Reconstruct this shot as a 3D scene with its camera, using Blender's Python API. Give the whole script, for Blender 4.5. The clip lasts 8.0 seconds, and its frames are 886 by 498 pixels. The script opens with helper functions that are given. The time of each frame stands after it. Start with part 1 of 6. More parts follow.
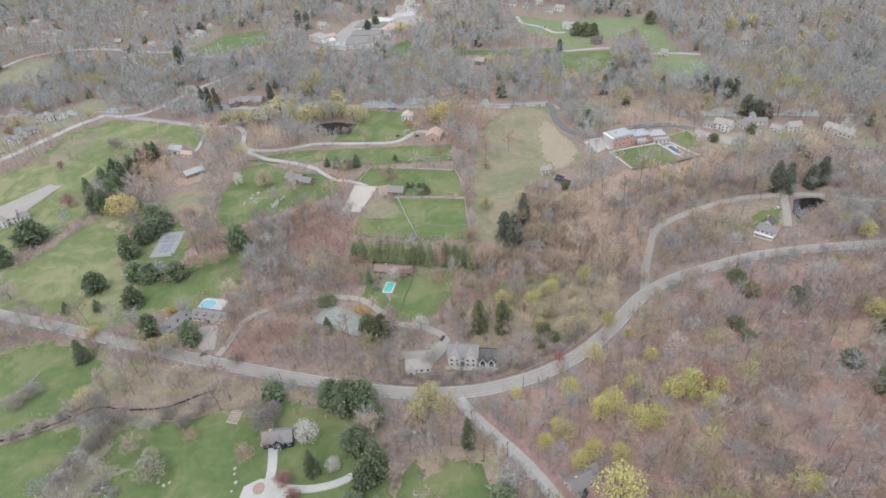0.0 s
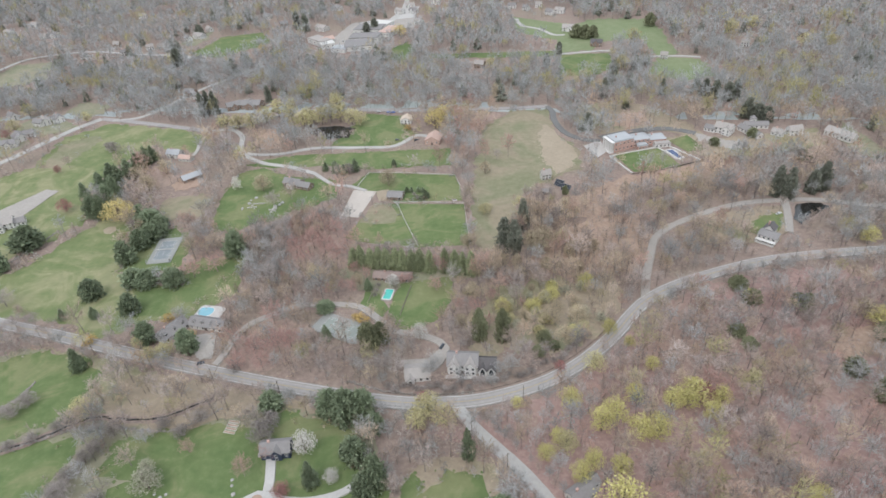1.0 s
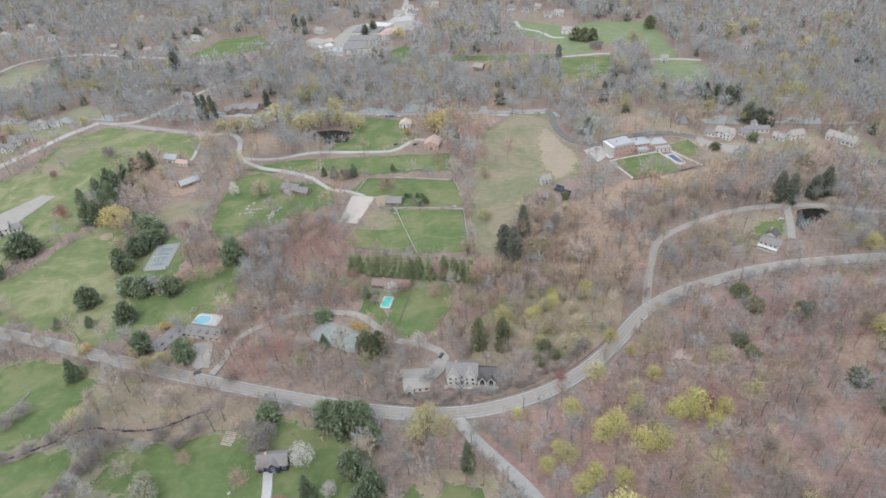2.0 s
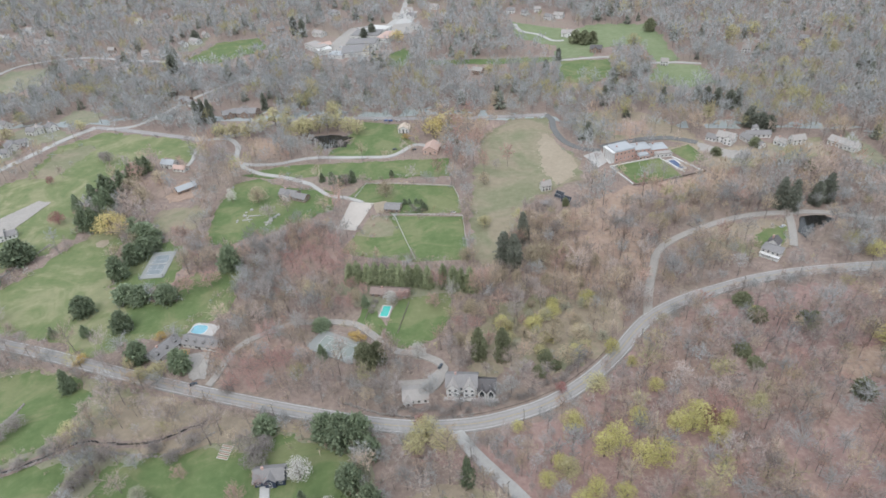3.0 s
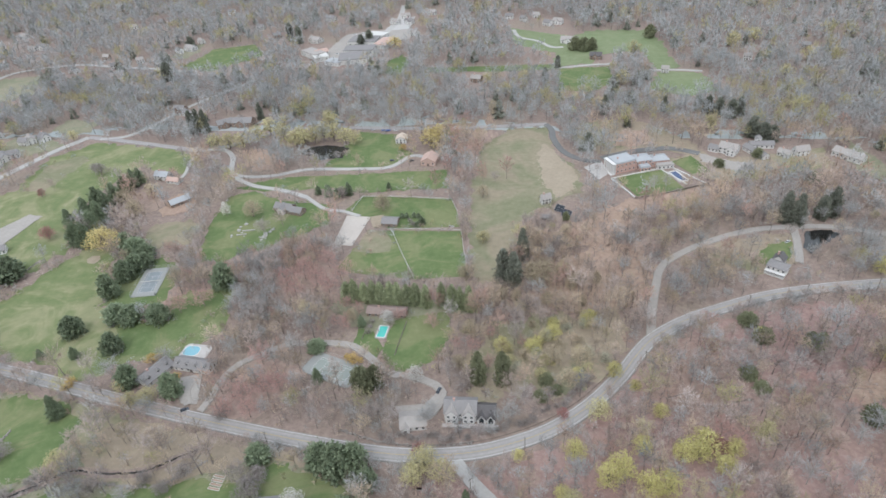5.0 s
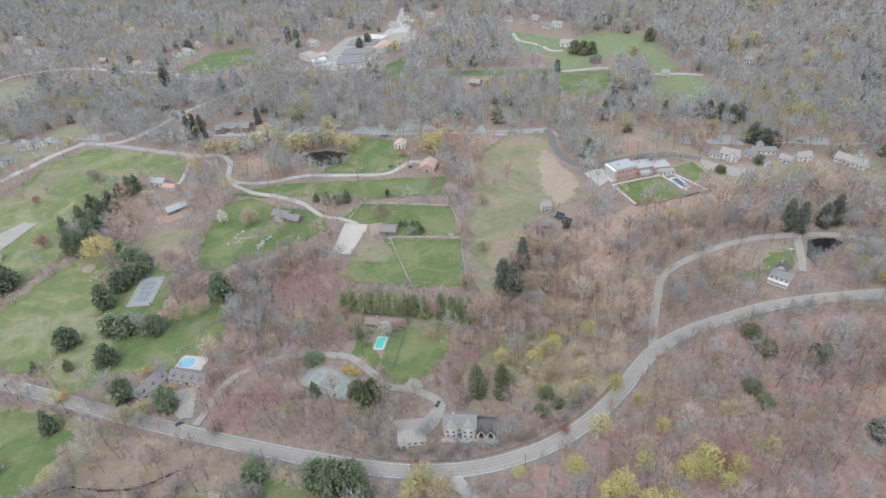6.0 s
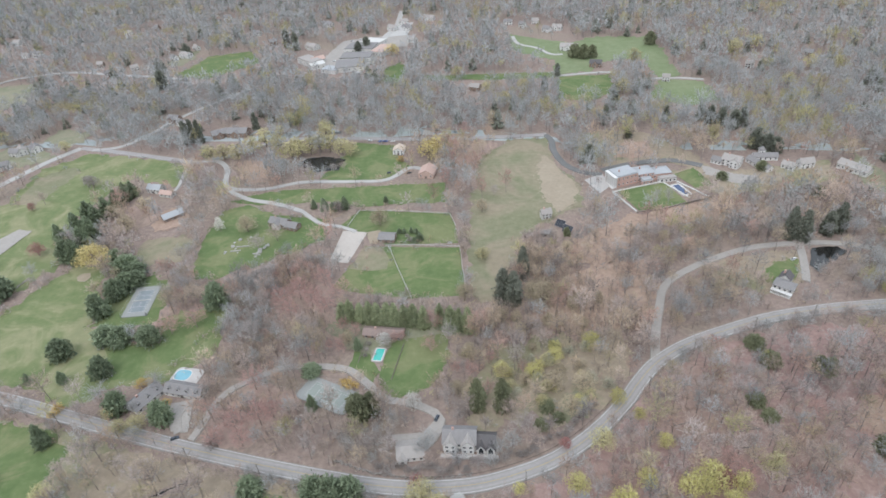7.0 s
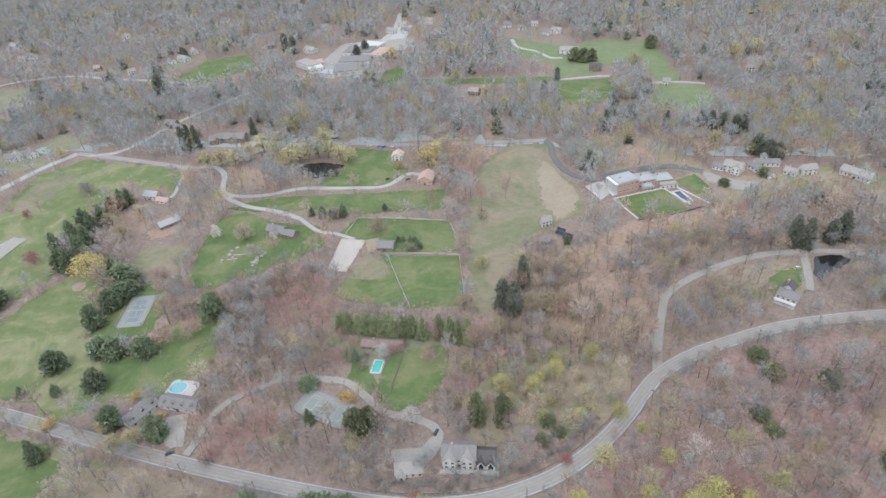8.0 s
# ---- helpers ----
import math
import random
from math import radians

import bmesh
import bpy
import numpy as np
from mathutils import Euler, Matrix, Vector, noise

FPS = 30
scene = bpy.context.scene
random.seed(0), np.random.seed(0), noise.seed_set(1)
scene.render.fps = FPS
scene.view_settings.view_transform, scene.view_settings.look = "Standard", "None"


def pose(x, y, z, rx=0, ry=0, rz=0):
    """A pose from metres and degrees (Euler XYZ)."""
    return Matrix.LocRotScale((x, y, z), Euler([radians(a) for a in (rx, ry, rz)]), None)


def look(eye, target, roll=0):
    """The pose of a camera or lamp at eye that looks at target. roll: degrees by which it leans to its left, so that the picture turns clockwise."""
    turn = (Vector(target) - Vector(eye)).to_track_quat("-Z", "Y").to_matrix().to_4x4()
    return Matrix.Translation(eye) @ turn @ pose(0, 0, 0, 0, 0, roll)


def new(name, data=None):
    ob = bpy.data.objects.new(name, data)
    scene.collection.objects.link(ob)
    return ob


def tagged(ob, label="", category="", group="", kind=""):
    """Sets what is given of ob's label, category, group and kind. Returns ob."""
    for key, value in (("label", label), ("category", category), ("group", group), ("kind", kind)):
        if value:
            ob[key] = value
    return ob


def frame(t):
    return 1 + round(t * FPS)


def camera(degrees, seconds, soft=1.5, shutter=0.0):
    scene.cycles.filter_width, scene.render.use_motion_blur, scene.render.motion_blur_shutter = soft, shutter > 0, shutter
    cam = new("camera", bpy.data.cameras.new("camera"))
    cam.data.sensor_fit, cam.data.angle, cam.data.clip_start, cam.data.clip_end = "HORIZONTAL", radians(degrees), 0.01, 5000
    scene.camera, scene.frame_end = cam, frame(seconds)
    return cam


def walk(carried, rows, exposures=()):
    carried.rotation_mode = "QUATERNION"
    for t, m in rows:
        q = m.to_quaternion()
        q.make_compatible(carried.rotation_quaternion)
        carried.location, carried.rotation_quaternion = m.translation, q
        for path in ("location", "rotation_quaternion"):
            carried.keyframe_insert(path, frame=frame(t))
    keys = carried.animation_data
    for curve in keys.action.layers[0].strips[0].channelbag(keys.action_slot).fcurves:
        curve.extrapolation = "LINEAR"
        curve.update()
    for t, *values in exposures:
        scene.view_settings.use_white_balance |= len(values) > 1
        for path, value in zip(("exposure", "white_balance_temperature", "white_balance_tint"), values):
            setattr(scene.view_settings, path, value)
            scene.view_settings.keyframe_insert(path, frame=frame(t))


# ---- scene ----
cam = camera(71.0, 8.0, 1.6)
PATH = [
    (0, (0.13, 0.44, 247.80), (-16.00, 163.99, 133.87), -4.58),
    (0.5, (0.07, 2.78, 248.50), (-15.96, 166.37, 134.60), -4.59),
    (1, (0.03, 5.33, 249.26), (-15.91, 168.97, 135.38), -4.61),
    (1.5, (-0.00, 8.07, 250.06), (-15.84, 171.75, 136.21), -4.62),
    (2.25, (-0.03, 12.51, 251.34), (-15.73, 176.24, 137.53), -4.64),
    (3, (-0.03, 17.28, 252.70), (-15.59, 181.07, 138.93), -4.66),
    (3.5, (-0.02, 20.63, 253.63), (-15.49, 184.46, 139.90), -4.68),
    (4, (-0.01, 24.09, 254.59), (-15.38, 187.95, 140.89), -4.69),
    (4.5, (0.01, 27.65, 255.57), (-15.27, 191.53, 141.91), -4.70),
    (5.25, (0.04, 33.12, 257.06), (-15.09, 197.05, 143.46), -4.73),
    (6, (0.07, 38.72, 258.57), (-14.92, 202.68, 145.02), -4.75),
    (6.5, (0.09, 42.49, 259.57), (-14.81, 206.47, 146.07), -4.76),
    (7, (0.10, 46.28, 260.57), (-14.70, 210.28, 147.11), -4.77),
    (7.5, (0.11, 50.06, 261.56), (-14.59, 214.08, 148.15), -4.79),
    (8, (0.12, 53.83, 262.53), (-14.49, 217.86, 149.17), -4.80),
]
walk(cam, [(t, look(eye, target, roll)) for t, eye, target, roll in PATH], [(0, 0.68, 6450, 8), (3.5, 0.68, 6250, 7), (8, 0.68, 6200, 7)])

# ---- overcast daylight ----
world = bpy.data.worlds.new("overcast_sky")
scene.world = world
world.use_nodes = True
wn, wl = world.node_tree.nodes, world.node_tree.links
sky = wn.new("ShaderNodeTexSky")
sky.sky_type, sky.sun_disc = "NISHITA", False
sky.sun_elevation, sky.sun_rotation = radians(52), radians(200)
sky.dust_density, sky.air_density = 4.0, 1.0
dim = wn.new("ShaderNodeMix")
dim.data_type, dim.blend_type = "RGBA", "MIX"
dim.inputs["Factor"].default_value = 0.86
dim.inputs["B"].default_value = (8.15, 8.75, 9.75, 1)
wl.new(sky.outputs["Color"], dim.inputs["A"])
wl.new(dim.outputs["Result"], wn["Background"].inputs["Color"])
wn["Background"].inputs["Strength"].default_value = 0.1
sun = new("sun", bpy.data.lights.new("sun", "SUN"))
sun.data.energy, sun.data.angle, sun.data.color = 0.8, radians(24), (1.0, 0.98, 0.95)
sun.matrix_world = look((0, 0, 0), (math.sin(radians(200)) * -0.6, math.cos(radians(200)) * -0.6, -0.79))

# ---- materials ----
def material(name, rough=0.9, spec=0.2, metal=0.0):
    m = bpy.data.materials.new(name)
    m.use_nodes = True
    b = m.node_tree.nodes["Principled BSDF"]
    b.inputs["Roughness"].default_value, b.inputs["Metallic"].default_value = rough, metal
    b.inputs["Specular IOR Level"].default_value = spec
    return m, m.node_tree.nodes, m.node_tree.links, b


def noise_at(nodes, links, scale, detail=4, rough=0.6, distort=0.0):
    """Noise over world positions; scale is in cycles a metre."""
    g = nodes.get("place") or nodes.new("ShaderNodeNewGeometry")
    g.name = "place"
    n = nodes.new("ShaderNodeTexNoise")
    n.inputs["Scale"].default_value, n.inputs["Detail"].default_value = scale, detail
    n.inputs["Roughness"].default_value, n.inputs["Distortion"].default_value = rough, distort
    links.new(g.outputs["Position"], n.inputs["Vector"])
    return n.outputs["Fac"]


def ramp(nodes, links, fac, stops):
    r = nodes.new("ShaderNodeValToRGB")
    e = r.color_ramp.elements
    while len(e) < len(stops):
        e.new(0.5)
    for k, (p, c) in zip(e, stops):
        k.position, k.color = p, (*c, 1)
    links.new(fac, r.inputs["Fac"])
    return r.outputs["Color"]


def blend(nodes, links, a, b, fac, mode="MIX"):
    m = nodes.new("ShaderNodeMix")
    m.data_type, m.blend_type = "RGBA", mode
    for key, v in (("A", a), ("B", b), ("Factor", fac)):
        if isinstance(v, (int, float)):
            m.inputs[key].default_value = v
        elif isinstance(v, tuple):
            m.inputs[key].default_value = (*v, 1)
        else:
            links.new(v, m.inputs[key])
    return m.outputs["Result"]


def bump(nodes, links, b, scale, strength, depth):
    n = nodes.new("ShaderNodeBump")
    n.inputs["Strength"].default_value, n.inputs["Distance"].default_value = strength, depth
    links.new(noise_at(nodes, links, scale, 5), n.inputs["Height"])
    links.new(n.outputs["Normal"], b.inputs["Normal"])


def mottled(name, big, small, s_big=0.03, s_small=0.4, share=0.5, rough=0.9, relief=0.0, spec=0.2, metal=0.0, distort=0.6):
    """Two ramps over noise of two sizes, mixed."""
    m, n, l, b = material(name, rough, spec, metal)
    a = ramp(n, l, noise_at(n, l, s_big, 4, 0.6, distort), big)
    c = ramp(n, l, noise_at(n, l, s_small, 5, 0.65), small)
    l.new(blend(n, l, a, c, share), b.inputs["Base Color"])
    if relief:
        bump(n, l, b, s_small * 3, 0.6, relief)
    return m


MATS = {
    "litter": mottled("leaf_litter", [(0.35, (0.225, 0.175, 0.148)), (0.5, (0.275, 0.205, 0.172)), (0.65, (0.25, 0.212, 0.155))],
                      [(0.3, (0.15, 0.117, 0.1)), (0.5, (0.255, 0.195, 0.168)), (0.72, (0.37, 0.295, 0.25))], 0.012, 0.35, 0.55, relief=0.3),
    "oak_litter": mottled("reddish_oak_litter", [(0.35, (0.29, 0.188, 0.165)), (0.5, (0.335, 0.218, 0.19)), (0.65, (0.3, 0.222, 0.17))],
                          [(0.3, (0.2, 0.138, 0.122)), (0.5, (0.31, 0.215, 0.192)), (0.72, (0.43, 0.325, 0.29))], 0.012, 0.35, 0.55, relief=0.3),
    "stand_litter": mottled("tan_leaf_litter", [(0.35, (0.32, 0.238, 0.2)), (0.5, (0.375, 0.272, 0.228)), (0.65, (0.345, 0.275, 0.207))],
                            [(0.3, (0.17, 0.128, 0.108)), (0.5, (0.28, 0.205, 0.175)), (0.72, (0.39, 0.305, 0.255))], 0.02, 0.35, 0.55, relief=0.3),
    # distance haze is mixed into this floor: paler and cooler than the litter
    "far_floor": mottled("hazed_woodland_floor", [(0.38, (0.3, 0.325, 0.32)), (0.5, (0.335, 0.352, 0.345)), (0.62, (0.3, 0.338, 0.302))],
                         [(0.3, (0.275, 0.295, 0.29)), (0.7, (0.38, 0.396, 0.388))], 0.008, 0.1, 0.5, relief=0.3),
    "rough_grass": mottled("rough_grass", [(0.35, (0.17, 0.19, 0.11)), (0.5, (0.23, 0.22, 0.15)), (0.65, (0.29, 0.25, 0.19))],
                           [(0.3, (0.17, 0.165, 0.11)), (0.7, (0.29, 0.265, 0.19))], 0.04, 0.25, 0.5, relief=0.15, distort=1.5),
    "dark_asphalt": mottled("dark_asphalt", [(0.3, (0.15, 0.148, 0.145)), (0.7, (0.19, 0.187, 0.182))], [(0.3, (0.14, 0.138, 0.135)), (0.7, (0.2, 0.195, 0.19))], 0.06, 0.7, 0.5),
    "lawn": mottled("lawn_grass", [(0.38, (0.09, 0.14, 0.05)), (0.5, (0.13, 0.17, 0.068)), (0.6, (0.225, 0.22, 0.115))],
                    [(0.3, (0.09, 0.122, 0.052)), (0.55, (0.135, 0.165, 0.072)), (0.75, (0.22, 0.22, 0.125))], 0.03, 0.2, 0.5, relief=0.08, distort=1.0),
    "meadow": mottled("meadow_grass", [(0.4, (0.125, 0.168, 0.068)), (0.49, (0.165, 0.193, 0.088)), (0.57, (0.295, 0.275, 0.165))],
                      [(0.3, (0.12, 0.148, 0.065)), (0.55, (0.19, 0.2, 0.1)), (0.75, (0.3, 0.27, 0.17))], 0.024, 0.12, 0.5, relief=0.12, distort=1.0),
    "far_grass": mottled("pasture", [(0.35, (0.14, 0.185, 0.085)), (0.6, (0.21, 0.23, 0.13))],
                         [(0.3, (0.14, 0.175, 0.085)), (0.7, (0.23, 0.25, 0.15))], 0.02, 0.12, 0.5, relief=0.1),
    "dry_grass": mottled("dry_grass", [(0.4, (0.145, 0.168, 0.086)), (0.5, (0.21, 0.202, 0.126)), (0.6, (0.285, 0.232, 0.168))],
                         [(0.3, (0.18, 0.165, 0.108)), (0.7, (0.3, 0.255, 0.185))], 0.02, 0.2, 0.5, relief=0.12, distort=1.2),
    "bare_earth": mottled("bare_earth", [(0.35, (0.29, 0.24, 0.18)), (0.65, (0.34, 0.285, 0.215))],
                          [(0.3, (0.26, 0.21, 0.155)), (0.7, (0.38, 0.315, 0.24))], 0.05, 0.3, 0.5, relief=0.1),
    "clearing": mottled("cleared_brush_ground", [(0.35, (0.315, 0.228, 0.188)), (0.65, (0.37, 0.285, 0.215))],
                        [(0.3, (0.22, 0.15, 0.115)), (0.55, (0.37, 0.26, 0.2)), (0.75, (0.5, 0.38, 0.3))], 0.04, 0.3, 0.6, relief=0.3),
    "scrub": mottled("scrub_ground", [(0.4, (0.31, 0.25, 0.18)), (0.5, (0.33, 0.265, 0.195)), (0.6, (0.21, 0.225, 0.11))],
                     [(0.3, (0.19, 0.155, 0.12)), (0.7, (0.36, 0.295, 0.225))], 0.025, 0.3, 0.5, relief=0.3),
    "sand": mottled("arena_sand", [(0.3, (0.42, 0.37, 0.33)), (0.7, (0.5, 0.45, 0.4))], [(0.3, (0.4, 0.35, 0.31)), (0.7, (0.5, 0.45, 0.41))], 0.08, 0.6, 0.5),
    "gravel": mottled("gravel", [(0.3, (0.3, 0.275, 0.25)), (0.7, (0.37, 0.335, 0.3))], [(0.3, (0.26, 0.235, 0.215)), (0.7, (0.41, 0.375, 0.345))], 0.09, 0.9, 0.5),
    "concrete": mottled("pale_drive", [(0.3, (0.4, 0.38, 0.36)), (0.7, (0.48, 0.46, 0.44))], [(0.3, (0.37, 0.35, 0.33)), (0.7, (0.5, 0.48, 0.46))], 0.09, 0.9, 0.5),
    "paving": mottled("stone_paving", [(0.3, (0.42, 0.385, 0.36)), (0.7, (0.5, 0.47, 0.445))], [(0.3, (0.37, 0.335, 0.31)), (0.7, (0.54, 0.51, 0.485))], 0.2, 1.2, 0.5),
    "pale_road": mottled("pale_road", [(0.3, (0.37, 0.345, 0.325)), (0.7, (0.43, 0.41, 0.385))], [(0.3, (0.33, 0.31, 0.29)), (0.7, (0.46, 0.44, 0.415))], 0.06, 0.7, 0.5),
    "old_asphalt": mottled("worn_asphalt", [(0.3, (0.29, 0.265, 0.255)), (0.7, (0.36, 0.335, 0.32))], [(0.3, (0.25, 0.23, 0.22)), (0.7, (0.38, 0.355, 0.34))], 0.06, 0.7, 0.5),
    "asphalt": mottled("road_asphalt", [(0.3, (0.29, 0.265, 0.25)), (0.7, (0.35, 0.325, 0.305))], [(0.3, (0.22, 0.203, 0.19)), (0.7, (0.32, 0.297, 0.28))], 0.05, 0.7, 0.5),
    "pond": mottled("pond_water", [(0.3, (0.012, 0.012, 0.012)), (0.7, (0.03, 0.03, 0.026))], [(0.3, (0.01, 0.01, 0.01)), (0.7, (0.03, 0.028, 0.025))], 0.05, 0.3, 0.5, rough=0.06, spec=0.5),
}


def plain(name, c, rough=0.8, spec=0.3, vary=0.18, scale=0.6, metal=0.0):
    lo, hi = tuple(k * (1 - vary) for k in c), tuple(min(1, k * (1 + vary)) for k in c)
    return mottled(name, [(0.3, lo), (0.7, hi)], [(0.25, lo), (0.75, hi)], scale * 0.25, scale * 2, 0.5, rough, spec=spec, metal=metal)


def toned(name, stops, rough=0.9):
    """Colour by each tree's own tone, with a fine grain."""
    m, n, l, b = material(name, rough, 0.1)
    a = n.new("ShaderNodeAttribute")
    a.attribute_name = "tone"
    c = ramp(n, l, a.outputs["Fac"], stops)
    g = ramp(n, l, noise_at(n, l, 0.5, 3), [(0.3, (0.82, 0.82, 0.82)), (0.7, (1.15, 1.15, 1.15))])
    own = n.new("ShaderNodeAttribute")
    own.attribute_name = "paleness"
    c = blend(n, l, c, own.outputs["Color"], 1.0, "MULTIPLY")
    l.new(blend(n, l, c, g, 1.0, "MULTIPLY"), b.inputs["Base Color"])
    return m


# tone 0 is paled and cooled, standing in for haze over far woods
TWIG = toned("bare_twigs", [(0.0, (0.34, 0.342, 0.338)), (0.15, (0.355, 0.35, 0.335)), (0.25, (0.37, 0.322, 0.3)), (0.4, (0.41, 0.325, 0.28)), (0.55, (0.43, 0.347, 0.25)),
                            (0.7, (0.41, 0.255, 0.226)), (0.85, (0.365, 0.33, 0.195)), (1.0, (0.387, 0.361, 0.150))])
BARK = toned("tree_bark", [(0.0, (0.245, 0.217, 0.205)), (0.5, (0.262, 0.22, 0.2)), (1.0, (0.262, 0.222, 0.182))])


def leafy(name, lo, hi):
    """Leaves whose tint differs from clump to clump and from tree to tree."""
    m, n, l, b = material(name, 0.75, 0.25)
    g = n.new("ShaderNodeNewGeometry")
    c = ramp(n, l, g.outputs["Random Per Island"], [(0.0, lo), (1.0, hi)])
    o = n.new("ShaderNodeObjectInfo")
    t = ramp(n, l, o.outputs["Random"], [(0.0, (0.8, 0.8, 0.8)), (1.0, (1.2, 1.2, 1.2))])
    l.new(blend(n, l, c, t, 1.0, "MULTIPLY"), b.inputs["Base Color"])
    return m


NEEDLE = leafy("conifer_needles", (0.14, 0.175, 0.108), (0.25, 0.288, 0.18))
SPRUCE = leafy("dark_spruce_needles", (0.135, 0.145, 0.115), (0.23, 0.232, 0.182))
HEMLOCK = leafy("hemlock_needles", (0.145, 0.155, 0.09), (0.25, 0.255, 0.155))
HEDGE = leafy("arborvitae_leaves", (0.2, 0.225, 0.125), (0.38, 0.405, 0.24))
GOLD = leafy("golden_leaves", (0.45, 0.37, 0.16), (0.58, 0.47, 0.21))
LIME = leafy("lime_leaves", (0.4, 0.36, 0.145), (0.53, 0.475, 0.2))
WILLOW = leafy("willow_leaves", (0.34, 0.305, 0.165), (0.46, 0.41, 0.225))
BLOSSOM = leafy("white_blossom", (0.46, 0.43, 0.39), (0.7, 0.66, 0.6))
FORSYTHIA = leafy("forsythia_flowers", (0.38, 0.26, 0.09), (0.52, 0.37, 0.14))
MAROON = leafy("maroon_buds", (0.22, 0.1, 0.09), (0.36, 0.19, 0.17))
TANBUD = leafy("tan_buds", (0.29, 0.24, 0.165), (0.45, 0.37, 0.26))
SALLOW = leafy("sallow_buds", (0.25, 0.24, 0.175), (0.42, 0.4, 0.3))
GRAYBUD = leafy("gray_buds", (0.19, 0.165, 0.15), (0.32, 0.28, 0.26))
TRUNK = plain("trunk_bark", (0.2, 0.165, 0.14), 0.95)
PALEBARK = plain("sycamore_bark", (0.38, 0.35, 0.325), 0.9)
WHITE = plain("white_paint", (0.62, 0.6, 0.58), 0.6, vary=0.06)
OFFWHITE = plain("weathered_white", (0.55, 0.53, 0.5), 0.7, vary=0.1)
GREYROOF = plain("grey_shingles", (0.23, 0.215, 0.21), 0.9, vary=0.15, scale=2)
DARKROOF = plain("dark_shingles", (0.12, 0.11, 0.11), 0.9, vary=0.2, scale=2)
TANROOF = plain("tan_shingles", (0.34, 0.31, 0.288), 0.9, vary=0.12, scale=2)
RUSTROOF = plain("rust_brown_shingles", (0.25, 0.19, 0.168), 0.9, vary=0.18, scale=2)
CREAMROOF = plain("cream_shingles", (0.52, 0.43, 0.35), 0.85, vary=0.1, scale=2)
PALESTONE = plain("pale_stone", (0.36, 0.345, 0.32), 0.9, vary=0.2, scale=2)
SLATE = plain("pale_metal_roof", (0.36, 0.365, 0.375), 0.55, vary=0.08)
PINKROOF = plain("pink_tiles", (0.47, 0.335, 0.285), 0.85, vary=0.12, scale=2)
NAVY = plain("navy_clapboard", (0.035, 0.045, 0.075), 0.7, vary=0.15)
BRICK = plain("red_brick", (0.47, 0.31, 0.265), 0.9, vary=0.15, scale=3)
STONE = plain("field_stone", (0.27, 0.24, 0.22), 0.95, vary=0.3, scale=2)
TIMBER = plain("weathered_timber", (0.22, 0.185, 0.16), 0.9, vary=0.25, scale=2)
BROWNWALL = plain("brown_clapboard", (0.26, 0.19, 0.15), 0.85)
GLASS = plain("window_glass", (0.035, 0.04, 0.045), 0.15, 0.6, vary=0.1)
DOORPAINT = plain("door_paint", (0.12, 0.1, 0.09), 0.6)
POOLWATER = plain("pool_water", (0.08, 0.42, 0.36), 0.15, 0.5, vary=0.12, scale=0.8)
PALEPOOL = plain("pale_pool_water", (0.2, 0.4, 0.47), 0.15, 0.5, vary=0.1, scale=0.8)
BLUEPOOL = plain("deep_pool_water", (0.04, 0.065, 0.14), 0.15, 0.5, vary=0.15, scale=0.8)
COURT = plain("hard_court", (0.285, 0.285, 0.27), 0.85, vary=0.06)
COURTIN = plain("court_green", (0.255, 0.275, 0.25), 0.85, vary=0.07)
COURTBLUE = plain("court_slate", (0.215, 0.235, 0.245), 0.85, vary=0.1)
YELLOWLINE = plain("yellow_road_paint", (0.4, 0.32, 0.18), 0.8)
WHITELINE = plain("white_road_paint", (0.52, 0.5, 0.48), 0.8)
STEEL = plain("galvanised_steel", (0.36, 0.36, 0.36), 0.5, metal=0.6)
PANEL = plain("solar_glass", (0.02, 0.022, 0.03), 0.25, 0.5)
POLEWOOD = plain("pole_wood", (0.17, 0.145, 0.125), 0.95)
RUBBER = plain("tyre_rubber", (0.03, 0.03, 0.03), 0.9)
CARS = [plain("car_paint", c, 0.35, 0.5, vary=0.03) for c in ((0.05, 0.06, 0.08), (0.6, 0.6, 0.6), (0.1, 0.16, 0.4), (0.3, 0.04, 0.04))]


# ---- mesh helpers ----
def mesh_of(name, verts, faces, mats, index=None, tone=None):
    me = bpy.data.meshes.new(name)
    me.from_pydata([tuple(v) for v in verts], [], [tuple(f) for f in faces])
    for m in mats if isinstance(mats, (list, tuple)) else [mats]:
        me.materials.append(m)
    if index is not None:
        me.polygons.foreach_set("material_index", np.asarray(index, dtype=np.int32))
    me.update()
    return me


def tri_mesh(name, v, f, mats, index=None, tone=None, pale=None):
    """A mesh of triangles from arrays."""
    me = bpy.data.meshes.new(name)
    v, f = np.asarray(v, dtype=np.float32), np.asarray(f, dtype=np.int32)
    me.vertices.add(len(v))
    me.vertices.foreach_set("co", v.ravel())
    me.loops.add(len(f) * 3)
    me.loops.foreach_set("vertex_index", f.ravel())
    me.polygons.add(len(f))
    me.polygons.foreach_set("loop_start", np.arange(0, len(f) * 3, 3, dtype=np.int32))
    for m in mats:
        me.materials.append(m)
    if index is not None:
        me.polygons.foreach_set("material_index", np.asarray(index, dtype=np.int32))
    if tone is not None:
        me.attributes.new("tone", "FLOAT", "POINT").data.foreach_set("value", np.asarray(tone, dtype=np.float32))
        pale = np.ones(len(v)) if pale is None else pale
        me.attributes.new("paleness", "FLOAT", "POINT").data.foreach_set("value", np.asarray(pale, dtype=np.float32))
    me.update(calc_edges=True)
    return me


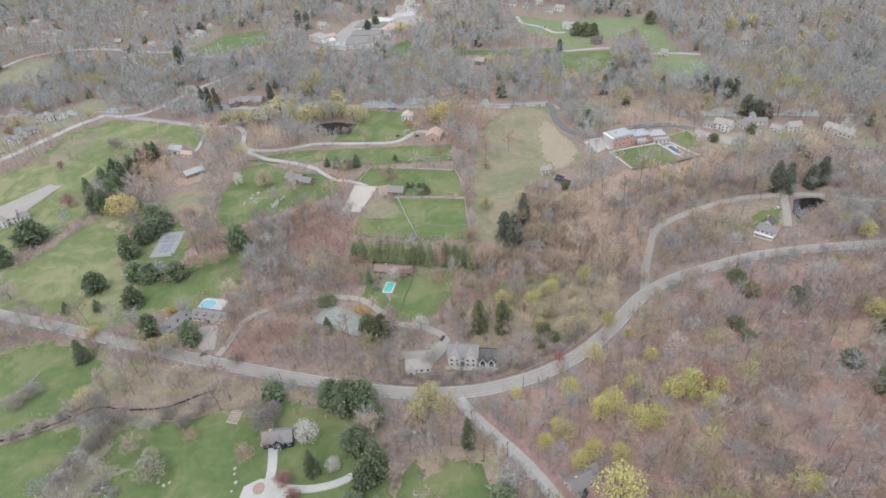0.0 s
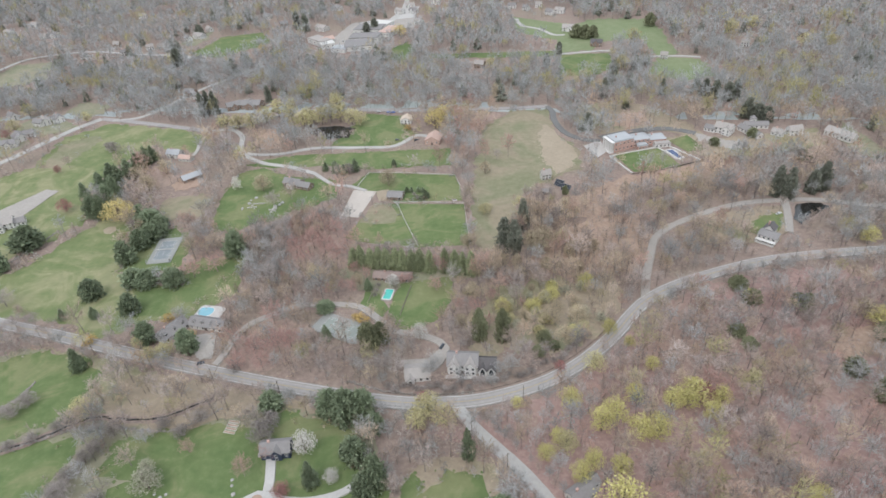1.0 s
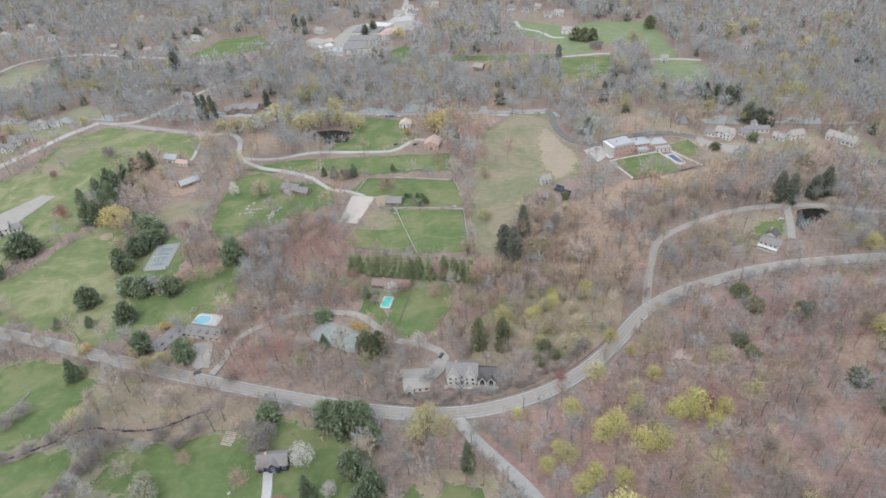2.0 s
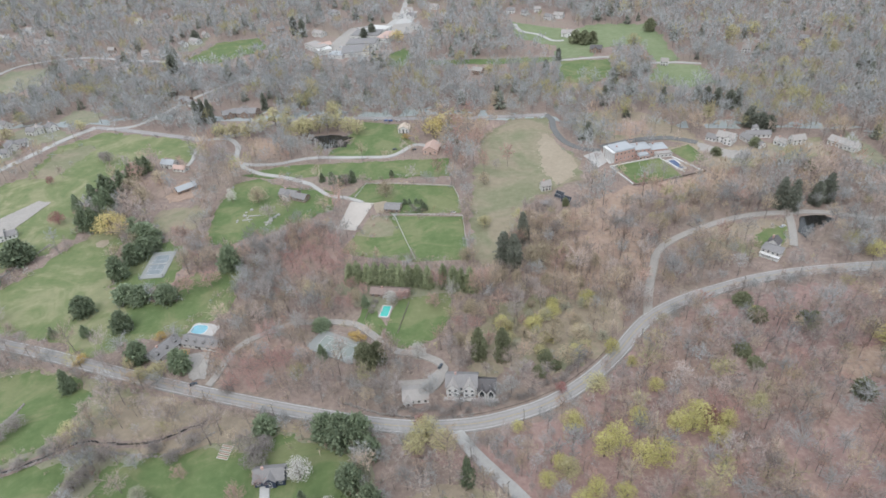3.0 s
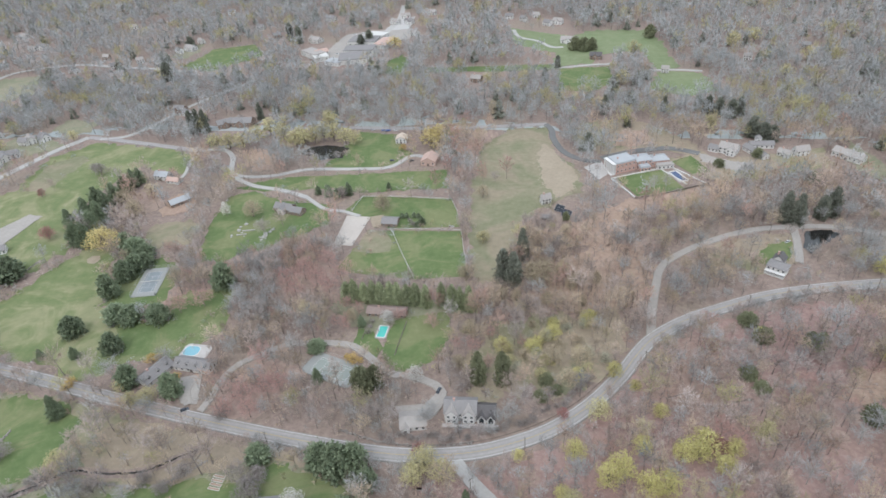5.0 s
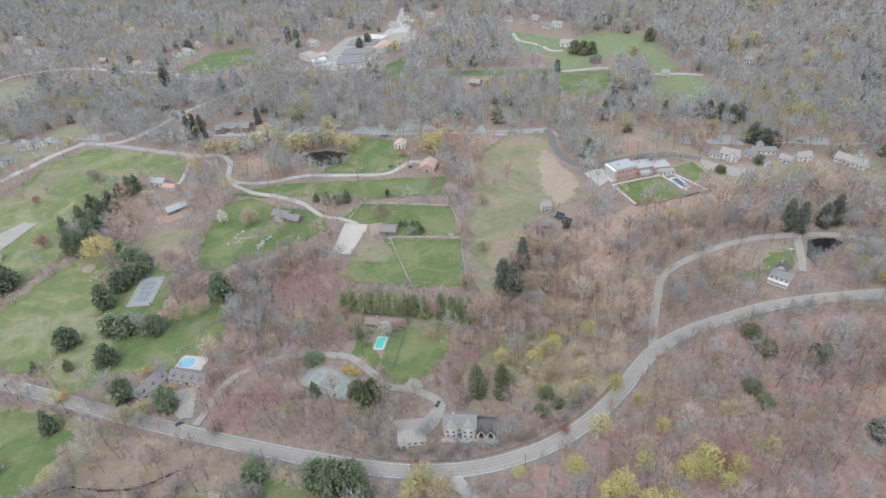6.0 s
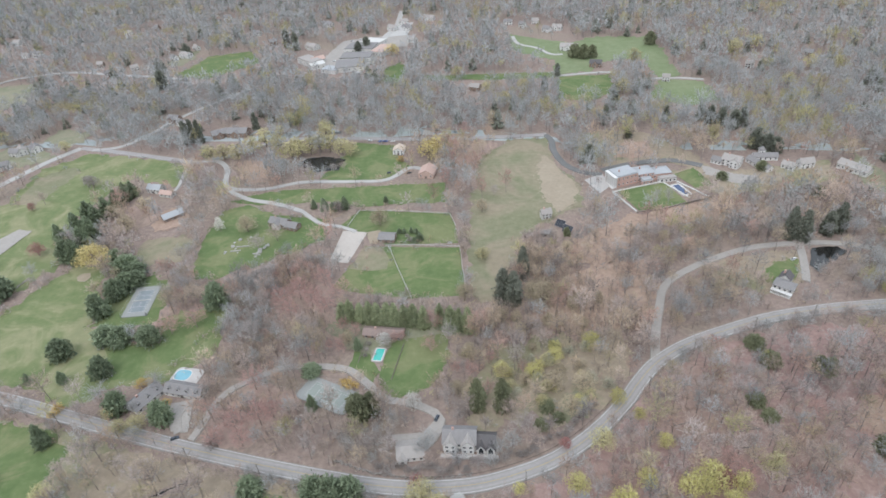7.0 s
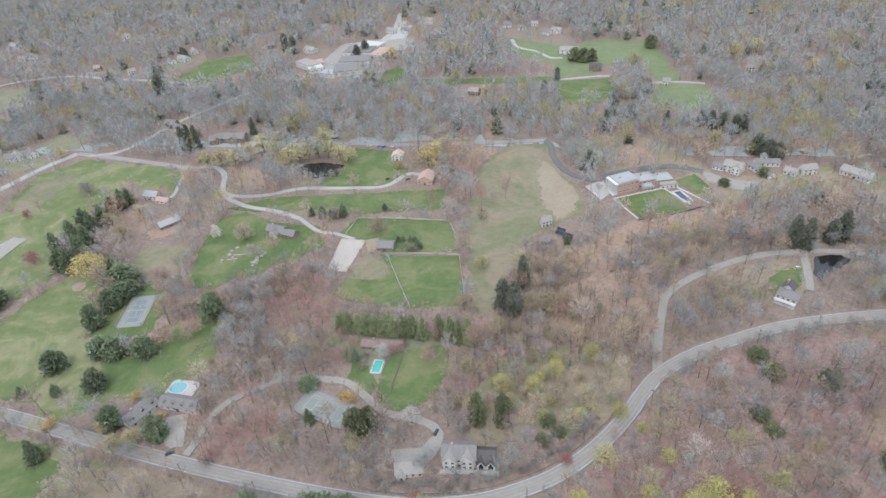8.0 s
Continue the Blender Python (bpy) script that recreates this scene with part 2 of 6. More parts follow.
def part(name, me, parent, label="", m=None):
    ob = new(name, me)
    ob.parent = parent
    if m is not None:
        ob.matrix_basis = m
    return tagged(ob, label)


def thing(name, m, label, category, group=""):
    ob = new(name)
    ob.empty_display_size = 0.5
    ob.matrix_basis = m
    return tagged(ob, label, category, group)


def box(x0, x1, y0, y1, z0, z1):
    v = [(x, y, z) for z in (z0, z1) for x, y in ((x0, y0), (x1, y0), (x1, y1), (x0, y1))]
    return v, [(0, 3, 2, 1), (4, 5, 6, 7), (0, 1, 5, 4), (1, 2, 6, 5), (2, 3, 7, 6), (3, 0, 4, 7)]


def joined(*pieces):
    v, f = [], []
    for a, b in pieces:
        f += [tuple(i + len(v) for i in q) for q in b]
        v += list(a)
    return v, f


def bar(p, q, r0, r1, n=5):
    """A tapered round bar from p to q."""
    p, q = Vector(p), Vector(q)
    t = (q - p).to_track_quat("Z", "Y").to_matrix()
    v = [tuple(c + t @ Vector((r * math.cos(k * math.tau / n), r * math.sin(k * math.tau / n), 0))) for c, r in ((p, r0), (q, r1)) for k in range(n)]
    f = [(k, (k + 1) % n, n + (k + 1) % n, n + k) for k in range(n)] + [tuple(range(n))[::-1], tuple(range(n, 2 * n))]
    return v, f


# ---- ground, sheets and roads ----
KEEP_CLEAR, ROAD_POINTS, SPOTS = [], [], []
layer = [0.03]
edge_rng = random.Random(17)


def resample(pts, step, closed):
    n, out = len(pts), []
    for i in range(n if closed else n - 1):
        a, b, c, d = [Vector(pts[k % n] if closed else pts[min(max(k, 0), n - 1)]) for k in (i - 1, i, i + 1, i + 2)]
        m = max(1, int((c - b).length / step))
        for j in range(m):
            u = j / m
            out.append(0.5 * (2 * b + (c - a) * u + (2 * a - 5 * b + 4 * c - d) * u * u + (3 * b - a - 3 * c + d) * u ** 3))
    return out if closed else out + [Vector(pts[-1])]


def sheet(name, kind, pts, wobble):
    """A flat piece of ground with an uneven outline."""
    layer[0] += 0.006
    if wobble > 0.15:
        ring = []
        for a, b in zip(pts, pts[1:] + pts[:1]):
            n = max(1, int(math.dist(a, b) / 3))
            ring += [Vector(a).lerp(Vector(b), k / n) for k in range(n)]
        ring = [p + Vector((noise.noise((p.x * 0.13, p.y * 0.13, 3)), noise.noise((p.x * 0.13, p.y * 0.13, 9)))) * wobble * 2.2
                + Vector((noise.noise((p.x * 0.5, p.y * 0.5, 5)), noise.noise((p.x * 0.5, p.y * 0.5, 7)))) * wobble * 0.8 for p in ring]
    else:
        ring = [Vector(p) for p in pts]
    bm = bmesh.new()
    vs = [bm.verts.new((p.x, p.y, layer[0])) for p in ring]
    es = [bm.edges.new((vs[i], vs[(i + 1) % len(vs)])) for i in range(len(vs))]
    bmesh.ops.triangle_fill(bm, edges=es, use_beauty=True, normal=(0, 0, 1))
    if wobble >= 1 and kind != "pond":
        # tufts and bare spots that break up the edge
        taken = {}
        for p in ring:
            if p.y > 700 or len(bm.faces) > len(ring) + 90:
                continue
            for _ in range(2):
                q = p + Vector((edge_rng.gauss(0, 1), edge_rng.gauss(0, 1))) * min(wobble, 3) * 0.8
                r, a0 = edge_rng.uniform(0.4, 1.2), edge_rng.random()
                cell = (int(q.x // 3), int(q.y // 3))
                if any((q - o).length < 1.3 * (r + e) for dx in (-1, 0, 1) for dy in (-1, 0, 1) for o, e in taken.get((cell[0] + dx, cell[1] + dy), ())):
                    continue
                taken.setdefault(cell, []).append((q, r))
                bm.faces.new([bm.verts.new((q.x + r * math.cos(a0 + k * 1.0472) * edge_rng.uniform(0.6, 1.25), q.y + r * math.sin(a0 + k * 1.0472) * edge_rng.uniform(0.6, 1.25), layer[0] + 0.003))
                              for k in range(6)])
    me = bpy.data.meshes.new(name)
    bm.to_mesh(me)
    bm.free()
    me.materials.append(MATS[kind])
    if kind not in ("far_floor", "oak_litter", "litter", "stand_litter") and name != "rough_margin":
        KEEP_CLEAR.append((np.array([(p.x, p.y) for p in ring]), kind))
    return tagged(new(name, me), "", "", "", "structure")


def strip(line, half, z, offset=0.0, dash=0):
    """A ribbon along a line of points, optionally dashed."""
    v, f = [], []
    for i, p in enumerate(line):
        d = (line[min(i + 1, len(line) - 1)] - line[max(i - 1, 0)]).normalized()
        nrm = Vector((-d.y, d.x))
        for s in (offset + half, offset - half):
            v.append((p.x + nrm.x * s, p.y + nrm.y * s, z))
    for i in range(len(line) - 1):
        if not dash or (i // dash) % 2 == 0:
            f.append((2 * i, 2 * i + 1, 2 * i + 3, 2 * i + 2))
    return v, f


def ribbon(name, kind, width, pts):
    """A road: a crowned slab with real edges along a smooth line."""
    layer[0] += 0.006
    line = resample(pts, 4, False)
    z, h, v, f = layer[0] + 0.1, width / 2, [], []
    for i, p in enumerate(line):
        d = (line[min(i + 1, len(line) - 1)] - line[max(i - 1, 0)]).normalized()
        nrm = Vector((-d.y, d.x))
        k = 1 + 0.05 * noise.noise((p.x * 0.2, p.y * 0.2, 1))
        for s, zz in ((h * k + 0.3, 0.0), (h * k, z), (0, z + 0.06), (-h * k, z), (-h * k - 0.3, 0.0)):
            v.append((p.x + nrm.x * s, p.y + nrm.y * s, zz))
    for i in range(len(line) - 1):
        for j in range(4):
            f.append((5 * i + j, 5 * i + j + 1, 5 * i + j + 6, 5 * i + j + 5))
    ROAD_POINTS.extend((p.x, p.y, h) for p in line)
    ob = tagged(new(name, mesh_of(name, v, f, MATS[kind])), "", "", "", "structure")
    return ob, line, z


# ---- trees ----
def cone(a, b, ra, rb, n):
    """Arrays of a tapered limb of n sides."""
    a, b = np.array(a), np.array(b)
    d = (b - a) / (np.linalg.norm(b - a) + 1e-9)
    s = np.cross(d, (0.3, 0.9, 0.1))
    s /= np.linalg.norm(s) + 1e-9
    t = np.cross(d, s)
    k = np.arange(n) * math.tau / n
    ring = np.cos(k)[:, None] * s + np.sin(k)[:, None] * t
    v = np.vstack([a + ring * ra, b + ring * rb])
    i = np.arange(n)
    j = (i + 1) % n
    return v, np.vstack([np.c_[i, j, j + n], np.c_[i, j + n, i + n]])


def stack(pieces):
    vs, fs, n = [], [], 0
    for v, f in pieces:
        vs.append(v)
        fs.append(f + n)
        n += len(v)
    return np.vstack(vs), np.vstack(fs)


def slivers(rng, base, way, length, width, loose=1.0):
    """Thin triangles from base points along their ways: twigs. The less loose, the more they lie open to the sky."""
    n = len(base)
    way = way / (np.linalg.norm(way, axis=1)[:, None] + 1e-9)
    side = np.cross(way, rng.normal(size=(n, 3)) * loose + np.array([0, 0, 1.0 - loose]))
    side /= np.linalg.norm(side, axis=1)[:, None] + 1e-9
    w, l = np.broadcast_to(width, n)[:, None] / 2, np.broadcast_to(length, n)[:, None]
    v = np.stack([base - side * w, base + side * w, base + way * l], 1).reshape(-1, 3)
    return v, np.arange(3 * n).reshape(-1, 3)


def bare_skeleton(rng, h, r, limbs, sides, low=0.32, thick=1.0, slim=False):
    """Trunk and limbs of a leafless tree; also points on the limbs with the ways out."""
    lean = rng.normal(size=2) * 0.03 * h
    top = np.array([lean[0], lean[1], h * 0.72])
    knee = np.array([lean[0] * 0.3, lean[1] * 0.3, h * 0.3])
    pieces = [cone((0, 0, -0.2), knee, 0.011 * h + 0.05, 0.008 * h + 0.03, sides), cone(knee, top, 0.008 * h + 0.03, 0.004 * h, sides)]
    ends = []
    for k in range(limbs):
        u = low + (0.72 - low) * (k + rng.random()) / limbs
        a = knee + (top - knee) * ((u - 0.3) / 0.42) if u > 0.3 else knee * (u / 0.3)
        ang = k * 2.4 + rng.random() * 0.9
        reach = r * (0.65 + 0.45 * rng.random()) * (1.0 if u < 0.6 else 0.75)
        rise = h * (0.14 + 0.16 * rng.random())
        b = a + np.array([math.cos(ang) * reach, math.sin(ang) * reach, rise])
        b[2] = min(b[2], h * 0.97)
        pieces.append(cone(a, b, (0.007 * h + 0.02) * thick, 0.03 * thick, 3))
        ends.append((a, b))
    ends.append((top, np.array([lean[0] * 1.3, lean[1] * 1.3, h * 0.98])))
    return stack(pieces[:2] if slim else pieces), ends


def bare_tree_arrays(rng, h, r, limbs, twigs, length, width, sides=4, low=0.32, thick=1.0, slim=False, loose=0.5):
    wood, ends = bare_skeleton(rng, h, r, limbs, sides, low, thick, slim)
    a, b = np.array([e[0] for e in ends]), np.array([e[1] for e in ends])
    pick = rng.integers(0, len(ends), twigs)
    u = rng.random(twigs)[:, None] ** 0.6
    base = a[pick] * (1 - u) + b[pick] * u + rng.normal(size=(twigs, 3)) * 0.07 * r
    # the finest sprays fill a rounded crown between the limbs
    fill = int(twigs * 0.55)
    d = rng.normal(size=(fill, 3))
    d /= np.linalg.norm(d, axis=1)[:, None]
    d *= (0.45 + 0.55 * rng.random((fill, 1)) ** 0.5) * (0.85 + 0.25 * np.sin(3 * np.arctan2(d[:, 1:2], d[:, :1]) + r))
    base[:fill] = d * (r * 0.85, r * 0.85, h * (0.9 - low) * 0.5) + (0, 0, h * (0.9 + low) * 0.5)
    way = (base - np.array([0, 0, h * 0.5])) * (1 / r) + rng.normal(size=(twigs, 3)) * 0.55 + np.array([0, 0, 0.35])
    tw = slivers(rng, base, way, length * (0.6 + 0.8 * rng.random(twigs)), width * (0.6 + 0.8 * rng.random(twigs)), loose)
    v, f = stack([wood, tw])
    return v, f, np.r_[np.ones(len(wood[1])), np.zeros(len(tw[1]))].astype(np.int32)


def wood_mass(name, rng, places, tones, sizes, templates, vary=0.17):
    """One mesh of many trees, each turned, sized and toned by itself."""
    vs, fs, ms, ts, ps, n = [], [], [], [], [], 0
    which = rng.integers(0, len(templates), len(places))
    for k, (v, f, m) in enumerate(templates):
        sel = np.nonzero(which == k)[0]
        if not len(sel):
            continue
        ang = rng.random(len(sel)) * math.tau
        c, s = np.cos(ang)[:, None], np.sin(ang)[:, None]
        sz = sizes[sel][:, None]
        wide = sz * (0.85 + 0.35 * rng.random((len(sel), 1)))
        x = (v[:, 0] * c - v[:, 1] * s) * wide + places[sel, 0][:, None]
        y = (v[:, 0] * s + v[:, 1] * c) * wide + places[sel, 1][:, None]
        z = v[:, 2] * sz
        vs.append(np.stack([x, y, z], 2).reshape(-1, 3))
        fs.append((f[None] + (np.arange(len(sel)) * len(v))[:, None, None]).reshape(-1, 3) + n)
        ms.append(np.tile(m, len(sel)))
        ts.append(np.repeat(tones[sel], len(v)))
        ps.append(np.repeat(np.clip(rng.normal(1.0, vary, len(sel)), 0.65, 1.4), len(v)))
        n += len(sel) * len(v)
    me = tri_mesh(name, np.vstack(vs), np.vstack(fs), [TWIG, BARK], np.concatenate(ms), np.concatenate(ts), np.concatenate(ps))
    return new(name, me)


def leaf_cards(rng, centres, spread, count, size):
    """Small leaf clumps of two triangles, thrown about each centre."""
    c = np.repeat(centres, count, 0)
    d = rng.normal(size=c.shape)
    d /= np.linalg.norm(d, axis=1)[:, None]
    p = c + d * (spread * (0.35 + 0.75 * rng.random((len(c), 1)) ** 0.5))
    a = rng.normal(size=c.shape)
    a /= np.linalg.norm(a, axis=1)[:, None]
    b = np.cross(a, d + 0.3 * rng.normal(size=c.shape))
    b /= np.linalg.norm(b, axis=1)[:, None] + 1e-9
    s = size * (0.5 + rng.random((len(c), 1)))
    v = np.stack([p - a * s, p - b * s * 0.5, p + a * s, p + b * s * 0.5], 1).reshape(-1, 3)
    i = np.arange(len(c))[:, None] * 4
    return v, np.vstack([i + [0, 1, 2], i + [0, 2, 3]])


def broad_crown(seed, h, r, lobes, count, size, low=0.3):
    rng = np.random.default_rng(seed)
    k = np.arange(lobes)
    ang = k * 2.399 + rng.random(lobes) * 0.8
    u = (k + 0.5) / lobes
    prof = np.sqrt(np.clip(1 - (2 * u - 0.85) ** 2, 0.05, 1))
    rad = r * 0.68 * prof * (0.55 + 0.5 * rng.random(lobes))
    c = np.c_[np.cos(ang) * rad, np.sin(ang) * rad, h * (low + (0.88 - low) * u)]
    cards = leaf_cards(rng, c, r * 0.4, count, size)
    wood = stack([cone((0, 0, h * low * 0.8), p, 0.05 + 0.006 * h, 0.03, 3) for p in c])
    return tri_mesh("crown", *stack([cards, wood]), [None, TRUNK], np.r_[np.zeros(len(cards[1])), np.ones(len(wood[1]))])


def conifer_crown(seed, h, r, tiers, blunt=1.0, low=0.06, size=1.0, per=7):
    """Tiers of drooping boughs, each a fan of needle clumps."""
    rng = np.random.default_rng(seed)
    base, way, ln, wd = [], [], [], []
    for t in range(tiers):
        u = (t + rng.random() * 0.5) / tiers
        z = h * (low + (0.97 - low) * u)
        reach = r * (1 - u ** (1.0 + blunt)) ** 0.8 * (0.8 + 0.35 * rng.random()) + 0.25
        n = max(5, int(15 * reach / r + 4))
        for k in range(n):
            ang = k * math.tau / n + rng.random() * 0.7 + t
            d = np.array([math.cos(ang), math.sin(ang), 0.0])
            rr = reach * (0.75 + 0.4 * rng.random())
            for s in (0.4, 0.66, 0.9):
                q = d * rr * s + (0, 0, z + (0.10 - 0.3 * s) * rr * 0.6)
                for _ in range(per):
                    base.append(q + rng.normal(size=3) * 0.13 * rr)
                    way.append(d + rng.normal(size=3) * 0.55 + (0, 0, 0.25))
                    ln.append((0.15 * rr + 0.35) * size)
                    wd.append((0.11 * rr + 0.26) * size)
    cards = slivers(rng, np.array(base), np.array(way), np.array(ln), np.array(wd))
    return tri_mesh("crown", *cards, [None])


def trunk_mesh(h, r):
    v, f = stack([cone((0, 0, -0.2), (0, 0, h * 0.35), r, r * 0.7, 6), cone((0, 0, h * 0.35), (0.1, 0.05, h), r * 0.7, r * 0.2, 6)])
    return tri_mesh("trunk", v, f, [TRUNK])


def painted(me, mat):
    me = me.copy()
    me.materials[0] = mat
    return me


def bare_things(seed, h, r, limbs, twigs, length, width, tone, bark=None, low=0.3):
    """The trunk with its limbs, and the twigs, of a single leafless tree."""
    rng = np.random.default_rng(seed)
    v, f, m = bare_tree_arrays(rng, h, r, limbs, twigs, length, width, 6, low, 0.9 if bark else 0.8)
    wood, twig = f[m == 1], f[m == 0]
    n = wood.max() + 1
    tm = tri_mesh("trunk", v[:n], wood, [bark or BARK], None, np.full(n, tone))
    cm = tri_mesh("crown", v[n:], twig - n, [TWIG], None, np.full(len(v) - n, tone))
    return tm, cm


# each kind in a full form and, for distant places, one of fewer and larger clumps
SHAPES = {}
for far, per, grow, count, leaf in ((0, 5, 1.05, 104, 0.225), (1, 2, 1.5, 30, 0.38)):
    SHAPES["broad", far] = [broad_crown(10 + k, 10, 4.6, 17 + k, count, leaf) for k in range(3)]
    SHAPES["fir", far] = [conifer_crown(20 + k, 12, 4.0, 13, 0.9, 0.06, grow, per) for k in range(3)]
    SHAPES["pine", far] = [conifer_crown(30 + k, 12, 5.2, 11, 2.2, 0.1, 1.15 * grow, per) for k in range(3)]
    SHAPES["cone", far] = [conifer_crown(45 + k, 12, 3.1, 13, 1.3, 0.03, grow, per) for k in range(4)]
    SHAPES["column", far] = [conifer_crown(40 + k, 12, 2.6, 14, 2.5, 0.03, grow, per) for k in range(3)]
TRUNK_M = trunk_mesh(9.5, 0.25)
CROWNS = {}
for kind, form, mat in (("pine", "pine", NEEDLE), ("fir", "fir", NEEDLE), ("hemlock", "pine", HEMLOCK), ("spruce", "column", SPRUCE), ("hedge", "cone", HEDGE), ("gold", "broad", GOLD),
                        ("lime", "broad", LIME), ("willow", "broad", WILLOW), ("blossom", "broad", BLOSSOM), ("forsythia", "broad", FORSYTHIA),
                        ("maroon", "broad", MAROON), ("tan", "broad", TANBUD), ("gray", "broad", GRAYBUD), ("sallow", "broad", SALLOW)):
    for far in (0, 1):
        CROWNS[kind, far] = [painted(s, mat) for s in SHAPES[form, far]]
for seed, kind, tone, bark in ((51, "bare", 0.12, None), (52, "bare", 0.25, None), (53, "bare", 0.4, None), (61, "sycamore", 0.1, PALEBARK), (71, "redbud", 0.7, None)):
    for far in (0, 1):
        CROWNS.setdefault((kind, far), []).append(bare_things(seed, 12, 5.0, 26 if bark else 14, (420 if bark else 600) // (1 + far), 1.5, 0.12 * (1 + 0.5 * far), tone, bark))
WORDS = {
    "pine": ("dark green broad white pine", "conifer"), "fir": ("dark green pointed fir on grass", "conifer"), "spruce": ("tall dark columnar spruce", "conifer"),
    "hemlock": ("dark olive hemlock among bare woodland trees", "conifer"),
    "hedge": ("olive-green arborvitae in a planted row", "conifer"), "gold": ("round tree in golden-yellow young leaf", "tree"),
    "lime": ("tree in bright yellow-green spring leaf", "tree"), "willow": ("yellowish willow in early leaf", "tree"),
    "blossom": ("small tree covered in white blossom", "tree"), "forsythia": ("orange-yellow flowering forsythia bush", "bush"),
    "maroon": ("small maroon-budded ornamental garden tree", "tree"), "tan": ("round tree in tan early bud", "tree"), "gray": ("gray-brown budding shrub on rough ground", "shrub"),
    "sallow": ("round tree in pale olive bud", "tree"),
    "bare": ("leafless gray-brown deciduous tree near the road", "tree"), "sycamore": ("leafless sycamore with pale branches", "tree"), "redbud": ("leafless woodland tree with reddish buds", "tree"),
}
tree_rng = random.Random(5)
EXTENTS = {}


def extent(me):
    """Width and height of a crown, leaving out stray twigs."""
    if me.name not in EXTENTS:
        v = np.empty(len(me.vertices) * 3, dtype=np.float32)
        me.vertices.foreach_get("co", v)
        v = v.reshape(-1, 3)
        EXTENTS[me.name] = 2 * float(np.percentile(np.hypot(v[:, 0], v[:, 1]), 98.5)), float(v[:, 2].max())
    return EXTENTS[me.name]



def tree(kind, x, y, height, width, where=""):
    """One tree of height and width in metres, standing at x, y."""
    shapes = CROWNS[kind, int(y > 470 or height < 7)]
    k = tree_rng.randrange(len(shapes))
    label, category = WORDS[kind]
    base = thing({"bush": "bush", "shrub": "shrub"}.get(category, kind + "_tree"), pose(x, y, 0, 0, 0, tree_rng.uniform(0, 360)), label + where, category, kind + " trees")
    shape = shapes[k]
    native, tall = extent(shape[1] if isinstance(shape, tuple) else shape)
    grow = Matrix.Diagonal((width / native, width / native, height / tall, 1))
    if isinstance(shape, tuple):
        part("trunk", shape[0], base, "", grow)
        part("crown", shape[1], base, "", grow)
    else:
        part("trunk", TRUNK_M, base, "", grow)
        part("crown", shape, base, "", grow)
    SPOTS.append((x, y, width * 0.4))
    return base


# ---- houses ----
def gable_roof(w, d, h, rise, over, along_x, thick=0.25):
    """A closed gable roof over a w by d box whose walls end at h."""
    if along_x:
        prof = [(-over, h - over * rise / (d / 2)), (d / 2, h + rise), (d + over, h - over * rise / (d / 2))]
        v = [(x, y, z + dz) for x in (-over, w + over) for y, z in prof for dz in (0, thick)]
    else:
        prof = [(-over, h - over * rise / (w / 2)), (w / 2, h + rise), (w + over, h - over * rise / (w / 2))]
        v = [(x, y, z + dz) for y in (-over, d + over) for x, z in prof for dz in (0, thick)]
    f = [(1, 3, 9, 7), (3, 5, 11, 9), (0, 6, 8, 2), (2, 8, 10, 4), (0, 1, 7, 6), (4, 10, 11, 5), (0, 2, 3, 1), (2, 4, 5, 3), (6, 7, 9, 8), (8, 9, 11, 10)]
    return v, f


def hip_roof(w, d, h, rise, over, thick=0.25):
    e = min(w, d) / 2 * 0.95
    r0, r1 = ((e, d / 2), (w - e, d / 2)) if w >= d else ((w / 2, e), (w / 2, d - e))
    o = over
    v = [(-o, -o, h), (w + o, -o, h), (w + o, d + o, h), (-o, d + o, h), (-o, -o, h + thick), (w + o, -o, h + thick), (w + o, d + o, h + thick), (-o, d + o, h + thick),
         (*r0, h + rise), (*r1, h + rise)]
    f = [(0, 3, 2, 1), (0, 1, 5, 4), (1, 2, 6, 5), (2, 3, 7, 6), (3, 0, 4, 7)]
    f += [(4, 5, 9, 8), (5, 6, 9), (6, 7, 8, 9), (7, 4, 8)] if w >= d else [(4, 5, 8), (5, 6, 9, 8), (6, 7, 9), (7, 4, 8, 9)]
    return v, f


def wall_box(w, d, h, rise, along_x, gable):
    v, f = box(0, w, 0, d, -0.3, h)
    if gable:
        ends = ([(0, 0, h), (0, d, h), (0, d / 2, h + rise)], [(w, 0, h), (w, d, h), (w, d / 2, h + rise)]) if along_x else \
               ([(0, 0, h), (w, 0, h), (w / 2, 0, h + rise)], [(0, d, h), (w, d, h), (w / 2, d, h + rise)])
        for tri in ends:
            n = len(v)
            v, f = v + tri, f + [(n, n + 1, n + 2)]
    return v, f


FRAME_MESH, PANE_MESH = {}, {}


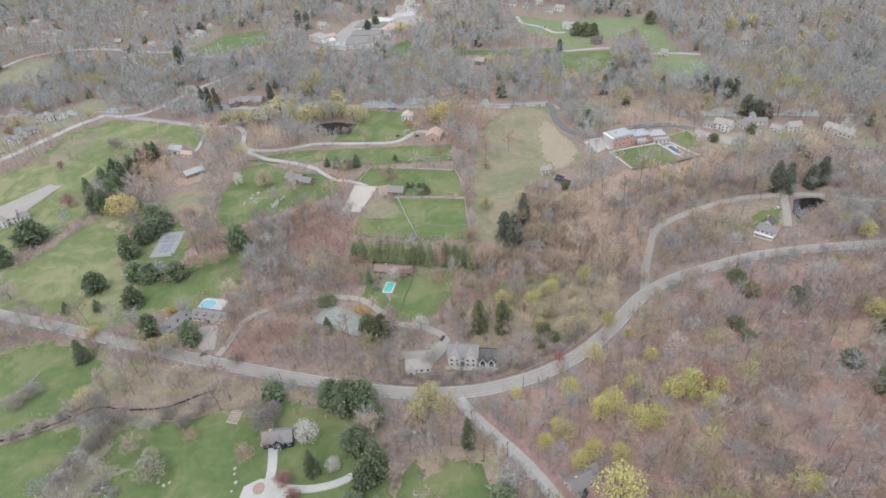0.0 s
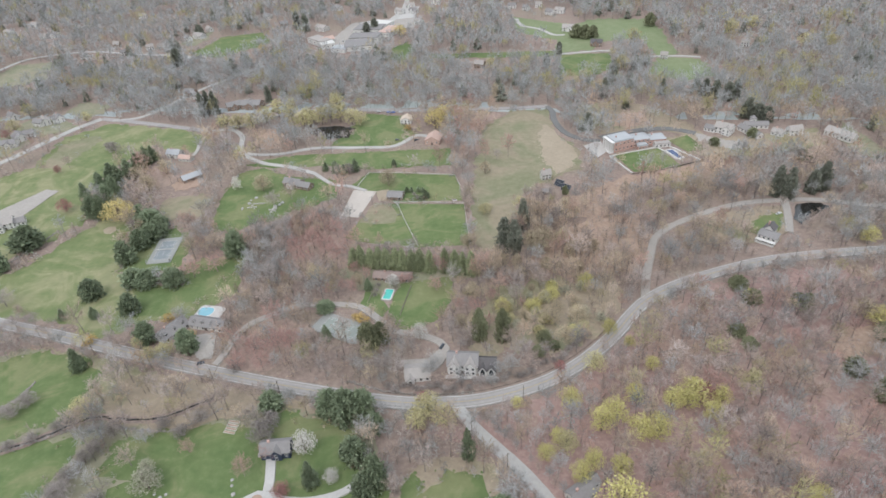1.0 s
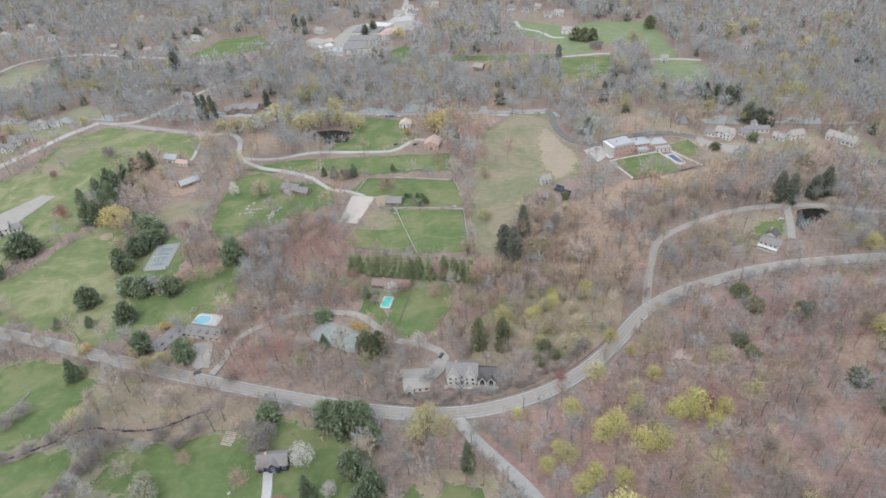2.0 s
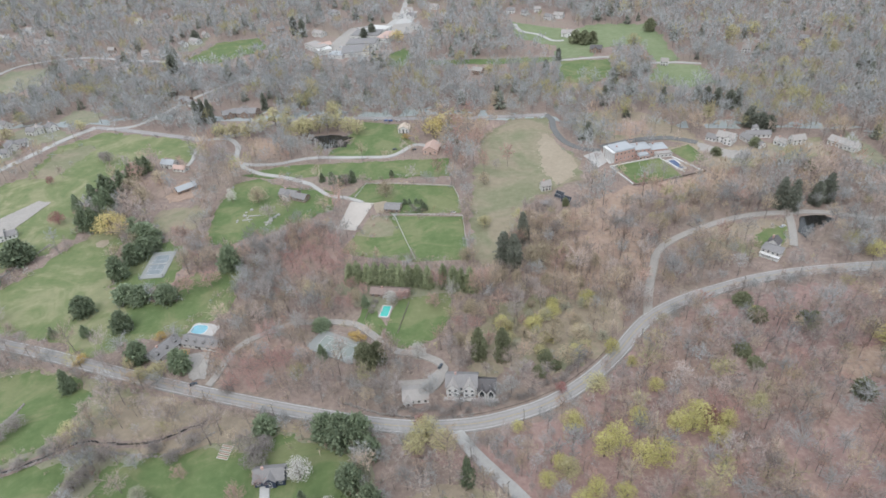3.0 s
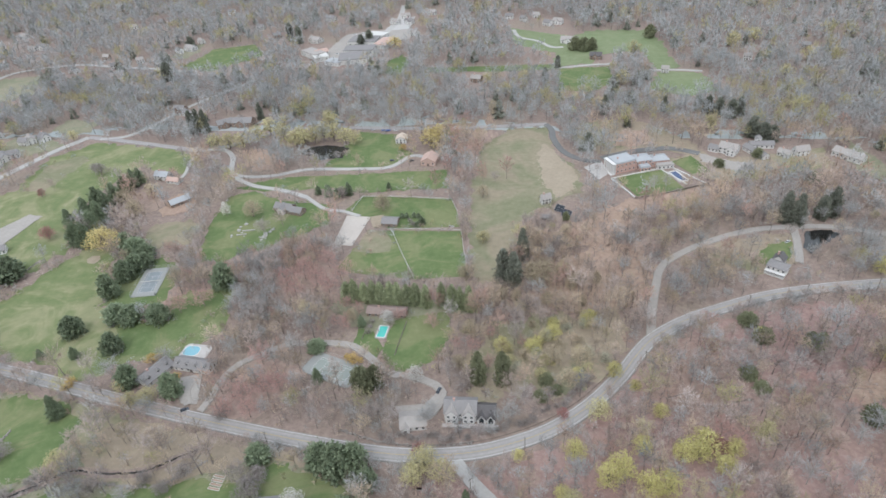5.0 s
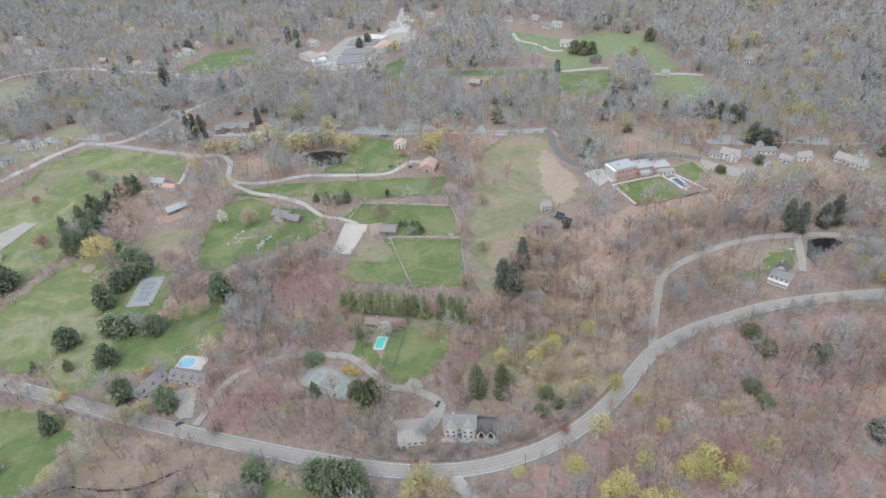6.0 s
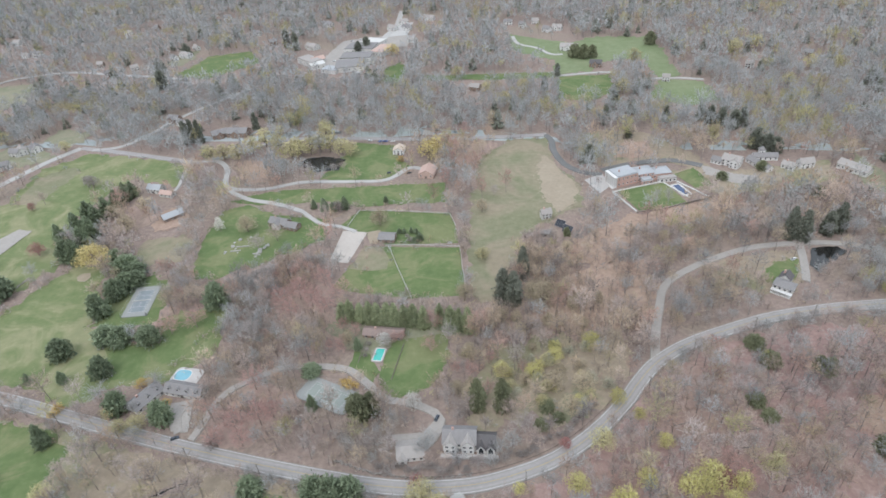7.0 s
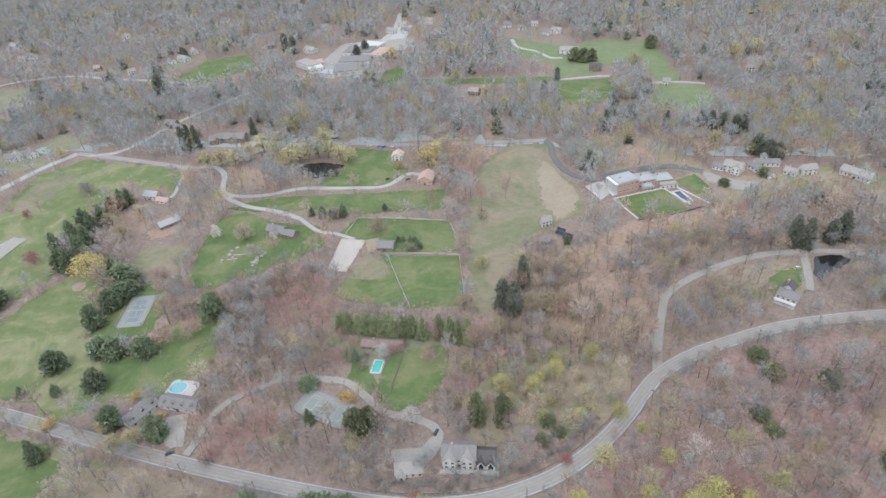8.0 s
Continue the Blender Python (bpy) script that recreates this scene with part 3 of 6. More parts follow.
def window_on(parent, x, y, z, ang, w, h, frame_mat):
    """A window of w by h whose middle sits on a wall facing ang."""
    key = (round(w, 1), round(h, 1), frame_mat.name)
    if key not in FRAME_MESH:
        t = 0.12
        FRAME_MESH[key] = mesh_of("frame", *joined(box(-w / 2 - t, -w / 2, -0.1, 0.02, -h / 2, h / 2), box(w / 2, w / 2 + t, -0.1, 0.02, -h / 2, h / 2),
                                                   box(-w / 2 - t, w / 2 + t, -0.1, 0.02, h / 2, h / 2 + t), box(-w / 2 - t, w / 2 + t, -0.16, 0.02, -h / 2 - t, -h / 2),
                                                   box(-0.03, 0.03, -0.08, 0.02, -h / 2, h / 2)), frame_mat)
        PANE_MESH[key] = mesh_of("pane", *box(-w / 2, w / 2, -0.05, -0.02, -h / 2, h / 2), GLASS)
    ob = part("window", FRAME_MESH[key], parent, "", pose(x, y, z, 0, 0, ang))
    part("pane", PANE_MESH[key], ob, "dark glass pane")


def wing(parent, x, y, ang, w, d, h, rise, style, wall, roof, trim=None, storeys=2, bays=3, door=False, chimney=False, dormers=0):
    """A block of a house: walls, roof, windows. Its front runs from (x, y) along ang; it reaches d to the back."""
    m = pose(x, y, 0, 0, 0, ang)
    trim = trim or WHITE
    part("wall", mesh_of("wall", *wall_box(w, d, h, rise, style != "gable_front", style.startswith("gable")), wall), parent, "", m)
    over = 0.45
    if style == "hip":
        rm = hip_roof(w, d, h, rise, over)
    elif style == "flat":
        rm = joined(box(-0.3, w + 0.3, -0.3, d + 0.3, h, h + 0.35), box(0.4, w - 0.4, 0.4, d - 0.4, h + 0.35, h + rise))
    else:
        rm = gable_roof(w, d, h, rise, over, style != "gable_front")
    top = part("roof", mesh_of("roof", *rm, roof), parent, "", m)
    step = h / storeys
    for s in range(storeys):
        z = step * (s + 0.55)
        for k in range(bays):
            if door and s == 0 and k == bays // 2:
                continue
            px = w * (k + 0.5) / bays
            q = m @ Vector((px, 0, z))
            window_on(parent, q.x, q.y, z, ang, 1.2, 1.5, trim)
        for k in range(max(1, int(d / 4))):
            py = d * (k + 0.5) / max(1, int(d / 4))
            q = m @ Vector((0, py, z))
            window_on(parent, q.x, q.y, z, ang - 90, 1.1, 1.4, trim)
            q = m @ Vector((w, py, z))
            window_on(parent, q.x, q.y, z, ang + 90, 1.1, 1.4, trim)
    if door:
        part("door", mesh_of("door", *joined(box(w / 2 - 0.6, w / 2 + 0.6, -0.07, 0.02, 0, 2.15), box(w / 2 - 0.9, w / 2 - 0.6, -0.12, 0.02, 0, 2.4), box(w / 2 + 0.6, w / 2 + 0.9, -0.12, 0.02, 0, 2.4)), DOORPAINT), parent, "", m)
    if chimney:
        part("chimney", mesh_of("chimney", *joined(box(w * 0.3 - 0.5, w * 0.3 + 0.5, d / 2 - 0.4, d / 2 + 0.4, h * 0.8, h + rise + 1.2),
                                                   box(w * 0.3 - 0.62, w * 0.3 + 0.62, d / 2 - 0.52, d / 2 + 0.52, h + rise + 1.2, h + rise + 1.4)), BRICK), top, "", None).matrix_basis = Matrix()
    for k in range(dormers):
        cx = w * (k + 0.5) / dormers
        y0 = d * 0.14
        zb = h + rise * 0.28
        dm = part("dormer", mesh_of("dormer", *joined(box(cx - 0.9, cx + 0.9, y0, d * 0.42, h, zb + 1.3)), wall), parent, "white dormer" if wall is WHITE else "", m)
        g = gable_roof(2.0, d * 0.34, zb + 1.3, 0.7, 0.15, False, 0.12)
        part("dormer_roof", mesh_of("dormer_roof", [(a + cx - 1.0, b + y0, c) for a, b, c in g[0]], g[1], roof), dm)
        part("dormer_window", mesh_of("dormer_window", *box(cx - 0.6, cx + 0.6, y0 - 0.05, y0 + 0.01, zb + 0.1, zb + 1.1), GLASS), dm)
    return m


def house(label, name="house", category="house", group=""):
    return thing(name, pose(0, 0, 0), label, category, group)


def settle(h, wings_at):
    """Sets the house's base point under its first block, and keeps trees off the ground under it."""
    base = Vector((*wings_at[0][:2], 0))
    h.location = base
    for c in h.children:
        c.location = c.location - base
    for x, y, r in wings_at:
        SPOTS.append((x, y, r))


# ---- the ground, one sheet to the horizon ----
def ground_height(x, y):
    far = max(0.0, math.hypot(x + 150, y - 600) - 1700)
    return 0.09 * far * (0.7 + 0.6 * noise.noise((x * 0.0008, y * 0.0008, 0)))


gx, gy = np.linspace(-4200, 4200, 71), np.linspace(-3800, 4600, 71)
gv = [(x, y, ground_height(x, y)) for y in gy for x in gx]
gf = [(j * 71 + i, j * 71 + i + 1, j * 71 + i + 72, j * 71 + i + 71) for j in range(70) for i in range(70)]
tagged(new("ground", mesh_of("ground", gv, gf, MATS["litter"])), "leaf-strewn brown woodland ground", "ground", "", "structure")

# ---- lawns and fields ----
# floor of the far woods, in the haze-paled colour
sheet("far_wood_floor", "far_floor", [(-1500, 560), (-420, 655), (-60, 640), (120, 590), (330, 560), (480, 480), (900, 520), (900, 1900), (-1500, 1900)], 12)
sheet("east_wood_floor", "oak_litter", [(-45.6, 209.3), (-5.5, 214.6), (21, 225.8), (42.8, 237.6), (64.1, 258.9), (89, 289.8), (124.9, 313.3), (171.3, 329.4), (249, 335.6), (323.1, 329.7), (276.6, 220.4), (216.4, 136.9), (124.6, 114.6), (36.8, 133.7), (5, 187.2)], 4)
for cx, cy, rx, ry in ((-134, 270, 26, 22), (-138, 374, 26, 22), (-112, 348, 30, 14), (48, 340, 44, 26), (80, 366, 28, 26), (-300, 484, 18, 26), (-215, 350, 14, 18), (-4, 560, 22, 46), (36, 385, 24, 20)):
    sheet("stand_floor", "stand_litter", [(cx + rx * math.cos(k * 0.4488), cy + ry * math.sin(k * 0.4488)) for k in range(14)], 4)
sheet("meadow", "meadow", [(-343.6, 289.2), (-382.4, 342.6), (-343.2, 349.5), (-333.3, 373), (-322.5, 398.6), (-309, 418.3), (-283.8, 410.9), (-276.7, 374.4), (-266.6, 345.3), (-239.2, 329.8), (-210.4, 328.9), (-218.4, 353.8), (-177.2, 362.8), (-170.3, 322.6), (-182.6, 299.3), (-203.6, 295.4), (-223.7, 288.2), (-243.9, 276.4), (-279.5, 292.7), (-306.1, 297.9)], 3)
sheet("upper_meadow", "meadow", [(-382.4, 342.6), (-478.6, 474.6), (-439.1, 516.4), (-443.6, 583.9), (-410.8, 617.6), (-318.3, 595), (-283.9, 572.1), (-282.6, 538), (-335.7, 557.9), (-351.8, 507.5), (-352, 466.3), (-329.1, 417.6), (-335.6, 396.8), (-351.1, 376.1)], 3)
sheet("dry_strip", "dry_grass", [(-428.6, 513.3), (-435.2, 564.0), (-416.4, 585.7), (-396.2, 576.9), (-402.9, 544.2), (-407.6, 511.7)], 3)
sheet("works_green", "lawn", [(-126.7, 792.9), (-124.8, 840.4), (-107.8, 863.2), (-96.4, 823.4), (-106.8, 778.7)], 2)
sheet("court_lawn", "lawn", [(-197.5, 296.9), (-186.9, 311), (-176.7, 342), (-177.2, 362.8), (-188.9, 359.7), (-216.3, 343.5), (-210.4, 328.9), (-245.1, 324.9), (-228.2, 297.7)], 1)
sheet("rough_margin", "rough_grass", [(-300, 130), (-318, 250), (-285, 268), (-226, 254), (-168, 238), (-109, 225), (-66, 212), (-52, 180), (-46, 130)], 2)
sheet("court_green", "lawn", [(-266, 345), (-266, 390), (-246, 402), (-226, 388), (-222, 352), (-236, 340)], 2)
sheet("west_lawn", "lawn", [(-268.7, 186.3), (-312, 245.8), (-284.2, 263.5), (-248.7, 264.9), (-223.2, 244.8), (-228.1, 227.6), (-224.6, 210.9), (-245.3, 207.1), (-253.1, 199.7)], 2)
sheet("southwest_lawn", "lawn", [(-250.1, 138.8), (-274.8, 186.3), (-233.7, 198.7), (-212.7, 199.7), (-211.4, 186.5), (-214.1, 176), (-213, 155.6), (-208.1, 139.5)], 2)
sheet("house_lawn", "lawn", [(-187.7, 154.5), (-182.5, 170.6), (-173.5, 175.3), (-194, 181.6), (-192.8, 199.7), (-164.7, 208.5), (-134.6, 209.5), (-124.4, 205.8), (-111.3, 218.1), (-90.4, 213.1), (-77.8, 209.3), (-67.5, 200.4), (-69.5, 187), (-63.8, 177.5), (-49.7, 171.6), (-46, 141.9), (-192.5, 139.7)], 2)
sheet("south_rough", "scrub", [(-43.6, 141.9), (-44.6, 177.6), (-38, 187.1), (-24.6, 190.3), (-3, 185.6), (5.5, 162.9), (7, 142.7)], 2)
sheet("south_lawn", "lawn", [(-43, 150), (-44, 174), (-40, 182), (-33, 176), (-36, 160), (-38, 150)], 2)
sheet("south_glade", "lawn", [(-32, 145), (-32, 172), (-24, 184), (-10, 182), (0, 168), (2, 145)], 3)
sheet("upper_paddock", "lawn", [(-118.1, 458.9), (-105.7, 482.6), (-30.5, 473), (-25.5, 452.7), (-22.6, 430.2), (-77.1, 430), (-92, 444.7)], 0.5)
sheet("lower_paddock", "lawn", [(-108.6, 380.4), (-100.7, 405.4), (-81.5, 428.4), (-21.6, 424), (-16.1, 367.3), (-51.3, 366), (-74.2, 369.9), (-95.9, 375.3)], 0.5)
sheet("riding_green", "dry_grass", [(-100.9, 401.3), (-93.3, 430.9), (-78.9, 425.6), (-72.2, 410.6), (-73.6, 399.9), (-86.4, 398.1)], 0.5)
sheet("pond_lawn", "lawn", [(-150.3, 541.7), (-145.6, 560.6), (-128.5, 614.3), (-88.5, 604), (-81.4, 574.8), (-68.6, 556.1), (-89.2, 533.9), (-120.8, 529.2)], 1.5)
sheet("drive_lawn", "lawn", [(-221.5, 502.2), (-209, 513.9), (-178.7, 522), (-35.5, 524.4), (-35.1, 490.2), (-109.2, 489.3), (-136.6, 499.1), (-177.7, 496.7)], 1.5)
sheet("garden_lawn", "lawn", [(-215.4, 395), (-224.9, 443.6), (-225.2, 489.2), (-204.5, 498.7), (-173.5, 480.1), (-130.9, 469.9), (-127.6, 440.4), (-157.8, 418.7), (-183.2, 403.1), (-197.8, 392.5)], 2)
sheet("pool_lawn", "lawn", [(-65.5, 293.6), (-65.8, 301.9), (-60.4, 325.2), (-29.5, 331.6), (-24.6, 312.1), (-34.4, 287.6), (-52, 279.2), (-60.3, 285.6)], 1)
sheet("pool_side_lawn", "lawn", [(-84.2, 303.5), (-83.1, 319.8), (-76.4, 320.8), (-66.2, 299.1), (-70.1, 285.8)], 0.6)
sheet("dry_field", "dry_grass", [(-14.7, 444.4), (-10.5, 529.4), (-6.8, 564.8), (22, 607.1), (56.3, 606.3), (62.7, 554.1), (78, 507.7), (76.3, 475.4), (54, 463.9), (26.9, 437.1), (7.2, 369.2), (-6.9, 355.7), (-14, 385)], 3)
sheet("bare_field", "bare_earth", [(45.9, 495.9), (45.9, 542.9), (53.2, 568.3), (62.1, 547.7), (76.2, 504.5), (70.2, 483.2), (54.5, 468.9)], 2)
sheet("east_lawn", "scrub", [(146.5, 378.6), (161.5, 400.8), (186.4, 405.9), (212.7, 407.6), (202.9, 375.8), (185, 357.7), (169.1, 365.3)], 1.5)
sheet("estate_lawn", "scrub", [(82.6, 565.4), (81.2, 600.6), (112.1, 619.8), (155, 607.3), (187.9, 554.9), (183.7, 530.1), (143.1, 550.2), (100.3, 541.6)], 2)
sheet("estate_garden", "scrub", [(158.1, 526.5), (184.6, 542.4), (196.5, 523), (288.6, 536.1), (284.3, 503.6), (243.5, 493.9), (186.2, 484.6), (168.5, 500.2)], 2)
sheet("ridge_lawn", "rough_grass", [(318.2, 548.2), (322.9, 517.3), (325.3, 487), (311.2, 474.7), (300.5, 489.1), (298, 513.8)], 1.5)
sheet("far_field", "lawn", [(-416.2, 857), (-396.1, 935.5), (-338.7, 949), (-310.2, 892.3), (-335.8, 862.1), (-371.2, 835)], 3)
sheet("far_meadow", "far_grass", [(40.2, 885.2), (39.3, 959.3), (115.9, 904.8), (158.1, 926), (226, 912.3), (229.9, 855.5), (225.4, 756), (197.7, 756), (197.7, 830.4), (142.2, 820.2), (130.6, 788.9), (88, 782.1), (89.6, 834.2)], 3)
sheet("far_paddock", "lawn", [(79.1, 704.7), (87.4, 775.5), (149, 774.6), (143, 715), (111.1, 696.5)], 2)
sheet("far_green", "far_grass", [(176.9, 695), (197.2, 747.6), (245.3, 738.1), (247.6, 681.6), (212.4, 668.5)], 3)
sheet("far_strip", "lawn", [(-76.2, 803.4), (25.5, 796.6), (85.5, 791.6), (83.8, 773.8), (10.8, 776.2), (-67.7, 786.1)], 2)
sheet("northwest_lawn", "rough_grass", [(-670.2, 759.5), (-671.1, 845.6), (-617, 855), (-580.3, 779.8), (-618.5, 753)], 3)
sheet("hamlet_yard", "rough_grass", [(-520.5, 614.6), (-517.2, 641), (-473.9, 636.5), (-445.9, 610.4), (-469, 594.9), (-495.4, 585.8)], 3)
sheet("hamlet_green", "rough_grass", [(-527.2, 558.5), (-531, 600.7), (-496.4, 597.4), (-476.3, 575.7), (-488.9, 538.6), (-500.6, 521.1)], 3)
sheet("cottage_green", "rough_grass", [(-483.9, 653.9), (-479.3, 682.7), (-440, 674.7), (-432.5, 646.7), (-455.4, 639.4)], 3)
sheet("orchard_green", "rough_grass", [(-449.3, 907.6), (-451.6, 957.4), (-424.9, 970.9), (-416, 927.4), (-427.3, 895.6)], 3)
sheet("pink_clearing", "clearing", [(-231.5, 555.3), (-230.3, 586.5), (-205.9, 584.1), (-199.8, 539.7), (-218, 535)], 2)
sheet("estate_clearing", "clearing", [(116, 558.1), (126.6, 588.5), (151.4, 590.1), (150.1, 558.6)], 2)
sheet("tan_clearing", "dry_grass", [(-271.8, 423.4), (-273.1, 446.5), (-246.3, 454.5), (-232.4, 444), (-231.9, 416.8), (-259.1, 413.9)], 2)
sheet("slope_clearing", "clearing", [(54.7, 405.2), (77.3, 447.7), (110.2, 456.9), (149.7, 471.9), (182.9, 476.6), (166.7, 451), (125.5, 444.5), (99.8, 423.6), (85.2, 399.5), (69.8, 392.4)], 4)
sheet("lower_slope", "clearing", [(21.2, 334.8), (33.5, 375.2), (70.1, 394.7), (108.6, 403.8), (105.4, 364.7), (94.9, 332.1), (61.1, 328.4)], 4)
sheet("wood_clearing", "clearing", [(175.2, 257.1), (197.9, 274.9), (220.6, 279.2), (220.6, 260.7), (201.2, 256.6), (181, 250.5)], 3)
sheet("brush_ground", "scrub", [(-12, 284.5), (-1.5, 317.3), (31.6, 325.2), (78.8, 326.6), (77.3, 298), (56.1, 268.2), (36, 259.3), (17.3, 264.2), (1, 255.3), (-10.1, 260.1)], 4)
sheet("building_plot", "clearing", [(-278.9, 469.7), (-278, 493.1), (-263.1, 498.6), (-249.5, 482.3), (-254.7, 466.1), (-266.4, 460.8)], 1.5)
sheet("terrace_green", "lawn", [(158.2, 522.9), (177.1, 533.2), (185, 503.2), (168.7, 499)], 0.6)
sheet("pond_green", "lawn", [(176.3, 377.9), (191.3, 394.5), (207.3, 397.5), (202.3, 380.2), (185.1, 368.1)], 1.5)
sheet("glade", "rough_grass", [(36, 275.9), (45, 289.3), (55, 284), (46.7, 264.7), (37, 263)], 2)
sheet("verge", "scrub", [(-284.3, 269.5), (-226.3, 256.4), (-167.7, 239.8), (-108.9, 226.8), (-82.2, 216.8), (-119.7, 220.9), (-135.8, 213.2), (-169.7, 205.9), (-192.2, 207.8), (-212.7, 223.4), (-223.8, 244.8), (-248.7, 264.9)], 2)
BROOK = resample([(-254.6, 192.6), (-241.9, 196.9), (-230.8, 204.1), (-221.8, 210.5), (-209.8, 214.7), (-191.4, 212.7), (-176.4, 214.2), (-163.4, 220.7), (-151.9, 227.9)], 3, False)
for name, kind, half in (("brook_bank", "litter", 2.6), ("brook", "pond", 0.7)):
    side = [strip(BROOK, half, 0)[0][k::2] for k in (0, 1)]
    sheet(name, kind, [p[:2] for p in side[0]] + [p[:2] for p in side[1][::-1]], 0.6)
sheet("meadow_pit", "bare_earth", [(-306, 400.5), (-303, 405.5), (-297, 405), (-294, 400.5), (-296.5, 395), (-302, 395.5)], 0.6)
sheet("row_ground", "rough_grass", [(-105.6, 338.1), (-91.6, 348.9), (-13.3, 336.1), (-13.3, 328.5), (-31.3, 330.4), (-60.2, 324), (-66.9, 310.5), (-86.9, 320)], 1)
# ---- hard ground ----
sheet("estate_court", "gravel", [(184.7, 536.5), (208.3, 518.5), (223.3, 515.1), (217.0, 503.7), (199.4, 505.2), (183.4, 520.7)], 1)
sheet("riding_arena", "sand", [(-117, 411.3), (-114, 451.8), (-93.9, 448.6), (-102.5, 408)], 0.1)
sheet("barn_yard", "bare_earth", [(-94.4, 448.6), (-84.3, 450.9), (-82.2, 433.9), (-90.3, 432.6)], 0.5)
sheet("parking_court", "gravel", [(-53.6, 254.5), (-37.1, 255.7), (-31.4, 263.8), (-29, 256.7), (-34.9, 244.3), (-47.7, 242.8)], 0.1)
sheet("house_court", "gravel", [(-183.9, 276.8), (-169.6, 280.1), (-164, 256.9), (-174.1, 257.9)], 0.4)
sheet("west_yard", "gravel", [(-423.7, 427.2), (-407.8, 449.9), (-395.7, 471.2), (-382.2, 468.3), (-386.7, 440.9), (-391.4, 416.5)], 0.6)
sheet("mansion_terrace", "paving", [(82.9, 518.9), (99.5, 529.4), (101.8, 505.8), (92.4, 495.4)], 0.1)
sheet("mansion_lawn", "lawn", [(106.5, 498.7), (147.1, 508.7), (157.4, 473.4), (117.5, 466.3)], 0.1)
sheet("pond", "pond", [(213.1, 390.2), (222.5, 410.3), (240, 410.1), (243.8, 404.2), (227.2, 392.5), (214.7, 382.6)], 1)
sheet("reed_pond", "pond", [(-180.3, 570.6), (-173.4, 583.8), (-153.3, 586), (-133.1, 577), (-136.8, 558.5), (-158.7, 555.2)], 1.5)
sheet("turning_court", "concrete", [(-117.6, 161.7), (-117.3, 167.5), (-110.5, 171.7), (-100.5, 170.6), (-93.8, 167.7), (-95.3, 163.1), (-101, 155.5), (-113.9, 155.3)], 0.3)
sheet("gray_yard", "gravel", [(31.8, 163.2), (34.8, 172.2), (40.8, 179.3), (46, 176.6), (42.4, 169.4), (36.1, 162.4)], 0.4)
sheet("factory_yard", "gravel", [(-225.4, 856.9), (-216.8, 915.1), (-205.9, 973.4), (-169.9, 985.6), (-106.6, 985.8), (-106.2, 932.7), (-142.2, 918.8), (-144.9, 864.2), (-170, 832.8), (-200.9, 832.8)], 1)
sheet("village_yard", "concrete", [(-150, 981.6), (-130.9, 1053.2), (-107.9, 1055.5), (-111, 986.8)], 1)
# ---- roads ----
MAIN = ribbon("road", "asphalt", 8.8, [(-368.4, 306.4), (-322.3, 292.6), (-275.9, 280.2), (-231.8, 267.1), (-179.3, 252), (-135.2, 240.7), (-97.6, 232), (-59.3, 224.8), (-35.1, 223.1), (-8.4, 225.2), (18.6, 233.8), (37.5, 244.3), (54.7, 258.6), (70, 275.2), (80.7, 289.5), (93.6, 303.6), (115.8, 318.2), (147.5, 331.5), (175.2, 340.4), (213.1, 346.5), (267.9, 350.7)])
SIDE = ribbon("side_road", "pale_road", 6.2, [(-19.5, 219.9), (-14.1, 211), (-3.4, 198.7), (7.7, 186.6), (17.4, 174.4), (25.1, 162.3), (33.9, 145.5)])
ribbon("lane", "gravel", 5, [(92, 304.2), (97.2, 325.9), (105.5, 351), (112.7, 370.1), (126.4, 384.1), (152.4, 399.8), (184.6, 412.6), (216.2, 415.7), (241.7, 414.1), (265.8, 406.1), (292.8, 398.1)])
ribbon("spur", "gravel", 5, [(216.2, 414.8), (210.2, 392.6), (203.3, 372.9)])
ribbon("west_road", "pale_road", 8, [(-500.3, 488.9), (-480.1, 525.5), (-465.5, 558.6), (-447.3, 601.6), (-428, 631.8)])
ribbon("north_road", "old_asphalt", 6.5, [(-428, 631.8), (-378.5, 617.4), (-304.9, 592.3), (-284.3, 586), (-252.2, 598.7), (-211.1, 627.8), (-149, 627.3), (-74.9, 617.7), (-9.8, 613.6), (59.8, 613.5)])
ribbon("winding_drive", "pale_road", 4.6, [(-285.5, 586.1), (-263.4, 586.8), (-247.3, 568.7), (-238.9, 539.3), (-228.3, 523.7), (-207.2, 508), (-179, 497.9), (-154, 484)])
ribbon("winding_spur", "pale_road", 4.6, [(-236.1, 534.1), (-223.8, 526.9), (-196, 525.9), (-165.5, 535.5), (-121.4, 533), (-89.2, 533.9), (-70.7, 555), (-57.2, 551.2)])
ribbon("estate_drive", "dark_asphalt", 5.5, [(58.6, 613.6), (63.1, 599.7), (63.2, 576.9), (70.1, 549.5), (83.8, 533.2), (99.3, 528.2)])
ribbon("estate_service_drive", "dark_asphalt", 7, [(100.2, 534.2), (132, 546.2), (163.2, 548.3), (185.4, 536.1)])
ribbon("paddock_drive", "pale_road", 3.5, [(-154, 484), (-134.7, 464), (-119.1, 459), (-103.2, 450.2)])
ribbon("pool_drive", "gravel", 4.6, [(-99.1, 304.5), (-83.9, 301.3), (-70.7, 290), (-59.5, 278.9), (-43.8, 275), (-31.7, 268.9), (-28.1, 263.6), (-30.8, 253.5), (-36.1, 247)])
ribbon("pool_drive_west", "gravel", 4.2, [(-99.1, 304.5), (-121.3, 304.5), (-136, 297), (-149.7, 287.6), (-156.3, 274.7), (-158.3, 260.1), (-160.6, 252.2)])
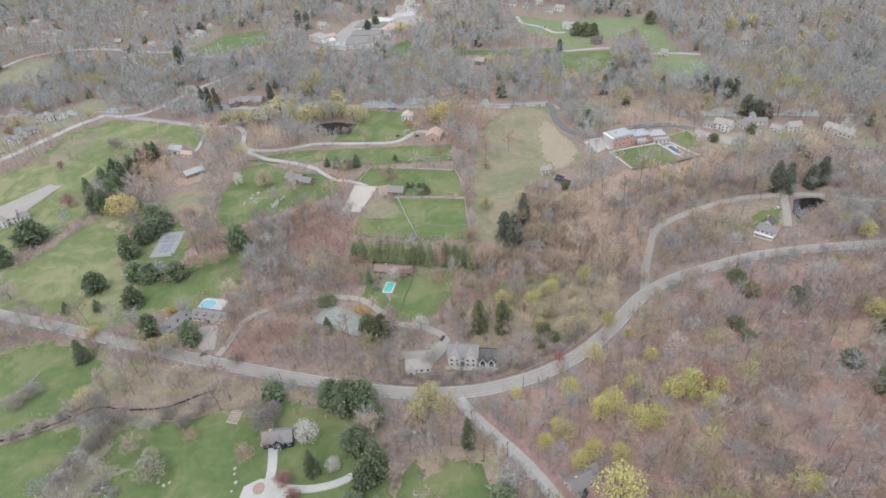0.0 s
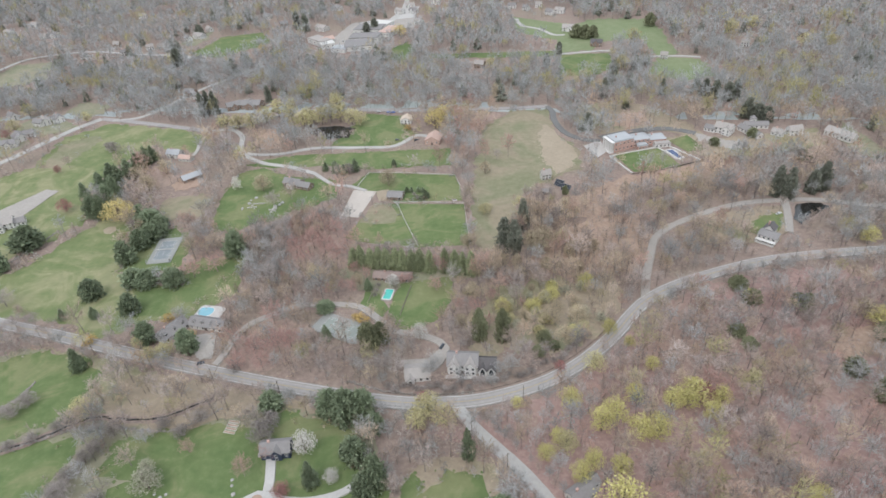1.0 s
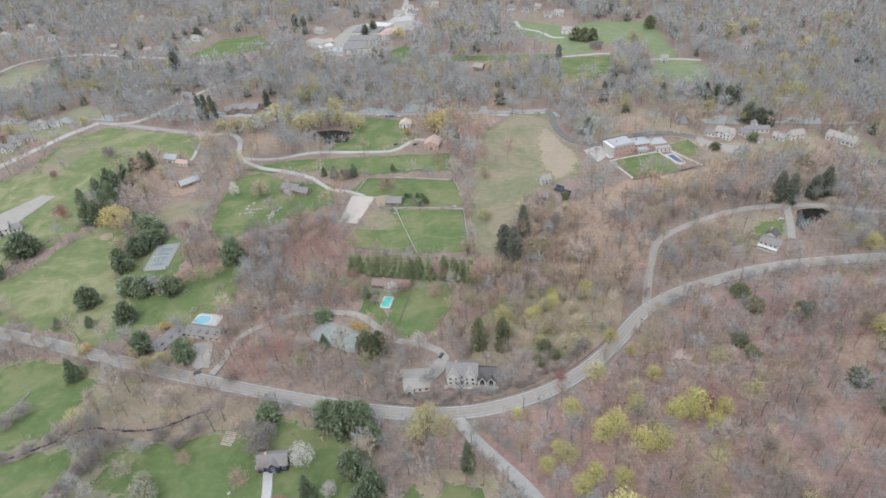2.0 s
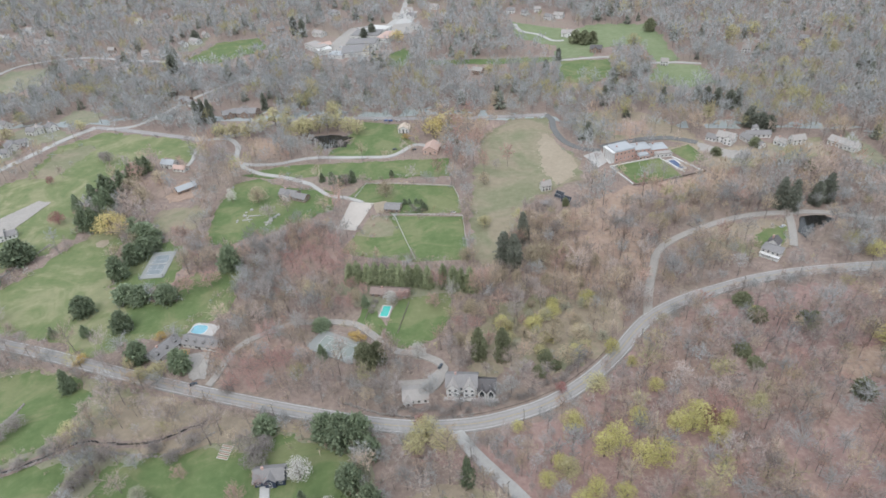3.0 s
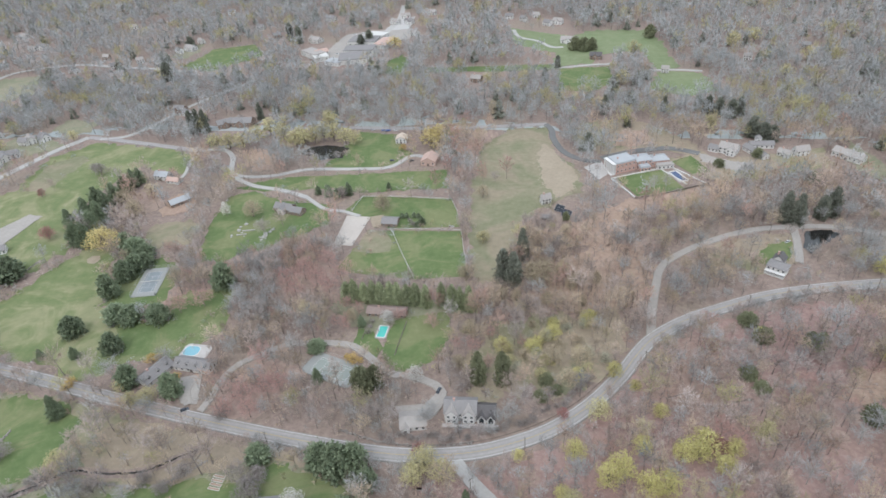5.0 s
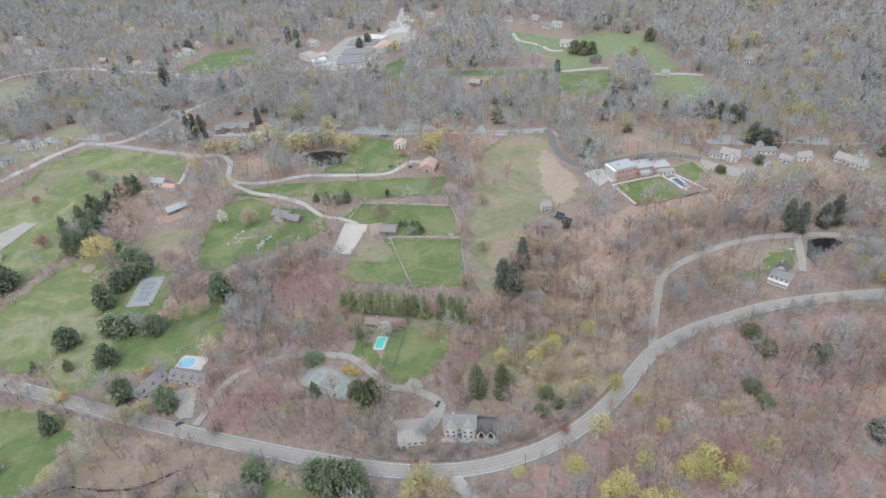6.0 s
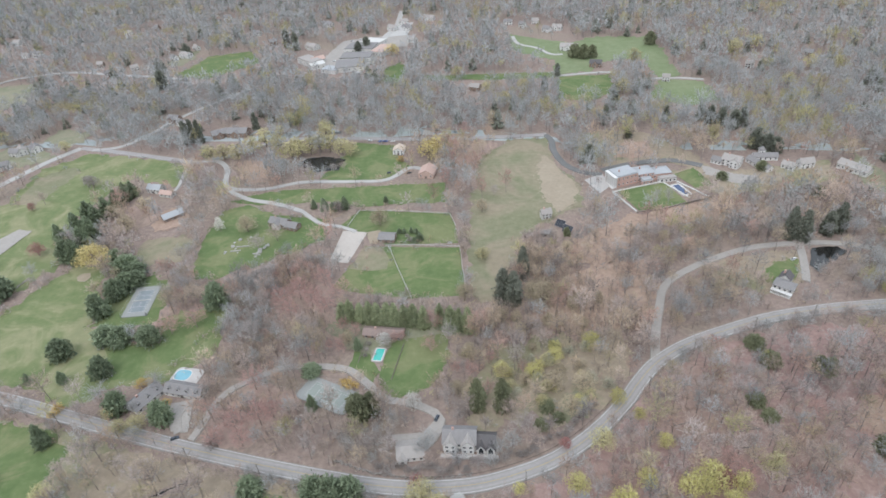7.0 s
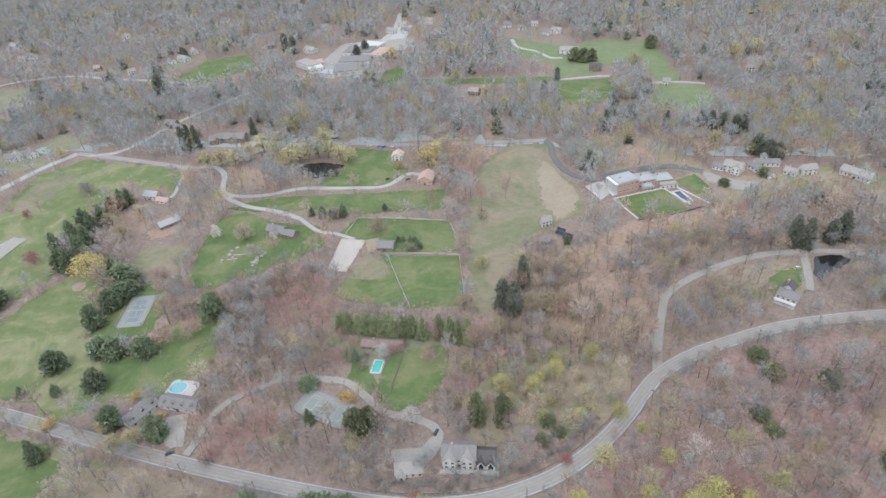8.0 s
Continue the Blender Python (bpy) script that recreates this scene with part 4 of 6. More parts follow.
ribbon("house_drive", "gravel", 4.5, [(-168.9, 256.9), (-174.3, 267.6), (-172.3, 277.6)])
ribbon("home_drive", "concrete", 4.4, [(-109.5, 189.1), (-106.7, 177.3), (-106, 171.2)])
ribbon("home_loop", "concrete", 3.6, [(-99, 167.1), (-88.2, 166.3), (-78.1, 168.1), (-70.2, 171.4), (-64.6, 175.7)])
ribbon("far_road", "pale_road", 6, [(-687.7, 761.8), (-681.6, 823.1), (-663.8, 874.8), (-587.5, 894.6), (-506.2, 871.2), (-448, 856), (-400, 838)])
ribbon("village_road", "pale_road", 8, [(-160.5, 821.5), (-146.8, 955.6), (-133.7, 1035.8), (-133.9, 1131.6)])
ribbon("far_drive", "pale_road", 5, [(43, 949.2), (49.4, 911.8), (71.7, 890.5), (88.3, 860.2), (103.1, 857.6)])
ribbon("far_lane", "pale_road", 5, [(-411.5, 625.4), (-384.6, 630.4), (-368.4, 653), (-348.3, 703.6), (-325.9, 739.6), (-290.2, 790.1)])
ribbon("garden_drive", "pale_road", 3.2, [(-285.9, 580.5), (-287.1, 561.6), (-282.6, 538), (-283.8, 521)])
ribbon("farm_track", "pale_road", 4, [(87.6, 777.7), (129.6, 782.2), (151.4, 781)])
ribbon("farm_lane", "pale_road", 4, [(191.7, 752.7), (223.8, 749.8), (247.6, 741.9)])

# ---- fitted places ----
FENCES = [[(-75, 428.1), (-64.9, 399.4), (-52.5, 366.1)],
          [(-21.6, 424.9), (-18.8, 397), (-15.7, 367.3)],
          [(-77.1, 430), (-49.6, 428.3), (-21.6, 424.9)],
          [(-105.5, 481.6), (-72.9, 479.2), (-30.4, 471.9), (-25.1, 452.7)],
          [(-111.3, 458.5), (-105.5, 481.6)]]
WALLS = [[(102.8, 496.6), (115.1, 465.5)], [(102.8, 496.6), (145.3, 510.9)], [(146.2, 508.9), (160, 483.4)], [(157.4, 509.9), (175.5, 483.1)]]
DARKWALL = [(115.6, 463.8), (133.3, 466.7), (157.9, 475.8), (177.2, 482.9)]
STONEWALLS = [[(-258.8, 189.8), (-239.3, 197.6), (-224.9, 204.9), (-208.8, 209.7), (-188.7, 207), (-169.6, 205.5), (-156.4, 210.7), (-144.5, 220.6)], [(-272.4, 218.9), (-265, 227.9), (-262.3, 239.9)], [(-80.1, 238.9), (-60.3, 232), (-35.5, 228.6), (-11.4, 230.8)], [(-343, 401.3), (-351.1, 376.1), (-360.3, 348.7)]]
FAR_HOUSES = [(-444, 938.1, 18, WHITE, TANROOF, "white house with tan gabled roof among bare trees"),
              (-453.3, 928.1, 12, WHITE, GREYROOF, "white house with grey gabled roof among bare trees"),
              (-436.7, 973.1, 12, OFFWHITE, TANROOF, "off-white house with tan gabled roof among bare trees"),
              (-491.1, 884.5, 10, WHITE, TANROOF, "white house with tan gabled roof among bare trees"),
              (-703, 983.6, 16, WHITE, GREYROOF, "white house with grey gabled roof among bare trees"),
              (-714.9, 979.5, 12, WHITE, TANROOF, "white house with tan gabled roof among bare trees"),
              (-803.4, 1020.7, 20, OFFWHITE, TANROOF, "off-white house with tan gabled roof among bare trees"),
              (-485.2, 632.9, 14, WHITE, GREYROOF, "white house with grey gabled roof among bare trees"),
              (-496.8, 627.7, 14, OFFWHITE, TANROOF, "off-white house with tan gabled roof among bare trees"),
              (-499.9, 618.7, 12, OFFWHITE, GREYROOF, "off-white house with grey gabled roof among bare trees"),
              (101, 874, 22, WHITE, TANROOF, "white house with tan gabled roof among bare trees"),
              (100, 969.2, 14, WHITE, TANROOF, "white house with tan gabled roof among bare trees"),
              (85.6, 965.8, 12, WHITE, GREYROOF, "white house with grey gabled roof among bare trees"),
              (129.1, 803.1, 14, BROWNWALL, DARKROOF, "brown house with dark gabled roof among bare trees"),
              (201.3, 742.7, 8, WHITE, TANROOF, "white house with tan gabled roof among bare trees"),
              (-272.5, 642.5, 22, BROWNWALL, GREYROOF, "brown house with grey gabled roof among bare trees"),
              (-285, 637.4, 16, BROWNWALL, GREYROOF, "brown house with grey gabled roof among bare trees"),
              (-257.4, 946.1, 20, OFFWHITE, TANROOF, "off-white house with tan gabled roof among bare trees"),
              (-228.3, 870.4, 18, OFFWHITE, PINKROOF, "off-white house with pink-tan gabled roof among bare trees"),
              (-254.6, 1061.8, 16, OFFWHITE, GREYROOF, "off-white house with grey gabled roof among bare trees"),
              (-594.9, 1077.8, 12, WHITE, TANROOF, "white house with tan gabled roof among bare trees"),
              (-520.6, 865.7, 10, WHITE, GREYROOF, "white house with grey gabled roof among bare trees"),
              (-357.5, 691.8, 14, BROWNWALL, GREYROOF, "brown house with grey gabled roof among bare trees"),
              (-342.9, 681.1, 12, WHITE, GREYROOF, "white house with grey gabled roof among bare trees")]
FAR_HOUSES += [(-502.1, 586.5, 16, OFFWHITE, GREYROOF, "off-white house with grey gabled roof among bare trees"),
              (-498.1, 561.3, 14, OFFWHITE, GREYROOF, "off-white house with grey gabled roof among bare trees"),
              (-488.6, 585.2, 10, WHITE, GREYROOF, "white house with grey gabled roof among bare trees"),
              (-546.5, 644, 12, OFFWHITE, GREYROOF, "off-white house with grey gabled roof among bare trees"),
              (-556.5, 911.5, 10, BROWNWALL, TANROOF, "brown house with tan gabled roof among bare trees"),
              (-145.8, 1020.9, 16, WHITE, TANROOF, "white house with tan gabled roof among bare trees"),
              (-130.2, 1045.8, 14, WHITE, TANROOF, "white house with tan gabled roof among bare trees"),
              (-122.6, 1016, 14, WHITE, GREYROOF, "white house with grey gabled roof among bare trees"),
              (-108.1, 954.3, 14, OFFWHITE, TANROOF, "off-white house with tan gabled roof among bare trees"),
              (-89.9, 1062.6, 14, WHITE, TANROOF, "white house with tan gabled roof among bare trees"),
              (-360.9, 1030.6, 12, OFFWHITE, GREYROOF, "off-white house with grey gabled roof among bare trees"),
              (-316.9, 972.6, 12, BROWNWALL, GREYROOF, "brown house with grey gabled roof among bare trees"),
              (32.7, 1010.4, 12, WHITE, GREYROOF, "white house with grey gabled roof among bare trees"),
              (261.6, 522.9, 12, WHITE, TANROOF, "white house with tan gabled roof among bare trees"),
              (379.8, 802.9, 10, BROWNWALL, GREYROOF, "brown house with grey gabled roof among bare trees"),
              (-17, 744, 12, BROWNWALL, TANROOF, "brown house with tan gabled roof among bare trees"),
              (41.9, 457.8, 8, OFFWHITE, TANROOF, "off-white house with tan gabled roof among bare trees"),
              (-578.1, 861.8, 12, OFFWHITE, GREYROOF, "off-white house with grey gabled roof among bare trees"),
              (303, 774.2, 9, WHITE, TANROOF, "white house with tan gabled roof among bare trees"),
              (-780.1, 1060.5, 12, WHITE, TANROOF, "white house with tan gabled roof among bare trees"),
              (-445.7, 1142.3, 12, WHITE, GREYROOF, "white house with grey gabled roof among bare trees"),
              (-556.9, 1107.3, 12, BROWNWALL, GREYROOF, "brown house with grey gabled roof among bare trees"),
              (53.7, 995.6, 10, OFFWHITE, GREYROOF, "off-white house with grey gabled roof among bare trees"),
              (74.3, 1008.2, 10, WHITE, TANROOF, "white house with tan gabled roof among bare trees")]
WORKS = [(-191.3, 831.3, 6, 37, 34, 6, GREYROOF, OFFWHITE),
         (-192.4, 872.3, -3, 42, 26, 6, GREYROOF, OFFWHITE),
         (-192.6, 910.8, -10, 41, 30, 7, GREYROOF, OFFWHITE),
         (-210.5, 834.4, -22, 22, 16, 5, SLATE, WHITE),
         (-225.7, 846.8, 23, 19, 20, 6, OFFWHITE, OFFWHITE),
         (-253, 882.6, -45, 36, 18, 7, TANROOF, WHITE),
         (-135.3, 889.3, 71, 34, 20, 6, PINKROOF, OFFWHITE),
         (-155, 921.2, 63, 37, 30, 5, OFFWHITE, WHITE)]
PARKED = [(-30.3, 264.9, 70, 0, "dark car parked on the gravel drive"),
          (-104.6, 614.8, 5, 2, "blue car parked along the back road"),
          (-99.7, 614.3, 5, 2, "blue car parked along the back road"),
          (-92.4, 613.5, 5, 1, "silver car parked along the back road"),
          (-115.7, 617.5, 5, 1, "white car parked along the back road"),
          (-48.2, 247.1, 20, 1, "white car parked at the gravel court"),
          (37.5, 164.3, 60, 0, "dark car parked beside the grey house"),
          (-69.8, 544.6, 30, 0, "dark car parked by the pink-roofed house"),
          (-87.9, 546.3, 10, 0, "dark car parked on the drive"),
          (-169.5, 253.2, 30, 0, "dark car parked at the drive mouth"),
          (-192.3, 970.7, 0, 1, "white car parked in the works yard"),
          (-179.8, 974.6, 0, 1, "silver car parked in the works yard"),
          (-201.7, 879.2, 0, 1, "white car parked in the works yard"),
          (205.1, 396.8, 30, 1, "white car beside the lane")]
BOULDERS = [(-173.7, 426.2, 3.2), (-171.6, 431.2, 2.2), (-175.5, 420.6, 1.8), (-194.6, 443.9, 2.4), (-197.5, 434.9, 2.6), (-201.3, 427.7, 1.8), (-110.9, 166.7, 0.9), (-109.3, 167.6, 0.7), (-110.8, 164.7, 0.8), (-124.1, 174.1, 1.2), (-121.8, 169.6, 1.6), (-124.9, 177.2, 1.3), (-186.7, 447.3, 1.5), (-194.3, 431.7, 1.5), (-198, 440.2, 1.7), (-191.2, 426.4, 1.2), (-201, 425.5, 1.2), (-174.5, 429.2, 2.6), (-175.4, 424.9, 1.6), (-169.6, 434.8, 2), (86, 461.6, 1), (-154, 169.3, 1.2), (-156.1, 167.8, 1.4), (-159.5, 169.3, 1), (-122.5, 165.1, 1)]
BED = (-110, 166.4)
VEG = [(-135.2, 211.4), (-135.4, 209.1), (-135.5, 206.9), (-135.7, 204.7)]
LOGS = [(110.4, 178.5, -4, 24), (127.8, 257.5, -25, 12), (83.9, 171.1, 5, 16), (127.3, 255.6, 10, 12), (94.2, 259.3, 15, 10), (198.3, 304.2, -12, 18), (123.9, 244.9, 0, 9), (203.9, 325.4, 5, 10), (106.5, 181.4, 80, 12)]

# ---- road paint and roadside ----
def road_paint(name, line, z, half, offset, mat, dash=0):
    return mesh_of(name, *strip(line, half, z, offset, dash), mat)


main_road, main_line, main_z = MAIN
part("centre_line", road_paint("centre_line", main_line, main_z + 0.075, 0.16, 0.0, YELLOWLINE), main_road, "worn yellow centre line")
for off in (3.7, -3.7):
    part("edge_line", road_paint("edge_line", main_line, main_z + 0.06, 0.13, off, WHITELINE), main_road, "worn white edge line")
for off in (1.9, -1.9):
    part("wheel_track", road_paint("wheel_track", main_line, main_z + 0.065, 0.6, off, MATS["old_asphalt"]), main_road, "paler worn wheel track")


def guard_rail(line, offset):
    """A timber rail on posts beside the road."""
    edge = [Vector(strip(line, 0.01, 0, offset)[0][2 * i]) for i in range(len(line))]
    rail = thing("guard_rail", Matrix.Translation(edge[0]), "dark weathered timber guard rail beside the road", "guard rail")
    v, f = [], []
    for i, p in enumerate(edge):
        for dx, dz in ((0.0, 0.45), (0.12, 0.45), (0.12, 0.85), (0.0, 0.85)):
            v.append((p.x - edge[0].x + dx, p.y - edge[0].y + dx, dz))
    for i in range(len(edge) - 1):
        for j in range(4):
            f.append((4 * i + j, 4 * i + (j + 1) % 4, 4 * i + 4 + (j + 1) % 4, 4 * i + 4 + j))
    part("rail", mesh_of("rail", v, f, TIMBER), rail)
    post = mesh_of("post", *box(-0.12, 0.12, -0.12, 0.12, -0.2, 0.95), TIMBER)
    for p in edge:
        part("post", post, rail, "", Matrix.Translation(p - edge[0]))


near = [i for i, p in enumerate(main_line) if -60 < p.x < 75]
guard_rail(main_line[near[0]:near[-1]], 5.9)

pole_mesh = mesh_of("pole", *bar((0, 0, -0.3), (0, 0, 11.5), 0.2, 0.13, 8), POLEWOOD)
arm_mesh = mesh_of("crossarm", *box(-1.3, 1.3, -0.08, 0.08, 10.5, 10.7), POLEWOOD)
ins_mesh = mesh_of("insulator", *bar((0, 0, 10.7), (0, 0, 11.0), 0.07, 0.05, 6), OFFWHITE)


def utility_pole(x, y, ang):
    p = thing("utility_pole", pose(x, y, 0, 0, 0, ang), "tall brown wooden utility pole beside the road", "utility pole", "utility poles along the road")
    part("pole", pole_mesh, p)
    part("crossarm", arm_mesh, p)
    for dx in (-1.1, -0.4, 0.4, 1.1):
        part("insulator", ins_mesh, p, "", pose(dx, 0, 0))


for i in range(4, len(main_line) - 2, 10):
    p, q = main_line[i], main_line[i + 1]
    a = math.atan2(q.y - p.y, q.x - p.x)
    utility_pole(p.x + math.sin(a) * 6.8, p.y - math.cos(a) * 6.8, math.degrees(a) + 90)
side_line = SIDE[1]
for i in range(4, len(side_line) - 2, 6):
    p, q = side_line[i], side_line[i + 1]
    a = math.atan2(q.y - p.y, q.x - p.x)
    utility_pole(p.x + math.sin(a) * 4.2, p.y - math.cos(a) * 4.2, math.degrees(a) + 90)


def fence(pts, height, mat, label, step=3.0, rails=3):
    """Posts and rails along a line of corners."""
    o = Vector((*pts[0], 0))
    fn = thing("fence", Matrix.Translation(o), label, "fence", "paddock fences")
    post = mesh_of("post", *box(-0.09, 0.09, -0.09, 0.09, -0.2, height + 0.1), mat)
    for a, b in zip(pts, pts[1:]):
        a, b = Vector((*a, 0)) - o, Vector((*b, 0)) - o
        n = max(1, round((b - a).length / step))
        for k in range(n):
            part("post", post, fn, "", Matrix.Translation(a.lerp(b, k / n)))
        for r in range(rails):
            z = height * (r + 0.9) / rails
            part("rail", mesh_of("rail", *bar(a + Vector((0, 0, z)), b + Vector((0, 0, z)), 0.09, 0.09, 4), mat), fn)


for pts in FENCES:
    fence(pts, 1.35, OFFWHITE, "weathered white post-and-rail paddock fence")

for pts in ([(-53.4, 322), (-57.8, 292.6)], [(-76.5, 328), (-79.4, 306.9)]):
    fence(pts, 1.2, TIMBER, "weathered timber rail fence beside the pool lawn")

# ---- houses ----
h = house("dark navy gabled house with grey shingle roof and white trim")
wing(h, -113.8, 188.1, 6, 14.2, 8.5, 4.6, 3.2, "gable_side", NAVY, GREYROOF, WHITE, 1, 4, True, True)
wing(h, -108.6, 187.6, 6, 5.2, 4.5, 4.8, 2.6, "gable_front", NAVY, GREYROOF, WHITE, 2, 1)
part("deck", mesh_of("deck", *joined(box(-16.5, -14, 2, 8, 0.2, 0.5), box(-16.5, -16.4, 2, 8, 0.5, 1.4), box(-16.5, -14, 2, 2.1, 0.5, 1.4)), OFFWHITE), h, "white railed deck", pose(-99.4, 189.5, 0, 0, 0, 6))
settle(h, [(-107, 192, 9)])

h = house("large white house with dark slate roofs and pointed white gables")
wing(h, -26.2, 244.6, -3, 16.6, 11, 6.0, 4.0, "gable_side", OFFWHITE, GREYROOF, WHITE, 2, 5, True, True)
wing(h, -25.6, 243.2, -3, 6.2, 7, 6.0, 3.2, "gable_front", WHITE, TANROOF, WHITE, 2, 2)
wing(h, -16.8, 242.8, -3, 6.2, 7, 6.0, 3.2, "gable_front", WHITE, TANROOF, WHITE, 2, 2)
wing(h, -9.4, 243.8, -4, 9.4, 9, 4.4, 3.4, "gable_side", OFFWHITE, DARKROOF, WHITE, 1, 2)
for k in (0, 1):
    m = wing(h, -9.2 + 4.7 * k, 242.4 - 0.3 * k, -4, 4.3, 5, 3.6, 3.0, "gable_front", WHITE, DARKROOF, WHITE, 1, 1)
    part("arched_window", mesh_of("arched_window", [(x, y, z) for y in (-0.12, -0.02) for x, z in ((1.0, 0.6), (3.3, 0.6), (3.3, 3.2), (2.15, 5.2), (1.0, 3.2))],
                                  [(0, 1, 2, 3, 4), (9, 8, 7, 6, 5)] + [(k, 5 + k, 5 + (k + 1) % 5, (k + 1) % 5) for k in range(5)], GLASS), h, "tall pointed dark window", m)
part("terrace", mesh_of("terrace", *joined(box(-1, 28, -4.5, -1.8, -0.1, 0.35), box(-1, 28, -4.7, -4.4, -0.1, 1.1)), MATS["paving"]), h, "pale stone front terrace", pose(-26.2, 244.6, 0, 0, 0, -3))
settle(h, [(-18, 248, 11), (-5, 246, 8)])

h = house("garage building with broad pale tan shingle roof", "garage", "garage")
wing(h, -48.6, 237.6, 6, 13.5, 10.5, 3.0, 2.4, "gable_side", WHITE, TANROOF, OFFWHITE, 1, 4)
wing(h, -47.8, 236.2, 6, 4.2, 6, 2.8, 1.6, "gable_front", WHITE, TANROOF, OFFWHITE, 1, 1)
settle(h, [(-42, 243, 9)])

h = house("long low house with pinkish-brown shingle roof behind the pool")
wing(h, -79.5, 328.6, -7, 25, 8, 2.8, 2.0, "gable_side", BROWNWALL, RUSTROOF, WHITE, 1, 6, True, True)
wing(h, -72.0, 326.4, -7, 7, 7, 2.8, 1.8, "gable_front", BROWNWALL, RUSTROOF, WHITE, 1, 2)
settle(h, [(-73, 331, 7), (-61, 330, 7)])

h = house("low V-shaped white house with grey shingle roof and dormers")
wing(h, -188.3, 284.4, -12, 23.5, 9.0, 3.0, 3.0, "gable_side", OFFWHITE, GREYROOF, WHITE, 1, 6, True, False, 4)
wing(h, -197.5, 269.8, 62, 19.0, 10.5, 3.0, 3.6, "gable_side", OFFWHITE, GREYROOF, WHITE, 1, 4, False, True, 3)
settle(h, [(-178, 286, 10), (-190, 288, 9), (-200, 281, 11)])

h = house("brick mansion with white columned portico and pale metal roofs", "mansion", "mansion")
wing(h, 107.3, 503.6, 22, 19.2, 15.0, 9.5, 1.0, "flat", BRICK, SLATE, WHITE, 2, 5, False, True)
wing(h, 125.1, 512.0, 12, 15, 13, 7.0, 2.2, "hip", BRICK, SLATE, WHITE, 2, 4, False, True)
wing(h, 138.5, 515.0, 8, 16, 12, 5.2, 2.6, "hip", BRICK, SLATE, WHITE, 1, 4, False, True)
wing(h, 128.5, 506.4, 12, 9, 6, 3.6, 1.2, "flat", BRICK, SLATE, WHITE, 1, 3)
wing(h, 143.5, 509.6, 8, 14, 5.5, 3.2, 0.8, "flat", WHITE, TANROOF, WHITE, 1, 4)
pm = pose(107.3, 503.6, 0, 0, 0, 22)
for k in range(6):
    part("column", mesh_of("column", *joined(bar((-2.2, 0.6 + k * 2.7, 0), (-2.2, 0.6 + k * 2.7, 8.9), 0.62, 0.52, 10), box(-2.8, -1.6, k * 2.7, 1.2 + k * 2.7, 8.7, 9.2)), WHITE), h, "tall white column", pm)
part("portico_wall", mesh_of("portico_wall", *box(-0.12, -0.02, 0.2, 14.8, 0, 9.2), WHITE), h, "white painted portico wall", pm)
part("portico_steps", mesh_of("portico_steps", *joined(box(-4.4, -0.02, 0.5, 14.5, 0, 0.2), box(-3.9, -0.02, 0.8, 14.2, 0.2, 0.4)), WHITE), h, "white stone steps", pm)
part("portico_roof", mesh_of("portico_roof", *box(-2.9, -0.02, -0.2, 15, 9.2, 9.9), WHITE), h, "white portico entablature", pm)
settle(h, [(112, 515, 14), (133, 517, 11), (150, 519, 12)])


def garden_wall(pts, height, thick, mat, label, name="garden_wall"):
    o = Vector((*pts[0], 0))
    pieces = []
    for a, b in zip(pts, pts[1:]):
        a, b = Vector((*a, 0)) - o, Vector((*b, 0)) - o
        d = (b - a).normalized()
        s = Vector((-d.y, d.x, 0)) * thick / 2
        lo = [a - d * thick / 2 - s, b + d * thick / 2 - s, b + d * thick / 2 + s, a - d * thick / 2 + s]
        v = [(*p.xy, -0.2) for p in lo] + [(*p.xy, height) for p in lo]
        pieces.append((v, box(0, 1, 0, 1, 0, 1)[1]))
    w = new(name, mesh_of(name, *joined(*pieces), mat))
    w.location = o
    return tagged(w, label, "wall")


wall_rng = random.Random(4)


def stone_wall(pts):
    """Loose field stones heaped in a line."""
    o = Vector((*pts[0], 0))
    wall = thing("stone_wall", Matrix.Translation(o), "old tumbled dry stone wall along the field edge", "wall")
    pieces = []
    for p in resample(pts, 0.8, False):
        for k in range(2):
            r = wall_rng.uniform(0.25, 0.6)
            m = pose(p.x - o.x + wall_rng.uniform(-0.7, 0.7), p.y - o.y + wall_rng.uniform(-0.7, 0.7), r * 0.6, wall_rng.uniform(-30, 30), wall_rng.uniform(-30, 30), wall_rng.uniform(0, 90))
            v, f = box(-r, r, -r * 0.8, r * 0.8, -r * 0.6, r * 0.6)
            pieces.append(([tuple(m @ Vector(q)) for q in v], f))
    tagged(part("stones", mesh_of("stones", *joined(*pieces), STONE), wall), "", "", "", "stuff")


for pts in WALLS:
    garden_wall(pts, 0.9, 1.1, OFFWHITE, "low white stone wall round the mansion lawn")
for pts in STONEWALLS:
    stone_wall(pts)
garden_wall(DARKWALL, 1.2, 0.8, TIMBER, "dark retaining wall below the mansion lawn")

h = house("white country house with grey roof and several gables")
wing(h, 201.5, 537.8, -38, 15, 10, 5.5, 3.6, "gable_side", WHITE, TANROOF, WHITE, 2, 4, True, True)
wing(h, 206.0, 531.5, -38, 7, 8, 5.5, 3.0, "gable_front", WHITE, TANROOF, WHITE, 2, 2)
wing(h, 194.0, 541.5, -38, 9, 8, 3.4, 2.2, "gable_side", WHITE, GREYROOF, WHITE, 1, 3)
settle(h, [(211, 540, 13), (203, 546, 9)])
h = house("white stable block with grey gabled roof")
wing(h, 223.2, 541.0, -67, 24, 7, 3.4, 2.6, "gable_side", WHITE, GREYROOF, WHITE, 1, 6)
wing(h, 230.0, 542.0, -5, 20, 7, 3.4, 2.6, "gable_side", WHITE, GREYROOF, WHITE, 1, 5)
